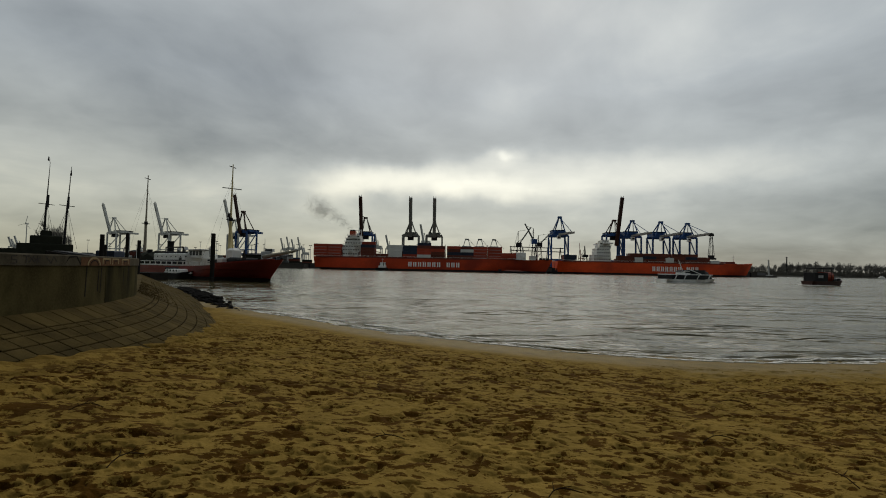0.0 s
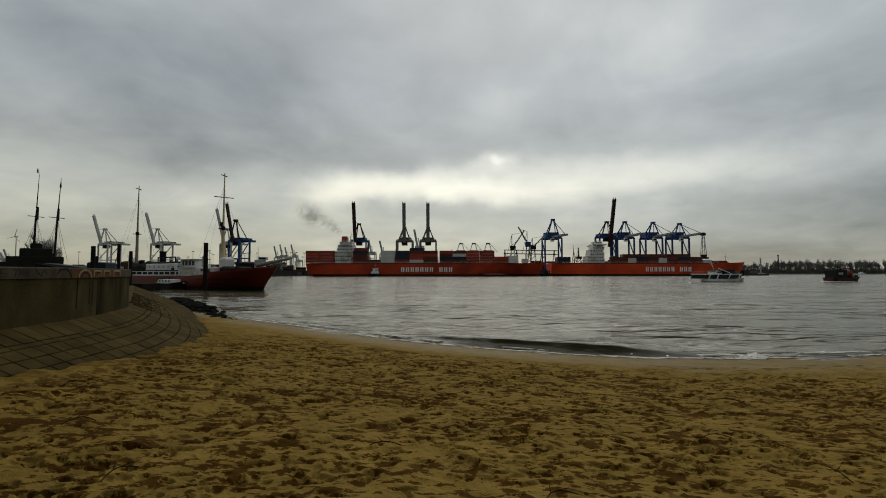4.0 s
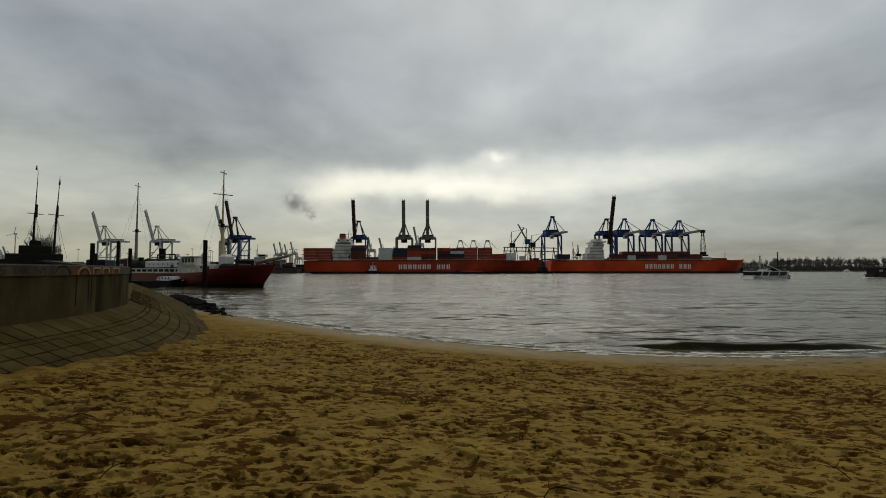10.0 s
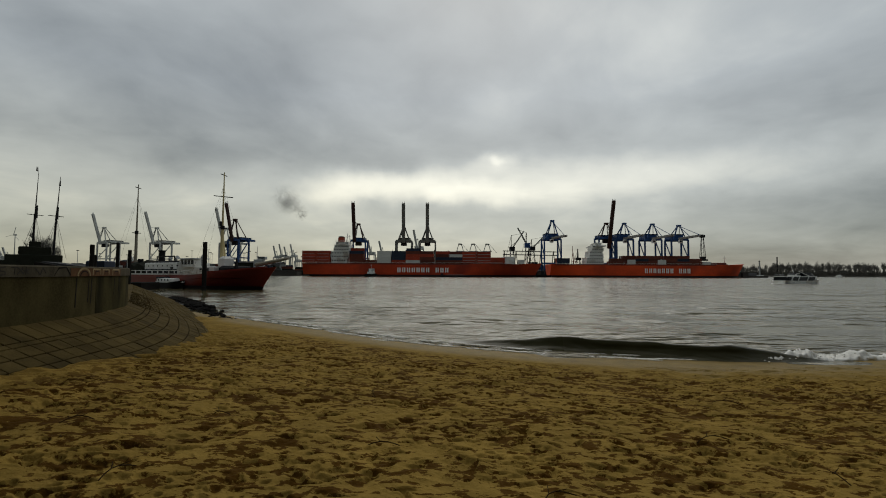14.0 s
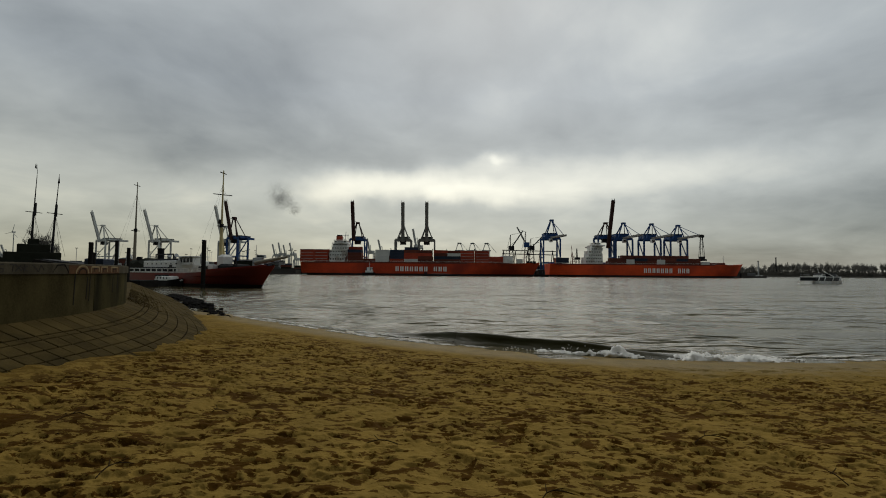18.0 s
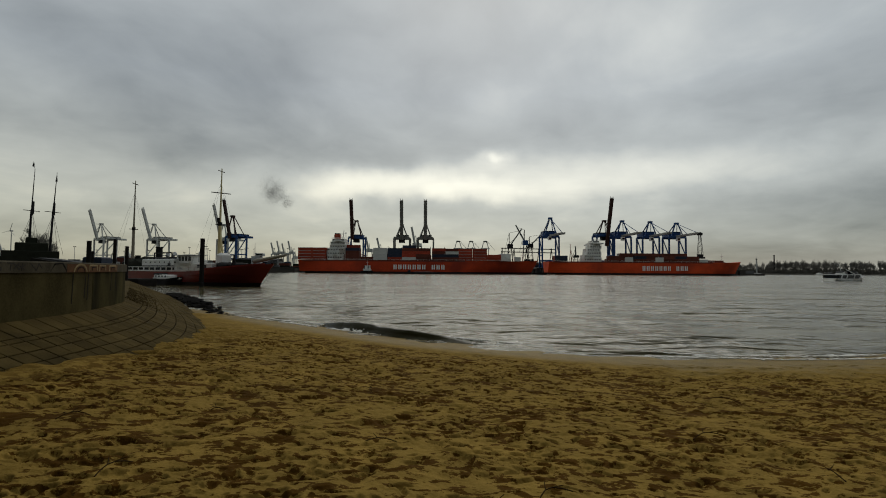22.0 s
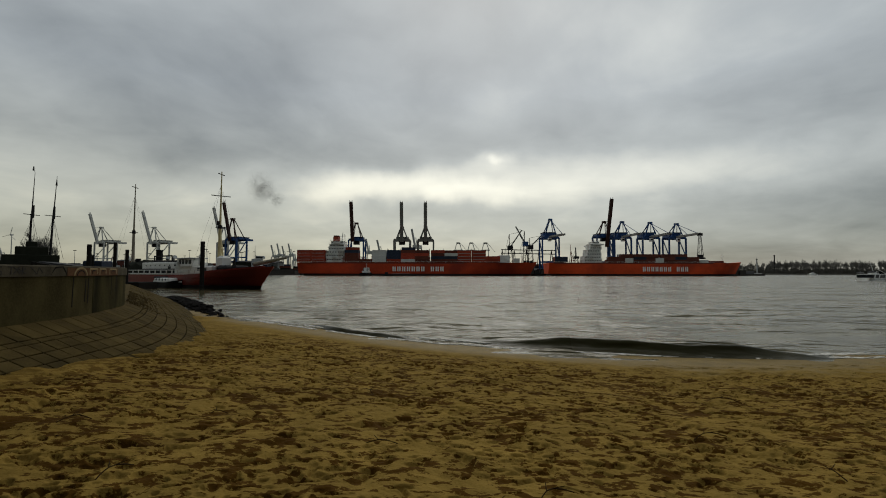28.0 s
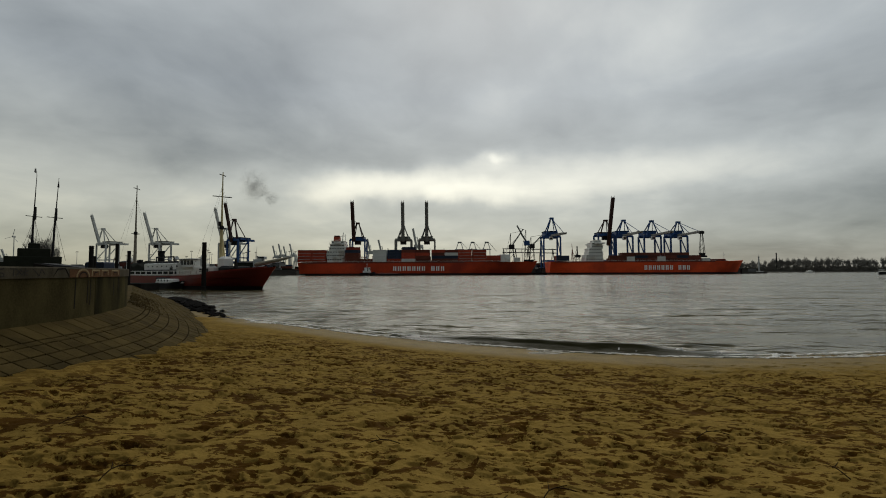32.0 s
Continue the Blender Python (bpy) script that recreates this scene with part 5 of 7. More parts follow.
part("deck", Mesh().loft([[(x, -w, 1.7), (x, w, 1.7), (x, w, 2.12), (x, -w, 2.12)] for x, w in ((oldx(228), 2.6), (oldx(245), 3.5), (oldx(300), 3.7), (oldx(395), 3.3), (oldx(430), 2.4))]), WEATHERED, old)
for side in (-1, 1):
    rails = Mesh()
    for z, k in ((2.16, 0.20), (2.72, 0.12)):
        for a0, a1 in ((230, 300), (300, 402)):
            rails.beam((oldx(a0), side * 3.74, z), (oldx(a1), side * (3.74 if a1 < 400 else 3.35), z), 0.12, k)
    part("white_rail", rails, SHIP_WHITE, old, "white deck rail amidships")
for brg in range(232, 402, 10):
    part("stanchion", Mesh().beam((oldx(brg), -3.72, 2.1), (oldx(brg), -3.72, 2.75), 0.12), SHIP_WHITE, old)
h1 = part("long_deckhouse", Mesh().slab(oldx(285), oldx(342), -2.6, 2.6, 2.1, 3.95, 0.10), SHIP_WHITE, old)
# dark panel put where the gap beneath the house lies in shade
part("dark_gap_panel", Mesh().box(oldx(285) - 0.03, oldx(342) + 0.03, -2.64, -2.55, 2.12, 2.95), STEEL_DARK, h1, "dark panel for the shaded gap under the house")
h2 = part("wheelhouse", Mesh().slab(oldx(337), oldx(361), -1.8, 0.4, 3.3, 4.45, 0.10), SHIP_WHITE, old)
for k in range(4):
    x = oldx(339) + 0.25 + k * 0.95
    part("window", Mesh().box(x, x + 0.62, -1.84, -1.76, 3.65, 4.3), GLASS_DARK, h2)
part("wheelhouse_roof", Mesh().slab(oldx(335), oldx(363), -2.1, 0.7, 4.45, 4.58, 0.05), GREY_PAINT, old)
for k in range(7):
    x = oldx(289) + 0.6 + k * 1.5
    part("porthole", Mesh().tube((x, -2.66, 3.45), (x, -2.5, 3.45), 0.11, n=10), GLASS_DARK, h1)
part("door", Mesh().box(oldx(331), oldx(334) + 0.3, -2.64, -2.58, 2.2, 3.3), GLASS_DARK, h1)
h3 = part("fore_deckhouse", Mesh().slab(oldx(364), oldx(400), -1.9, 1.9, 2.1, 3.3, 0.1), SHIP_WHITE, old)
for k in range(2):
    x = oldx(371) + 0.6 + k * 1.8
    part("window", Mesh().box(x, x + 0.6, -1.94, -1.86, 2.6, 3.05), GLASS_DARK, h3)
part("aft_deckhouse", Mesh().slab(oldx(258), oldx(284), -2.2, 2.2, 2.1, 2.75, 0.1), WEATHERED, old)
part("funnel", Mesh().tube((oldx(285), 0, 3.0), (oldx(285), 0, 5.9), 0.52, 0.50, 14).tube((oldx(285), 0, 5.9), (oldx(285), 0, 6.1), 0.56, 0.56, 14), BLACK, old, "black funnel")
boat_l = part("lifeboat", Mesh().loft([[(x, 1.0 * w * math.cos(a), 4.1 + 0.55 * math.sin(a)) for a in [math.pi + math.pi * i / 8 for i in range(9)]] for x, w in ((oldx(248), 0.1), (oldx(255), 0.8), (oldx(265), 1.0), (oldx(275), 0.8), (oldx(281), 0.1))]), GREY_PAINT, old, "covered grey lifeboat")
for brg in (243, 268):
    dv = Mesh()
    for i in range(8):
        a0, a1 = math.pi * i / 8, math.pi * (i + 1) / 8
        dv.tube((oldx(brg) + 0.9 * math.cos(a0), -3.4, 4.2 + 0.9 * math.sin(a0)), (oldx(brg) + 0.9 * math.cos(a1), -3.4, 4.2 + 0.9 * math.sin(a1)), 0.12, n=6)
    dv.tube((oldx(brg) - 0.9, -3.4, 4.2), (oldx(brg) - 0.9, -3.4, 2.1), 0.12, n=6)
    part("davit", dv, SHIP_WHITE, old)
heap = Mesh()
heap_r = random.Random(91)
heap.loft([[(oldx(brg) + 0.1 * j, y, 2.1 + h * k * heap_r.uniform(0.85, 1.1)) for j, (y, k) in enumerate(((-2.7, 0.0), (-2.5, 0.75), (-1.2, 1.0), (0.6, 0.95), (2.2, 0.7), (2.4, 0.0)))]
           for brg, h in ((244, 1.2), (249, 2.0), (256, 2.3), (263, 1.9), (271, 2.3), (278, 2.0), (286, 1.6))])
part("tarpaulin", heap, GREEN_HUT, old, "dark tarpaulin over gear on the after deck")
part("net_rack", Mesh().beam((oldx(296), -1.7, 3.9), (oldx(296), -1.7, 5.0), 0.14).beam((oldx(327), -1.7, 3.9), (oldx(327), -1.7, 5.0), 0.14).beam((oldx(296), -1.7, 4.95), (oldx(327), -1.7, 4.95), 0.2), STEEL_DARK, old)
part("covered_gear", Mesh().slab(oldx(292), oldx(330), -1.6, 1.6, 3.95, 4.3, 0.15), STEEL_DARK, old, "dark covered gear on the house roof")
part("deck_gear", Mesh().slab(oldx(404), oldx(422), -1.5, 1.5, 2.1, 3.4, 0.3), STEEL_DARK, old)
part("vent", Mesh().tube((oldx(259), -1, 3.2), (oldx(259), -1, 4.7), 0.35, 0.45, 10), BLACK, old)
for brg in (310, 322, 368):
    part("vent_cowl", Mesh().tube((oldx(brg), -1, 3.4), (oldx(brg), -1, 4.7), 0.16, 0.16, 8).tube((oldx(brg), -1, 4.6), (oldx(brg) + 0.4, -1, 4.8), 0.22, 0.34, 8), GREY_PAINT, old)


def old_mast(brg, high, material, yard):
    x = oldx(brg)
    mm = part("mast", Mesh().tube((x, 0, 2.5), (x, 0, high * 0.52), 0.29, 0.22, 10).tube((x, 0, high * 0.52), (x + 0.1, 0, high), 0.17, 0.07, 8), material, old)
    part("crosstree", Mesh().beam((x, -0.7, high * 0.52), (x, 0.7, high * 0.52), 0.12).tube((x, 0, high * 0.51), (x, 0, high * 0.54), 0.3, n=10), STEEL_DARK, mm)
    for z, w in yard:
        part("yard", Mesh().tube((x - w, -0.4 * w, z + 0.2), (x + w, 0.4 * w, z - 0.2), 0.07, n=6), STEEL_DARK, mm)
    stays = Mesh()
    for ex, ey, ez in ((x - 1.6, -3.4, 2.6), (x - 1.6, 3.4, 2.6), (x + 1.4, -3.4, 2.6), (x + 1.4, 3.4, 2.6)):
        stays.tube((x, 0, high * 0.88), (ex, ey, ez), 0.010, n=4)
    part("rigging", stays, STEEL_DARK, mm)
    return mm


fore = old_mast(391, 17.2, CREAM, ((13.6, 1.5), (16.8, 0.5)))
part("lantern", Mesh().tube((oldx(391), -0.3, 9.3), (oldx(391), -0.3, 9.9), 0.22, 0.2, 10), STEEL_DARK, fore)
part("derrick", Mesh().tube((oldx(391), 0.6, 4.0), (oldx(391) - 1.5, 0.8, 9.6), 0.14, 0.1, 8), CREAM, fore)
old_mast(238.5, 18.2, WEATHERED, ((17.6, 0.6),))
part("bowsprit", Mesh().tube((OLD_L / 2 - 4.2, 0, 3.5), (OLD_L / 2 + 2.6, 0, 4.3), 0.30, 0.16, 8), WEATHERED, old)
part("white_locker", Mesh().slab(oldx(399), oldx(410), -1.2, 0.2, 3.3, 4.75, 0.35), SHIP_WHITE, old, "white rounded locker by the foremast")
part("windlass", Mesh().tube((oldx(428), -1.1, 3.0), (oldx(428), 1.1, 3.0), 0.35, n=10).beam((oldx(425), -0.9, 2.6), (oldx(428), -0.9, 4.4), 0.14).beam((oldx(431), -0.9, 2.6), (oldx(428), -0.9, 4.4), 0.14), STEEL_DARK, old)
part("bow_bulwark", Mesh().loft([[(x, -w, sheer(x) - 0.2), (x, w, sheer(x) - 0.2), (x, w * 1.02, sheer(x) + 0.32), (x, -w * 1.02, sheer(x) + 0.32)] for x, w in ((oldx(405), 3.35), (oldx(430), 2.7), (oldx(450), 1.6), (oldx(470), 0.2))]), OLD_RED, old)

# the ship lies well out in the harbour basin
old.matrix_basis = Matrix.Translation((0, 0, 2.8)) @ Matrix.Scale(1.22, 4) @ Matrix.Translation((0, 0, -2.8)) @ old.matrix_basis

# little cabin boat alongside
dinghy = thing("cabin_boat", pose((304 - 784) / 855 * 86, 86, 0.05, 0, 0, -33) @ Matrix.Scale(1.22, 4), "small black and white cabin boat alongside the red ship", "boat")
part("hull", hull(6.4, 2.1, -0.3, 0.95, 4, 2.2, 0.5, 1.2, 16, top=lambda x: 0.8 + 0.35 * max(0, x / 3.2) ** 2), BLACK, dinghy)
part("gunwale", Mesh().loft([[(x, -w, 0.8), (x, w, 0.8), (x, w, 1.0), (x, -w, 1.0)] for x, w in ((-3.0, 0.8), (-1, 1.08), (1.0, 1.06), (2.4, 0.6), (3.1, 0.1))]), SHIP_WHITE, dinghy)
cb = part("cabin", Mesh().slab(-2.6, 1.5, -0.85, 0.85, 0.9, 1.42, 0.12), SHIP_WHITE, dinghy)
for k in range(4):
    part("porthole", Mesh().tube((-2.0 + k * 0.85, -0.88, 1.18), (-2.0 + k * 0.85, -0.78, 1.18), 0.15, n=10), GLASS_DARK, cb)
part("hood", Mesh().slab(-2.9, -1.2, -0.8, 0.8, 1.42, 1.62, 0.1), STEEL_DARK, dinghy)

# ---- black steam vessel with two tall masts behind the wall ----
def at_dark(brg):
    return (brg - 784) / 855 * 120


dark = thing("dark_sailing_barge", pose(at_dark(46), 120, 0, 0, 0, 41), "black-hulled vessel with stepped dark deckhouses and two masts", "ship")


def dk(brg):
    return (at_dark(brg) - at_dark(46)) * 0.77


part("hull", Mesh().loft(
    [[(x, -w, -1), (x, w, -1), (x, w, 5.6), (x, -w, 5.6)] for x, w in ((dk(-70), 2.5), (dk(-40), 3.6), (dk(100), 3.6), (dk(109), 3.0))]), GREEN_HUT, dark)
part("lower_house", Mesh().slab(dk(8), dk(109), -3.4, 3.4, 5.6, 7.0, 0.15), GREEN_HUT, dark)
part("upper_house", Mesh().slab(dk(30), dk(88), -3.0, 3.0, 7.0, 9.0, 0.2), GREEN_HUT, dark)
part("top_house", Mesh().slab(dk(48), dk(69), -2.2, 2.2, 9.0, 10.3, 0.2), GREEN_HUT, dark)
for brg, hi, lean in ((54, 27.8, 0.58), (92, 27.4, 0.85)):
    x = dk(brg)
    mm = part("mast", Mesh().tube((x, 0, 5), (x + 0.45 * lean, 0, 17.3), 0.28, 0.22, 8).tube((x + 0.45 * lean, 0, 16.6), (x + lean, 0, hi), 0.17, 0.05, 7), STEEL_DARK, dark)
    part("crosstree", Mesh().beam((x - 1.3, 0, 17.2), (x + 1.9, 0, 17.0), 0.16).tube((x + 0.45, 0, 16.3), (x + 0.55, 0, 19.5), 0.34, 0.24, 8), STEEL_DARK, mm)
    st = Mesh()
    for e in (-2.6, -1.6, 1.6, 2.6):
        st.tube((x + 0.45, 0, 16.6), (x + e, -2.8, 6), 0.03, n=4)
    part("rigging", st, STEEL_DARK, mm)
    if brg < 60:
        part("pennant", Mesh().hexa([(x + lean - 0.55, -0.03, hi + 0.5), (x + lean - 0.15, -0.03, hi + 0.3), (x + lean - 0.15, 0.03, hi + 0.3), (x + lean - 0.55, 0.03, hi + 0.5),
                                     (x + lean - 0.40, -0.03, hi + 1.7), (x + lean - 0.25, -0.03, hi + 1.2), (x + lean - 0.25, 0.03, hi + 1.2), (x + lean - 0.40, 0.03, hi + 1.7)]), STEEL_DARK, mm)
        part("pennant_staff", Mesh().tube((x + lean, 0, hi - 0.4), (x + lean - 0.18, 0, hi + 1.5), 0.04, n=5), STEEL_DARK, mm)
    else:
        part("masthead_gear", Mesh().tube((x + lean * 0.92, 0, hi - 2.4), (x + lean * 0.97, 0, hi - 0.9), 0.24, 0.08, 7), STEEL_DARK, mm)

# ---- far quay, cranes and yard ----
def at(brg, d):
    """x of a place d metres off across the river, in that direction."""
    return (brg - 784) / 855 * d


QUAY_Y = 496.0
quay = thing("quay", pose(0, 0, 0), "long dark container quay across the river", "quay", kind="structure")
part("quay_wall", Mesh().box(-1500, at(1322, 496), QUAY_Y, QUAY_Y + 4, -8, 5.2), QUAY, quay)
part("quay_ground", Mesh().box(-1500, at(1322, 496), QUAY_Y + 4, 1500, -8, 5.1), LAND, quay)
part("quay_edge", Mesh().box(-1500, at(1322, 496), QUAY_Y - 0.4, QUAY_Y + 1.2, 5.2, 5.7), QUAY, quay)
for i in range(60):
    x = -520 + i * 15.0
    if x < at(1318, 496):
        part("fender", Mesh().beam((x, QUAY_Y - 0.5, 0.2), (x, QUAY_Y - 0.5, 4.6), 1.2, 0.8), BLACK, quay)
# nearer tongue of the old quay beyond the red ship
part("quay_spit", Mesh().box(at(300, 400), at(520, 470), 478, QUAY_Y, -8, 4.2), QUAY, quay)


def gantry(x, y, paint, boom_paint, up, span=17.5, house=39.0, apex=53.0, tip=75.0, reach=46.0, low=5.2, label="", lean=0.0, foot=0.0, drop=2.0, turn=0.0):
    """A ship-to-shore crane; its boom points over the river, or stands up."""
    c = thing("quay_crane", pose(x, y, low, 0, 0, turn), label, "crane", "quay cranes")
    w, g, hz = span / 2, 15.0, house - low
    for sx in (-1, 1):
        for k, yy in enumerate((0, g)):
            part("leg", Mesh().beam((sx * w, yy, 0), (sx * w, yy, hz), 1.45, 1.45), paint, c)
            part("bogie", Mesh().slab(sx * w - 3, sx * w + 3, yy - 0.8, yy + 0.8, 0, 1.6, 0.2), STEEL_DARK, c)
        part("side_brace", Mesh().beam((sx * w, 0, hz * 0.42), (sx * w, g, hz * 0.42), 1.2).beam((sx * w, 0, hz * 0.42), (sx * w, g, hz), 0.8), paint, c)
    for yy in (0, g):
        part("portal_beam", Mesh().beam((-w, yy, hz), (w, yy, hz), 1.8, 2.2), paint, c)
        part("sill_beam", Mesh().beam((-w, yy, 9), (w, yy, 9), 1.4, 1.6), paint, c)
    mh = part("machine_house", Mesh().slab(-w * 0.72, w * 0.72, g * 0.35, g + 6, hz + 0.6, hz + (3.2 if up else 6.0), 0.3), paint, c)
    part("house_roof", Mesh().box(-w * 0.76, w * 0.76, g * 0.3, g + 6.4, hz + (3.2 if up else 6.0), hz + (3.5 if up else 6.3)), STEEL_DARK, mh)
    az = apex - low
    a = Mesh()
    for sx in (-1, 1):
        a.beam((sx * w * 0.75, 0, hz), (sx * 1.3, 1.5, az), 1.0).beam((sx * w * 0.75, g, hz), (sx * 1.0, 2.5, az), 0.7)
    a.slab(-2.0, 2.0, 0, 3.4, az - 0.6, az + 1.2, 0.2)
    part("apex_frame", a, paint if not up else boom_paint, c)
    for sx in (-1.6, 1.6):
        part("back_girder", Mesh().beam((sx, 0, hz + 1), (sx, g + 16, hz + 1), 1.0, 2.2), paint, c)
    if up:
        root, end = Vector((foot, -1.5, hz - drop)), Vector((lean, -7.5, tip - low))
        b = Mesh()
        k = 0.62 if paint == CRANE_PALE or x < -200 else 0.84
        for sx in (-1.05 * k, 1.05 * k):
            b.beam(root + Vector((sx, 0, 0)), end + Vector((sx, 0, 0)), 2.0 * k, 2.4)
        for i in range(12):
            f, f2 = i / 12, (i + 1) / 12
            b.beam(root.lerp(end, f) + Vector((-1.25, 0, 0)), root.lerp(end, f2) + Vector((1.25, 0, 0)), 0.45)
            b.beam(root.lerp(end, f) + Vector((-1.2, -0.8, 0)), root.lerp(end, f) + Vector((1.2, -0.8, 0)), 0.6)
        bo = part("boom", b, boom_paint, c, "raised boom")
        tipm = Mesh()
        for sx in (-1.25, 1.25):
            tipm.beam(end + Vector((sx, 0, 0)), end + Vector((sx, 0, 2.0)), 0.5)
        tipm.beam(end + Vector((-1.5, 0, 0.4)), end + Vector((1.5, 0, 0.4)), 0.5)
        part("boom_tip", tipm, SHIP_WHITE, bo)
        part("boom_stay", Mesh().beam((0, 1.5, az), root.lerp(end, 0.55), 0.35).beam((0, 1.5, az), root.lerp(end, 0.3), 0.35), boom_paint, c)
        part("trolley", Mesh().slab(-3.0, 3.0, 1, 6, hz - 5.0, hz - 0.6, 0.4), STEEL_DARK, c)
    else:
        b = Mesh()
        for sx in (-1.4, 1.4):
            b.beam((sx, 0, hz + 1), (sx + lean, -reach, hz + 1.2), 0.8, 1.9)
        for i in range(10):
            f = -reach * (i + 0.5) / 10
            b.beam((-1.4 + lean * i / 10, f, hz + 1), (1.4 + lean * i / 10, f, hz + 1), 0.5)
        bo = part("boom", b, BOOM_PALE, c, "weathered grey boom lowered over the ship")
        part("boom_stay", Mesh().beam((0, 1.5, az), (lean * 0.9, -reach * 0.92, hz + 1.9), 0.45).beam((0, 1.5, az), (lean * 0.5, -reach * 0.48, hz + 1.9), 0.45), paint, c)
        part("back_stay", Mesh().beam((0, 2.5, az), (0, g + 15, hz + 2), 0.45), paint, c)
        part("operator_cab", Mesh().slab(-4.4, -1.2, -9, -5.6, hz - 4.2, hz - 0.6, 0.3), SHIP_WHITE, c)
        part("cab_window", Mesh().box(-4.1, -1.5, -9.05, -8.9, hz - 3.2, hz - 1.6), GLASS_DARK, c)
    return c


D = 505.0
gantry(at(632, D), D, CRANE_BLUE, CRANE_BROWN, True, span=15.5, house=37, apex=54, tip=75.5, lean=-4.4, foot=-3.4, label="blue quay crane with dark red raised boom")
for brg in (713, 755):
    gantry(at(brg, D), D, CRANE_GREY, CRANE_GREY, True, span=16.5, house=37, apex=50, tip=75.0, label="grey-green quay crane with its boom raised")
gantry(at(977, D), D, CRANE_BLUE, CRANE_BLUE, False, house=39.5, apex=58.5, reach=30, lean=6, label="blue quay crane with lowered boom between two ships")
gantry(at(1073, D), D, CRANE_BLUE, CRANE_BROWN, True, span=16.5, house=41, apex=56, tip=79.0, lean=5.2, foot=1.4, drop=11.0, label="blue quay crane with dark red raised boom")
for brg, ap in ((1105, 56), (1155, 55.3), (1202, 54)):
    gantry(at(brg, D), D, CRANE_BLUE, CRANE_BLUE, False, house=39.5, apex=ap, reach=43, label="blue quay crane reaching over the berthed ship")
# load frame hanging from the last crane
sp = thing("load_frame", pose(at(1242, 463), 463, 16.2), "dark load frame on ropes under a crane boom", "load frame")
part("frame", Mesh().slab(-4.2, 4.2, -1.4, 1.4, 0, 1.6, 0.2).slab(-2.4, 2.4, -1.2, 1.2, 1.6, 4.2, 0.3), STEEL_DARK, sp)
for a, b in ((-3.0, -1.0), (-1.4, -0.6), (1.4, 0.6), (3.0, 1.0)):
    part("rope", Mesh().beam((a, 0, 3.0), (b, 0, 23.5), 0.35), STEEL_DARK, sp)
part("headblock", Mesh().slab(-2.0, 2.0, -1.4, 1.4, 22.4, 25.0, 0.3), STEEL_DARK, sp)
for k in range(4):
    z = 6 + k * 4.2
    part("tie", Mesh().beam((-1.9 + 0.25 * k, 0, z), (1.9 - 0.25 * k, 0, z + 3.6), 0.2), STEEL_DARK, sp)

# left part of the port
D2 = 580.0
for brg, tip, lean in ((166, 72, -3.0), (260, 74.5, -4.0), (384, 79.5, -3.0)):
    gantry(at(brg + 12, D2), D2, CRANE_PALE, CRANE_PALE, True, span=19, house=38, apex=56, tip=tip, lean=lean - 4.5, turn=-26, label="pale grey quay crane with its boom raised")
gantry(at(411, 520), 520, CRANE_BLUE, CRANE_BROWN, True, span=15, house=38, apex=60, tip=77.0, lean=-4.0, turn=-20, label="blue quay crane with dark red raised boom")

rng = random.Random(21)


def far_crane(x, y, high, turn):
    c = thing("far_crane", pose(x, y, 5.1, 0, 0, turn), "small distant pale crane with a raised jib", "crane", "far cranes")
    h = high * 0.55
    for sx in (-1, 1):
        part("leg", Mesh().beam((sx * 7, 0, 0), (sx * 6, 0, h), 1.6).beam((sx * 7, 12, 0), (sx * 6, 12, h), 1.6), CRANE_PALE, c)
    part("girder", Mesh().beam((-7, 0, h), (7, 0, h), 2.0).beam((-7, 12, h), (7, 12, h), 2.0).slab(-6, 6, 2, 14, h, h + 5, 0.3), CRANE_PALE, c)
    part("jib", Mesh().beam((0, 0, h), (-5, -4, high), 3.0, 2.2), CRANE_PALE, c)
    part("mast", Mesh().beam((0, 6, h + 5), (0, 2, h * 1.45), 1.0).beam((0, 2, h * 1.45), (-3, -2, high * 0.75), 0.6), CRANE_PALE, c)
    return c


for brg, y, hi in ((487, 1150, 62), (497, 1150, 66), (506, 1150, 60), (517, 1150, 66), (524, 1120, 44), (-2, 1000, 46), (9, 1000, 48), (3, 1060, 44), (655, 900, 60), (675, 900, 58), (737, 800, 70)):
    far_crane(at(brg, y), y, hi, rng.uniform(-20, 10))
# straddle gantries behind the moored ship's boxes
for brg in (813, 836, 861):
    g = thing("yard_gantry", pose(at(brg, 640), 640, 5.1), "pale grey yard gantry behind the ship", "crane", "yard gantries")
    for sx in (-4.2, 4.2):
        part("leg", Mesh().beam((sx, 0, 0), (sx, 0, 28.5), 1.0).beam((sx, 0, 28.5), (sx * 0.62, 0, 34.5), 0.9).beam((sx * 0.62, 0, 34.5), (sx * 0.25, 0, 36.5), 0.9), CRANE_PALE, g)
    part("girder", Mesh().beam((-6, 0, 27.5), (6, 0, 27.5), 0.9, 1.2), CRANE_PALE, g)
    part("top_beam", Mesh().slab(-2.6, 2.6, -1, 1, 36.0, 37.8, 0.5), CRANE_GREY, g)
    part("stay", Mesh().beam((2.6, 0, 37), (13, 0, 25), 0.45), CRANE_PALE, g)
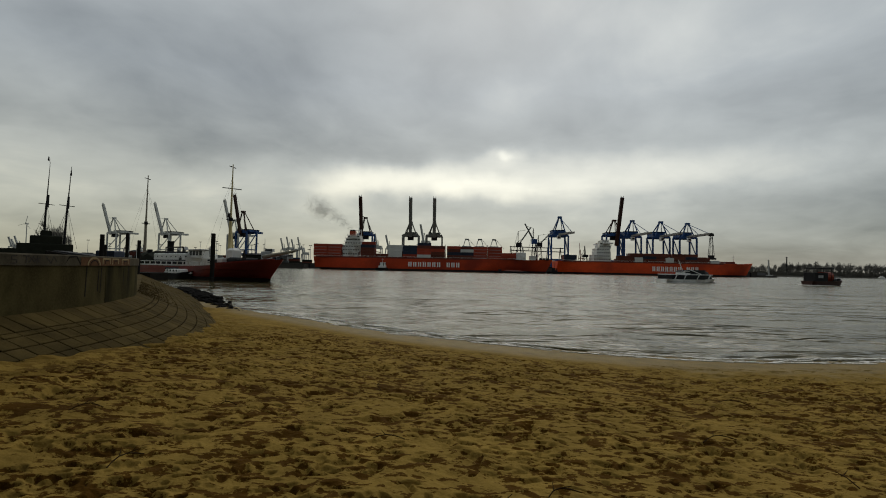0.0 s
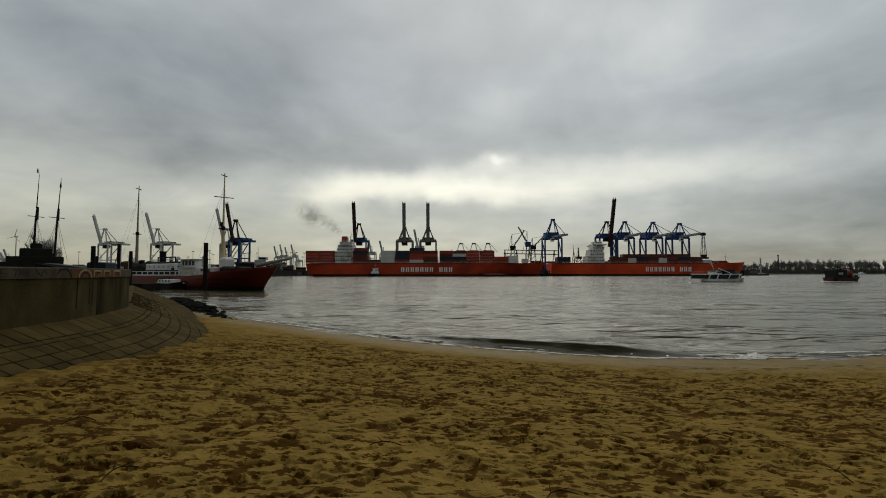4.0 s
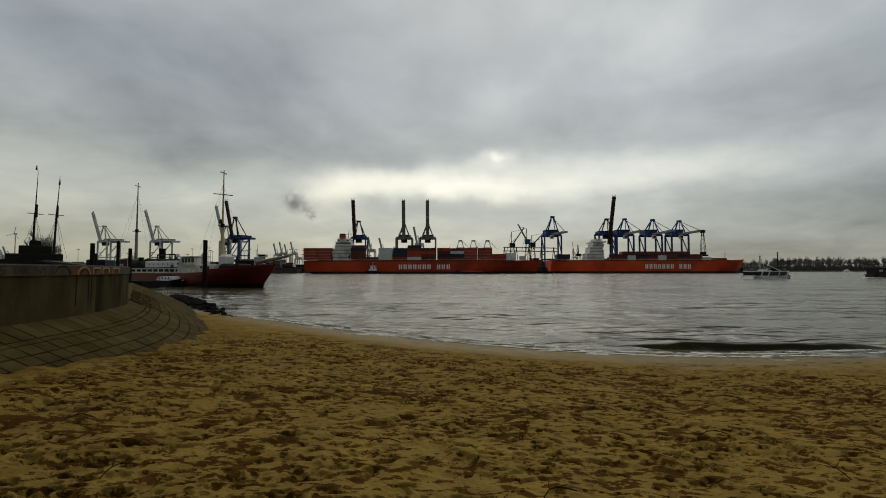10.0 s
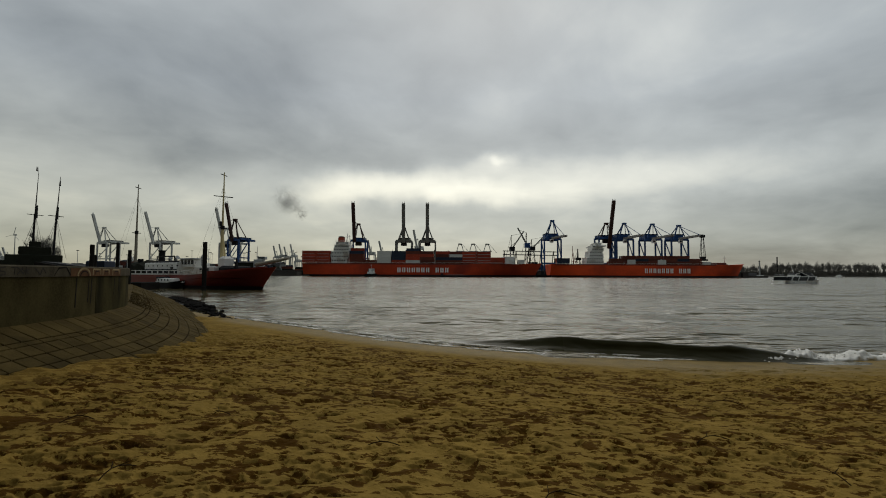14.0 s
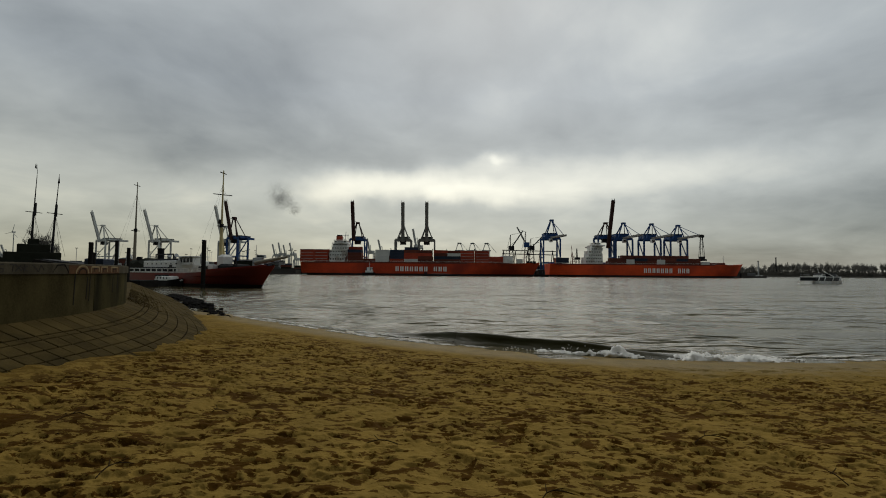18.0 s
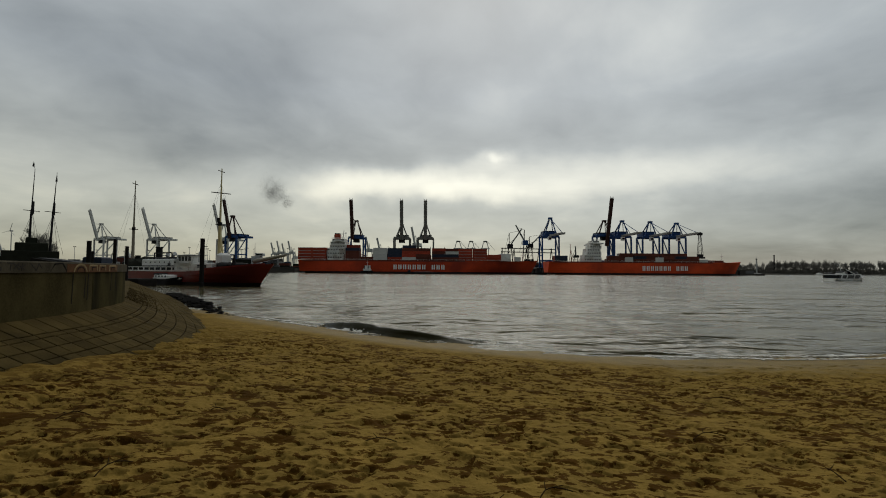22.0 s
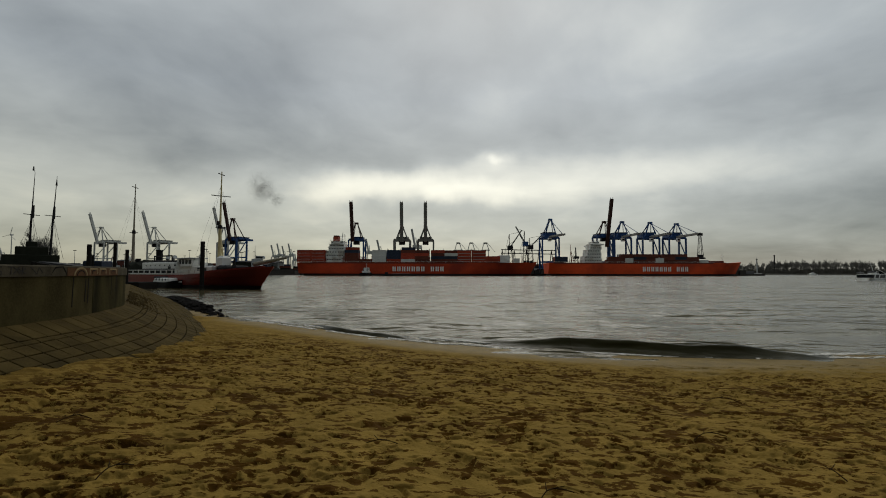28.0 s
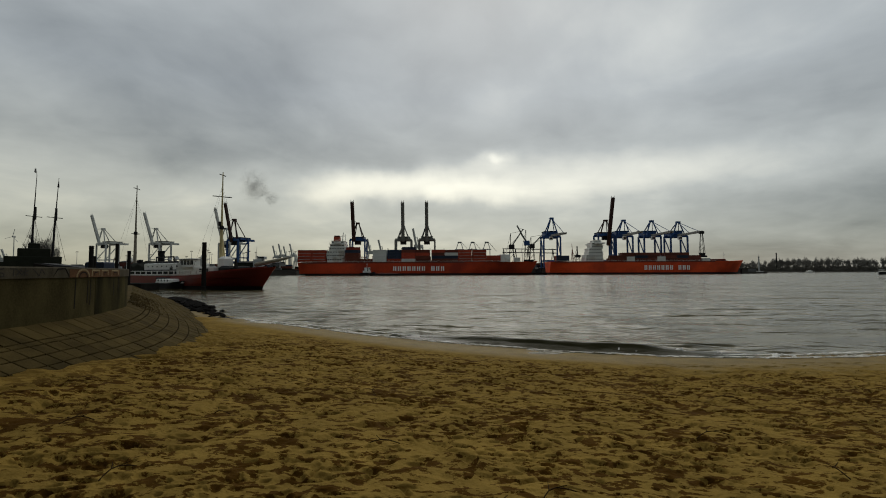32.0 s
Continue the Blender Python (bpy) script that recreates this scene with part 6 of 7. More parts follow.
# slewing cranes and pipe gantry between the ships
for brg, y, hi, jx, jz in ((905, 560, 34, 13, 47), (932, 570, 40, -12, 52), (941, 580, 36, 14, 44), (1022, 620, 22, -2, 30)):
    s = thing("jib_crane", pose(at(brg, y), y, 5.1), "dark slewing jib crane on a lattice tower", "crane", "jib cranes")
    t = Mesh()
    for sx, sy in ((-1, -1), (1, -1), (1, 1), (-1, 1)):
        t.beam((sx * 4, sy * 4, 0), (sx * 1.6, sy * 1.6, hi * 0.75), 0.5)
    for k in range(4):
        z = hi * 0.18 * k
        f = 4 - 0.8 * k * 0.75
        t.beam((-f, -f, z), (f * 0.85, -f, z + hi * 0.18), 0.4)
    part("tower", t, STEEL_DARK, s)
    part("cab", Mesh().slab(-3, 3, -3, 3, hi * 0.72, hi * 0.86, 0.4), CRANE_BLUE if brg == 932 else STEEL_DARK, s)
    part("jib", Mesh().beam((0, 0, hi * 0.8), (jx, -4, jz), 1.2).beam((-2, 0, hi * 0.86), (jx * 0.6, -3, jz * 0.8), 0.4), CRANE_GREY, s)
    part("mast", Mesh().beam((-1, 0, hi * 0.86), (-1, 0, jz * 0.9), 0.7).beam((-1, 0, jz * 0.9), (jx * 0.9, -4, jz * 0.95), 0.3).beam((-1, 0, jz * 0.9), (-7, 0, hi * 0.5), 0.3), STEEL_DARK, s)
pipe = thing("pipe_gantry", pose(0, 540, 5.1), "long dark pipe gantry on trestles behind the ships", "gantry")
for z in (23.5, 19.5):
    part("pipe", Mesh().beam((at(889, 540), 0, z), (at(984, 540), 0, z - 1), 0.9), STEEL_DARK, pipe)
for brg in (891, 912, 934, 956, 978):
    part("trestle", Mesh().beam((at(brg, 540) - 2.5, 0, 0), (at(brg, 540), 0, 23.5), 0.7).beam((at(brg, 540) + 2.5, 0, 0), (at(brg, 540), 0, 23.5), 0.7), STEEL_DARK, pipe)

# yard boxes, sheds, light poles
for brg0, brg1, y, z1, paint, lab in ((300, 352, 540, 11.5, SHED, "grey metal shed on the far quay"), (210, 234, 540, 17, BOX_BROWN, "brown shed on the far quay"),
                                    (440, 475, 520, 13, BOX_BLUE, "dark shed on the far quay"), (112, 150, 540, 12, QUAY, "low dark shed on the far quay"),
                                    (414, 448, 516, 15.5, GREEN_HUT, "dark green shed on the far quay"), (474, 494, 560, 16, SHED, "pale shed on the far quay")):
    s = thing("quay_shed", pose(0, 0, 5.1), lab, "shed", "quay sheds")
    x0, x1 = at(brg0, y), at(brg1, y)
    body = part("wall", Mesh().box(x0, x1, y, y + 20, 0, z1 - 7), paint, s)
    part("roof", Mesh().hexa([(x0 - 1, y - 1, z1 - 7), (x1 + 1, y - 1, z1 - 7), (x1 + 1, y + 21, z1 - 7), (x0 - 1, y + 21, z1 - 7),
                              (x0 - 1, y + 9, z1 - 5.2), (x1 + 1, y + 9, z1 - 5.2), (x1 + 1, y + 11, z1 - 5.2), (x0 - 1, y + 11, z1 - 5.2)]), STEEL_DARK, s)
    n = max(2, int((x1 - x0) / 7))
    for k in range(n):
        part("gate", Mesh().box(x0 + 1.5 + k * (x1 - x0) / n, x0 + 5 + k * (x1 - x0) / n, y - 0.15, y + 0.1, 0, 4.5), STEEL_DARK, body)
tower = thing("signal_station", pose(at(457, 500), 500, 4.2), "pale signal station house with a mast on the quay", "building")
part("wall", Mesh().slab(-5.5, 3.5, 0, 8, 0, 12.5, 0.2), GREY_PAINT, tower)
part("tower_room", Mesh().slab(-1.5, 6.0, 0.5, 7, 12.5, 15.5, 0.3), GREY_PAINT, tower)
part("window_band", Mesh().box(-1.2, 5.7, 0.4, 0.55, 13.4, 14.8), GLASS_DARK, tower)
part("mast", Mesh().tube((-3, 3, 12.5), (-3, 3, 26), 0.35, 0.15, 6), GREY_PAINT, tower)
for k in range(3):
    part("window", Mesh().box(-4.5 + k * 2.5, -3.2 + k * 2.5, -0.08, 0.1, 6, 8), GLASS_DARK, tower)

CONT = [Mesh().slab(-6.05, 6.05, -1.2, 1.2, 0, 2.59, 0.05).data("yard_container", k) for k in (BOX_BROWN, BOX_BROWN, BOX_BLUE, BOX_WHITE, SHED, GREEN_HUT)]
for i in range(110):
    brg = rng.choice((rng.uniform(120, 540), rng.uniform(120, 540), rng.uniform(885, 1060)))
    y = rng.uniform(525, 640)
    for k in range(rng.randint(1, 3)):
        ob = new("yard_container", rng.choice(CONT))
        ob.matrix_basis = pose(at(brg, y), y, 5.1 + 2.6 * k, 0, 0, rng.choice((0, 0, 90)))
        tagged(ob, "shipping container stacked in the yard across the river", "container", "containers in the yard")
for i in range(34):
    brg, y = rng.uniform(120, 545), rng.uniform(540, 900)
    lp = thing("light_mast", pose(at(brg, y), y, 5.1), "slim grey yard light mast", "light mast", "yard light masts")
    h = rng.uniform(18, 30) * y / 700
    part("pole", Mesh().tube((0, 0, 0), (0, 0, h), 0.4, 0.2, 6), GREY_PAINT, lp)
    part("lamp_head", Mesh().slab(-1.8, 1.8, -0.4, 0.4, h, h + 0.8, 0.1), STEEL_DARK, lp)

# far bank downstream
bank = thing("far_bank", pose(0, 0, 0), "low dark wooded river bank far downstream", "bank", kind="structure")
part("bank_slope", Mesh().hexa([(at(1322, 880), 880, -4), (1900, 880, -4), (1900, 1500, -4), (at(1322, 880) - 20, 1500, -4),
                                (at(1322, 885), 892, 3.0), (1900, 892, 3.0), (1900, 1500, 3.2), (at(1322, 885) - 20, 1500, 3.2)]), BRUSH, bank)
low = thing("low_jetty", pose(at(1330, 520), 520, 0), "low dark jetty with a pale shed at the quay's end", "jetty")
part("deck", Mesh().slab(-9, 14, -3, 6, -2, 2.2, 0.2), QUAY, low)
part("shed", Mesh().slab(-5, 4, 0, 5, 2.2, 5.0, 0.3), SHED, low)
moored = thing("flat_barge", pose(at(1341, 600), 600, 0), "low grey flat barge moored at the quay's end", "barge")
part("hull", hull(19, 5, -0.5, 1.6, 3, 4, 0.8, 2, 14), GREY_PAINT, moored)
part("cover", Mesh().slab(-7, 5, -2, 2, 1.6, 2.6, 0.3), SHIP_WHITE, moored)
for brg, hi, wide, paint, lab in ((1352, 27, 1.4, GREY_PAINT, "white and grey beacon mast"), (1393.5, 32, 1.35, STEEL_DARK, "dark brick chimney above the trees")):
    t = thing("tower", pose(at(brg, 870), 886 if brg < 1360 else 900, 0.5 if brg < 1360 else 2.9), lab, "tower")
    part("shaft", Mesh().tube((0, 0, 0), (0, 0, hi), wide, wide * 0.7, 10), paint, t)
    part("head", Mesh().tube((0, 0, hi), (0, 0, hi + 1.5), wide * 1.1, wide * 1.0, 10), STEEL_DARK, t)
    if brg < 1360:
        part("cross_bar", Mesh().beam((-2.2, 0, hi - 4), (2.2, 0, hi - 4), 0.6).tube((0, 0, hi), (0, 0, hi + 6), 0.3, 0.1, 6), SHIP_WHITE, t)

# wind turbine
wt = thing("wind_turbine", pose(at(23, 1500), 1500, 5.1), "white wind turbine on the horizon", "wind turbine")
part("tower", Mesh().tube((0, 0, 0), (0, 0, 112), 1.9, 1.1, 10), CRANE_PALE, wt)
hub = part("nacelle", Mesh().slab(-2, 2, -5, 4, 110, 115, 0.5), CRANE_PALE, wt)
for a in (15, 135, 255):
    part("blade", Mesh().beam((0, -5.5, 112.5), (24 * math.sin(radians(a)), -5.5, 112.5 + 24 * math.cos(radians(a))), 1.5, 0.6), CRANE_PALE, hub)


# ---- bare trees ----
def bare_tree(seed, high, spread_k, twigs, thin):
    """A winter tree: tapered trunk, forking limbs and a crown of fine twigs."""
    r = random.Random(seed)
    wood, fine_w = Mesh(), Mesh()

    def grow(p, d, length, rad, level):
        q = p + d * length
        (wood if level < 2 else fine_w).tube(p, q, max(rad, high * 0.0042 * thin), max(rad * 0.62, high * 0.0030 * thin), 6 if level < 2 else 3)
        if level == 4:
            return
        for k in range((4, 4, 4, twigs)[level]):
            t = 1.0 if k == 0 else r.uniform(0.45, 0.98)
            side = Vector((r.uniform(-1, 1), r.uniform(-1, 1), r.uniform(0.0, 0.9))).normalized()
            nd = (d * (1.0 if k == 0 else 0.75) + side * spread_k * (0.35 if k == 0 else 0.9)).normalized()
            grow(p + d * length * t, nd, length * r.uniform(0.55, 0.78), rad * 0.55, level + 1)

    grow(Vector((0, 0, -0.3)), Vector((r.uniform(-0.05, 0.05), 0, 1)).normalized(), high * 0.36, high * 0.019, 0)
    return wood, fine_w


def tree_thing(seed, high, m, spread_k=0.7, twigs=4, label="bare leafless tree on the far bank", group="trees on the far bank", thin=1.0):
    wood, fine_w = bare_tree(seed, high, spread_k, twigs, thin)
    t = thing("bare_tree", m, label, "tree", group)
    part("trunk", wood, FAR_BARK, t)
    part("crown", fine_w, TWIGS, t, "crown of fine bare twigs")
    return t


KINDS = [tree_thing(40 + k, 21.5, pose(at(1330 + 12 * k, 905), 905, 2.9), 0.32 + 0.035 * k) for k in range(6)]
x = at(1312, 905)
i = 0
while x < 1120:
    x += rng.uniform(1.0, 2.3)
    y = rng.uniform(896, 980)
    i += 1
    brg = x / y * 855 + 784
    k = rng.uniform(0.62, 0.9) if brg < 1365 else rng.uniform(0.85, 1.25)
    copy_thing(KINDS[i % 6], pose(x, y, 2.9, 0, 0, rng.uniform(0, 360)) @ Matrix.Diagonal((k, k, k, 1)))
brush = Mesh()
for i in range(2200):
    x, y = rng.uniform(at(1315, 890), 1150), rng.uniform(888, 925)
    h = rng.uniform(5, 12.5)
    for j in range(3):
        a = rng.uniform(0, 6.28)
        brush.tube((x, y, 2.0), (x + 2.2 * math.cos(a), y + 1.6 * math.sin(a), 2.5 + h * rng.uniform(0.6, 1)), 0.75, 0.2, 3)
solid("undergrowth", brush, BRUSH, "dense dark winter undergrowth on the far bank", "undergrowth", kind="stuff")
for seed, brg, high in ((77, 60, 12.5), (79, 72, 14.5), (78, 82, 14.5), (81, 92, 12.5), (82, 50, 10.5), (83, 66, 13.0), (84, 88, 13.0)):
    tree_thing(seed, high, pose(at(brg, 136), 136, 0.0), 0.46, 9, "bare fine-twigged tree behind the dark vessel", "trees in the harbour", 0.11)
islet = solid("harbour_bank", Mesh().slab(-150, -80, 128, 150, -3, 1.4, 0.4), QUAY, "low dark bank behind the dark vessel", "bank", kind="structure")

# ---- mooring piles and pontoon in the museum harbour ----
def pile(brg, d, top, rad, label="tarred black mooring pile standing in the water"):
    p = thing("mooring_pile", pose(at(brg, d), d, 0), label, "pile", "mooring piles")
    part("post", Mesh().tube((0, 0, -3), (0, 0, top), rad, rad * 0.92, 12), TIMBER, p)
    part("cap", Mesh().tube((0, 0, top), (0, 0, top + 0.12), rad * 1.1, rad * 0.8, 12), STEEL_DARK, p)
    part("band", Mesh().tube((0, 0, 0.6), (0, 0, 0.75), rad * 1.08, n=12), STEEL_DARK, p)
    return p


pile(361, 76, 7.5, 0.35)
pile(228, 72, 6.0, 0.26)
pile(206.5, 72, 7.1, 0.24)
pile(161, 74, 6.9, 0.34)
pile(166, 76, 5.4, 0.34)
pontoon = thing("pontoon", pose(at(165, 78), 78, 0), "dark landing pontoon with a low hut behind the wall", "pontoon")
part("deck", Mesh().slab(-9, 9, -2, 3, -0.5, 1.2, 0.1), TIMBER, pontoon)
part("hut", Mesh().slab(-0.6, 2.4, -1, 1.5, 1.2, 4.6, 0.15), BOX_BLUE, pontoon)
part("collar", Mesh().slab(2.7, 4.5, -1.2, 0.8, 1.2, 3.6, 0.3), TIMBER, pontoon)
part("ramp", Mesh().beam((-9.5, 0, 4.0), (0.5, 0, 2.4), 0.5, 0.9), TIMBER, pontoon)
roof = thing("low_roof", pose(at(128, 90), 90, 0), "long low dark roof of a harbour hut", "hut")
part("wall", Mesh().box(-4, 3.5, -1.5, 2, 0, 3.8), GREEN_HUT, roof)
part("roof", Mesh().hexa([(-4.6, -2, 3.8), (4.2, -2, 3.4), (4.2, 2.5, 3.4), (-4.6, 2.5, 3.8), (-4.6, -1.5, 4.7), (4.2, -1.5, 3.7), (4.2, 2, 3.7), (-4.6, 2, 4.7)]), STEEL_DARK, roof)

# ---- drift on the beach ----
rng = random.Random(31)


def twig(x, y, long, turn, bend):
    m = Mesh()
    pts = [Vector((long * (k / 5 - 0.5), bend * math.sin(math.pi * k / 5), 0.012 + 0.05 * math.sin(math.pi * k / 5))) for k in range(6)]
    for p, q in zip(pts, pts[1:]):
        m.tube(p, q, 0.006, 0.005, 6)
    for k in (2, 3):
        m.tube(pts[k], pts[k] + Vector((0.06, 0.07 * (-1) ** k, 0.03)), 0.005, 0.003, 5)
    return solid("twig", m, DRIFT, "thin dark driftwood twig lying on the sand", "twig", pose(x, y, 0, 0, 0, turn), "driftwood")


def ground_at(x, y):
    j = int(np.searchsorted(ys, y))
    i = int(np.searchsorted(xs, x / float(fan(ys[j]))))
    return float(gz[j, i])


SPOTS = [(0.95, 4.05, 0.42, 35, 0.08), (0.45, 3.75, 0.3, -10, 0.05), (-2.9, 4.4, 0.35, 70, 0.04), (3.4, 6.2, 0.5, 15, 0.06), (-1.2, 8.6, 0.4, 100, 0.05), (5.2, 9.0, 0.55, -25, 0.1)]
SPOTS += [(rng.uniform(-6, 9), rng.uniform(3.6, 13), rng.uniform(0.15, 0.4), rng.uniform(0, 180), rng.uniform(0.02, 0.08)) for _ in range(7)]
for x, y, long, turn, bend in SPOTS:
    twig(x, y, long, turn, bend).location.z = ground_at(x, y) + 0.004

clods = Mesh()
for k in range(240):
    x, y = rng.uniform(-8, 13), rng.uniform(2.6, 15)
    if float(shore(x)) - y < 2.6:
        continue
    s, z = rng.uniform(0.004, 0.013), ground_at(x, y)
    ring = [(x + s * 1.4 * math.cos(a) * rng.uniform(0.7, 1.2), y + s * math.sin(a) * rng.uniform(0.7, 1.2)) for a in (0, 1.26, 2.51, 3.77, 5.03)]
    clods.loft([[(a, b, z - 0.01) for a, b in ring], [(x + (a - x) * 0.6, y + (b - y) * 0.6, z + s * 0.9) for a, b in ring]])
solid("drift_litter", clods, DRIFT, "small dark bits of reed and bark scattered on the sand", "litter", kind="stuff")
# ---- surf ----
def breaker(seed, high):
    """A steep-faced wave about ten metres long, its face towards the beach."""
    r = np.random.RandomState(seed)
    ph = r.uniform(0, 6, 4)
    rings = []
    for x in np.arange(-6.0, 7.51, 0.15):
        env = min(1, max(0, (x + 6) / 5.0)) ** 1.3 * min(1, max(0, (7.5 - x) / 3.0))
        h = high * env * (0.92 + 0.07 * math.sin(x * 0.8 + ph[0]) + 0.04 * math.sin(x * 2.1 + ph[1]) + 0.02 * math.sin(x * 5 + ph[2]))
        wob = 0.10 * math.sin(x * 1.3 + ph[3]) - 0.021 * x * x
        prof = ((-1.9, -0.30), (-1.3, -0.02), (-0.75, 0.38), (-0.30, 0.84), (-0.05, 1.0), (0.07, 0.93), (0.14, 0.66), (0.24, 0.36), (0.45, 0.10), (0.75, -0.06), (1.0, -0.3))
        rings.append([(x, -(a + wob), h * b if b > 0 else b) for a, b in prof])
    return Mesh().loft(rings, caps=False, closed=False)


def foam_roll(seed, length):
    """Tumbling white water: a torn, billowing roll with drops thrown up along its top."""
    r = random.Random(seed)
    o = Vector((seed * 3.1, seed * 1.7, 0.0))
    m, rings = Mesh(), []
    n = int(length / 0.05)
    for i in range(n + 1):
        x = length * (i / n - 0.5)
        env = max(0.02, 1 - abs(2 * x / length) ** 3) * (0.62 + 0.75 * max(-0.5, noise.noise(Vector((x * 0.9, 0, 0)) + o)))
        ring = []
        for j in range(17):
            a = math.pi * j / 16
            p = Vector((x, 0.45 * math.cos(a), 0.36 * math.sin(a)))
            k = 0.72 + 0.55 * noise.noise(p * 3.2 + o) + 0.34 * noise.noise(p * 7.5 + o) + 0.22 * noise.noise(p * 17.0 + o)
            ring.append((x + 0.05 * noise.noise(p * 9 - o), -0.50 * math.cos(a) * (0.5 + 0.5 * k), max(-0.05, 0.40 * env * k * math.sin(a)) - 0.05))
        rings.append(ring)
    m.loft(rings, caps=False, closed=False)
    bm = bmesh.new()
    bmesh.ops.create_icosphere(bm, subdivisions=1, radius=1)
    base = [v.co.copy() for v in bm.verts]
    faces = [[v.index for v in f.verts] for f in bm.faces]
    bm.free()
    for i in range(int(length * 28)):
        x = r.uniform(-length / 2, length / 2)
        env = max(0.05, 1 - abs(2 * x / length) ** 2)
        s = r.uniform(0.010, 0.034)
        c = Vector((x, r.gauss(-0.05, 0.20), r.uniform(0.0, 0.30) * env * (0.7 + 0.3 * math.sin(x * 2.3 + seed))))
        m.add([c + Vector((v.x * s * r.uniform(0.8, 1.8), v.y * s * r.uniform(0.8, 1.5), v.z * s * r.uniform(0.6, 1.1))) for v in base], faces)
    return m


def lace(seed, length):
    """A thin torn line of foam that a wave leaves at the water's edge."""
    r = random.Random(seed)
    m = Mesh()
    for k in range(int(length * 20)):
        x = r.uniform(-length / 2, length / 2)
        w, d = r.uniform(0.06, 0.26), r.uniform(0.012, 0.045)
        y = r.gauss(0, 0.07)
        z = r.uniform(0.0, 0.012)
        n = 7
        ring = [(x + w * math.cos(2 * math.pi * i / n) * r.uniform(0.6, 1.1), y + d * math.sin(2 * math.pi * i / n) * r.uniform(0.6, 1.2)) for i in range(n)]
        m.loft([[(a, b, z - 0.03) for a, b in ring], [(a, b, z) for a, b in ring]])
    return m


ARRIVE = (0.9, 3.5, 7.3, 10.95, 14.0, 17.4, 20.5, 23.9, 26.2, 28.05, 31.6)
BREAKERS, ROLLS = [], []
for k, when in enumerate(ARRIVE):
    strong = (0.14, 0.32, 0.34, 0.44, 0.52, 0.46, 0.50, 0.24, 0.34, 0.44, 0.31)[k]
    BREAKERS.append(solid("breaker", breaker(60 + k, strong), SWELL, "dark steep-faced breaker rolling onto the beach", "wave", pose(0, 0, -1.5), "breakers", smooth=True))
    ROLLS.append([solid("surf_foam", foam_roll(200 + 3 * k + j, (5.6, 5.0)[j]), FOAM, "tumbling white foam of a breaking wave", "foam", pose(6, 17, -1.5), "surf foam", "stuff", smooth=True) for j in range(2 if k else 0)])
EDGE = []
for k in range(17):
    x = -10.5 + (k % 9) * 3.2 + (1.4 if k > 8 else 0)
    EDGE.append((x, 0.0 if k < 9 else 0.75, solid("foam_line", lace(300 + k, 3.3), FOAM, "thin broken line of foam at the water's edge", "foam", pose(x, 18, 0), "foam lines", "stuff")))


# ---- smoke over the funnel ----
def puff(seed):
    """A billow of smoke: its lumpy, domed near side, thinning out to nothing at the rim."""
    r = np.random.RandomState(seed)
    o = Vector(r.uniform(-50, 50, 3))
    rings = []
    for i in range(13):
        a = 0.02 + 0.72 * i / 12
        ring = []
        for j in range(28):
            t = 2 * math.pi * j / 28
            p = Vector((a * math.cos(t), 0, a * math.sin(t)))
            ring.append((p.x, -math.sqrt(max(0, 1 - a * a)) * (0.8 + 0.5 * noise.noise(p * 2.5 + o)), p.z))
        rings.append(ring)
    me = Mesh().loft(rings, caps=False).data("smoke_puff", SMOKE, True)
    return me


PUFFS = []
rng = random.Random(8)
for i in range(7):
    a = i / 6
    ob = new("smoke_puff", puff(400 + i))
    size = 5.5 + 15.0 * a
    ob.scale = (size * 1.1, size * 0.5, size)
    tagged(ob, "thin dark exhaust smoke drifting from the funnel", "smoke", "smoke puffs")
    PUFFS.append((ob, a, rng.uniform(-1, 1), rng.uniform(-1, 1), rng.uniform(-10, 10)))


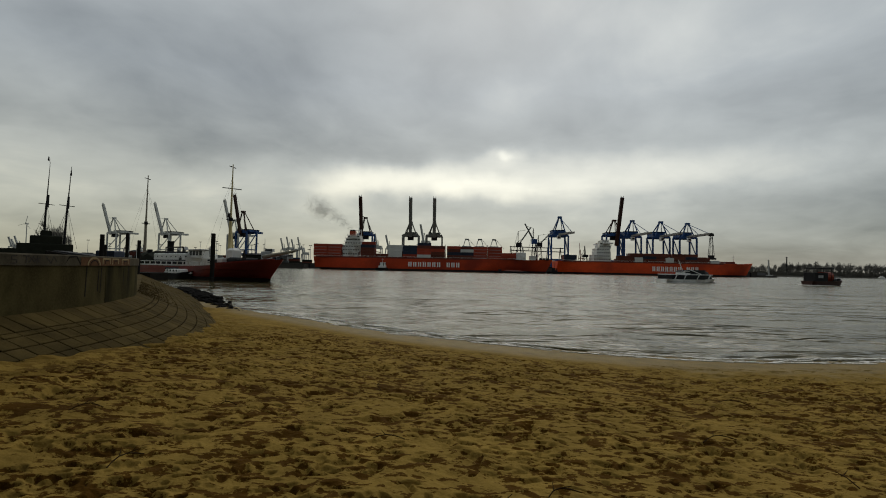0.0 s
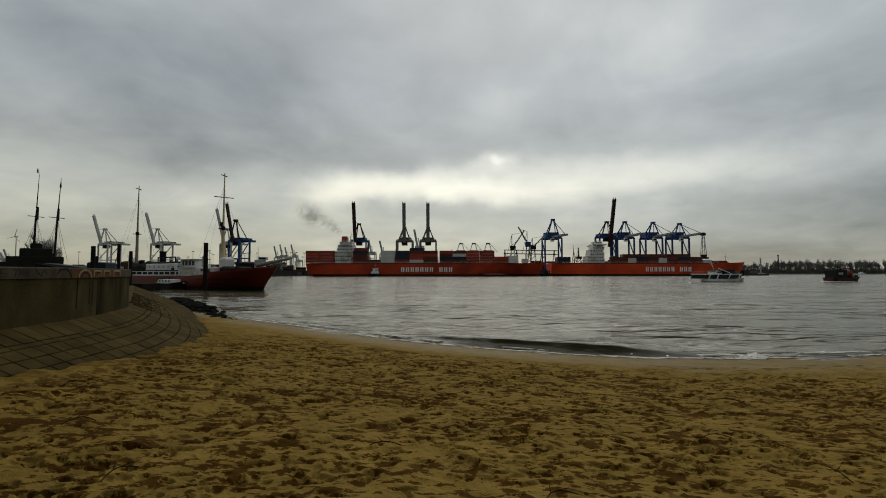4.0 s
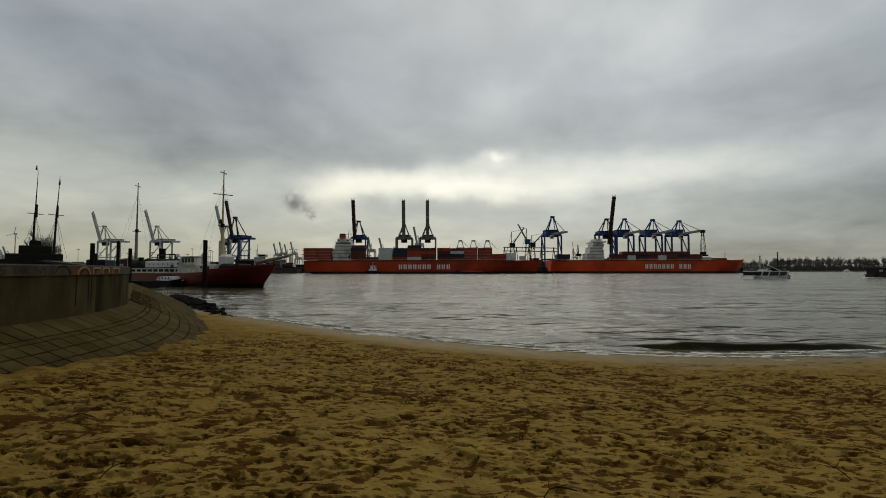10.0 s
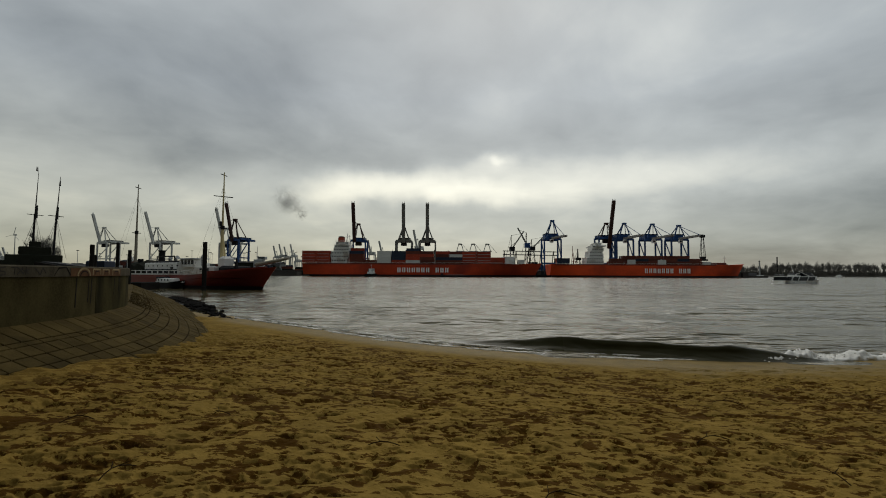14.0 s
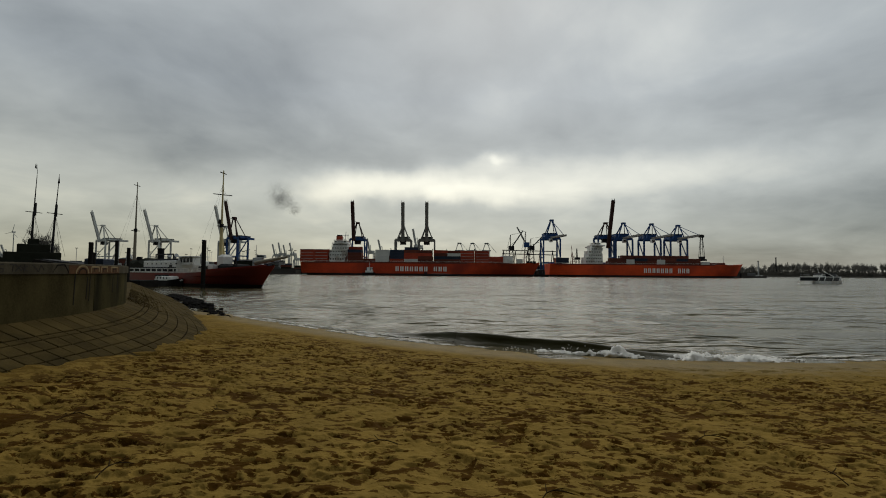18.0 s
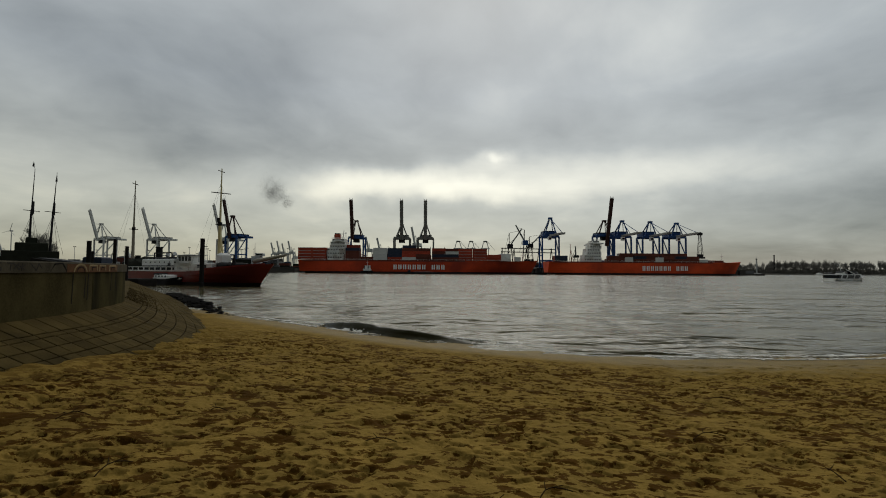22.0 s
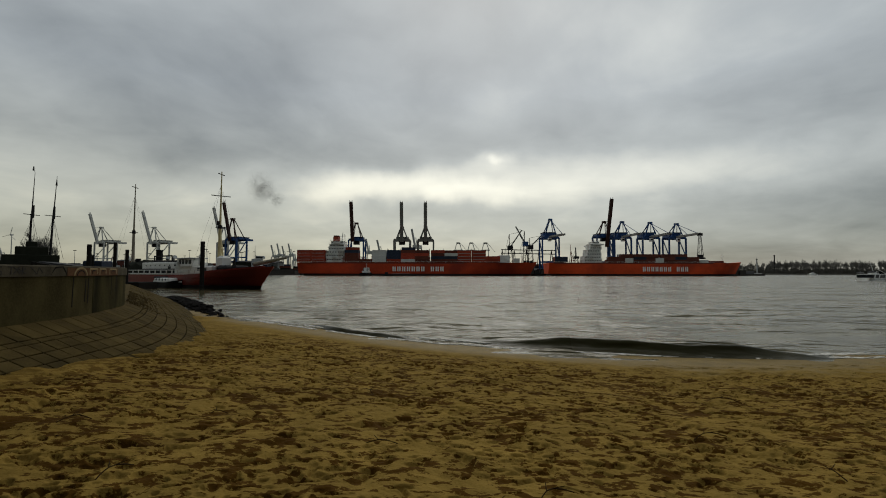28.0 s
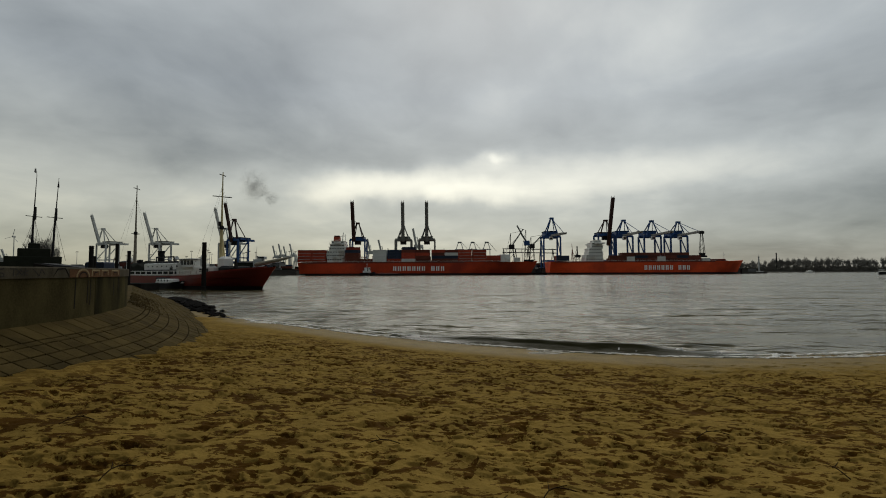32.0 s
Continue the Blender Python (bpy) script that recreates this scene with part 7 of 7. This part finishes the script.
# ---- what moves ----
def motions():
    # the loaded ship and its tugs drift astern
    drift = [(0, 5.0), (3, 3.9), (6, 3.0), (12, 1.5), (19, 0.0), (25, -1.0), (32, -2.3)]
    for ob in (ship_a, tug_side, tug_bow):
        m = ob.matrix_basis.copy()
        walk(ob, [(t, Matrix.Translation((d, 0, 0)) @ m) for t, d in drift])
    walk(lighter, [(t, pose(u / 855 * 402, 402, 0, 0, 0, 180)) for t, u in ((0, 111), (6, 74), (13, 27), (19, -14), (25, -55), (32, -100))])
    # ferry
    rows = []
    for t in (0, 4, 8, 12, 16, 20, 24, 28, 32):
        x, y = 70.0 + 3.668 * t - 0.00485 * t * t, 143.0 + 1.493 * t + 0.00387 * t * t
        rows.append((t, pose(x, y, 0.04 * math.sin(t), 0, 0, math.degrees(math.atan2(1.493 + 0.0077 * t, 3.668 - 0.0097 * t)))))
    walk(ferry, rows)
    # work boat heading out of view
    rows = []
    for t in (0, 3, 6, 9, 12, 16, 24, 32):
        y = 143 + 3.6 * t
        u = 653 + 12.6 * t - 0.06 * t * t
        rows.append((t, pose(u / 855 * y, y, 0.05 * math.sin(t * 1.3), 0, 0, 14)))
    walk(work, rows)
    walk(launch, [(t, pose(u / 855 * 760, 760, 0, 0, 0, 180)) for t, u in ((0, 752), (9, 713), (19, 680), (23, 665), (28, 655), (32, 646))])
    # ripples slide towards the beach
    walk(water, [(0, pose(0, 0, 0)), (16, pose(-2.6, -4.0, 0.012)), (32, pose(-5.2, -8.0, 0))])
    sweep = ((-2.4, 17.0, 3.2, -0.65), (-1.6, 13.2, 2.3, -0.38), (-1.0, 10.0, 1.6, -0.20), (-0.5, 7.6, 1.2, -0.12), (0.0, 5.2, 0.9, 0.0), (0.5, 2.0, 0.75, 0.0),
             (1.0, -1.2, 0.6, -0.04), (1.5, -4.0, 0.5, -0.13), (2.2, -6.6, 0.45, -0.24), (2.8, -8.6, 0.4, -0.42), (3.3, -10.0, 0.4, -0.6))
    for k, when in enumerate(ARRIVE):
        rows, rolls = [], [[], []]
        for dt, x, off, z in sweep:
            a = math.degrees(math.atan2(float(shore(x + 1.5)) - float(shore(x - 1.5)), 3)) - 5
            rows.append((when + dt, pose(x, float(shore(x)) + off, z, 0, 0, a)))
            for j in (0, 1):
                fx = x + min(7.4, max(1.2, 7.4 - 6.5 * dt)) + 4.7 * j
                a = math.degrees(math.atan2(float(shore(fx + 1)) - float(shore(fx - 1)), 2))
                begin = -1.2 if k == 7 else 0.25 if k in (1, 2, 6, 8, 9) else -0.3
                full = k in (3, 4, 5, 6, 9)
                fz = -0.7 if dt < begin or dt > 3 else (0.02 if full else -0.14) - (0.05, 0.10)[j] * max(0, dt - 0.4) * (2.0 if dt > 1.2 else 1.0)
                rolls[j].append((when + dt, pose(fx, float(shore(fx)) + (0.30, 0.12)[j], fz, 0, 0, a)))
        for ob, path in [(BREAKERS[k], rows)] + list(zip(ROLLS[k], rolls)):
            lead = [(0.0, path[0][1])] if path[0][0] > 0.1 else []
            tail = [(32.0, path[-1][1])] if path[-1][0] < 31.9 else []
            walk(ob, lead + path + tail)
    for x, out, ob in EDGE:
        a = math.degrees(math.atan2(float(shore(x + 1)) - float(shore(x - 1)), 2))
        lag = -0.13 * (x + 10)
        rows = []
        for i in range(33):
            ph = math.sin(2 * math.pi * (i - lag) / 3.25)
            off = -0.10 + 0.35 * ph + out * (1.0 + 0.35 * math.sin(1.7 * x))
            rows.append((float(i), pose(x, float(shore(x)) + off, max(0.022 + 0.02 * (out > 0), float(beach(x, float(shore(x)) + off - 0.1)) + 0.02), 0, 0, a)))
        walk(ob, rows)
    # smoke drifts off and thins out
    drift_u = ((0, -177, -236), (3, -180, -238), (9, -222, -262), (18, -260, -288), (23, -276, -302), (32, -304, -334))
    drift_v = ((0, 67, 104), (3, 69, 104), (9, 88, 120), (18, 102, 132), (23, 114, 142), (32, 124, 154))
    for ob, a, gu, gv, turn in PUFFS:
        rows = []
        for (t, u0, u1), (_, v0, v1) in zip(drift_u, drift_v):
            wide = 0.5 + 2.0 * a + t * 0.30
            u, v = u0 + (u1 - u0) * a + gu * wide, v0 + (v1 - v0) * a ** 0.8 + gv * wide * 0.75
            rows.append((t, pose(u / 855 * 431, 431, 2.8 + v / 855 * 431, 0, 0, turn + 0.5 * t)))
        walk(ob, rows)


motions()
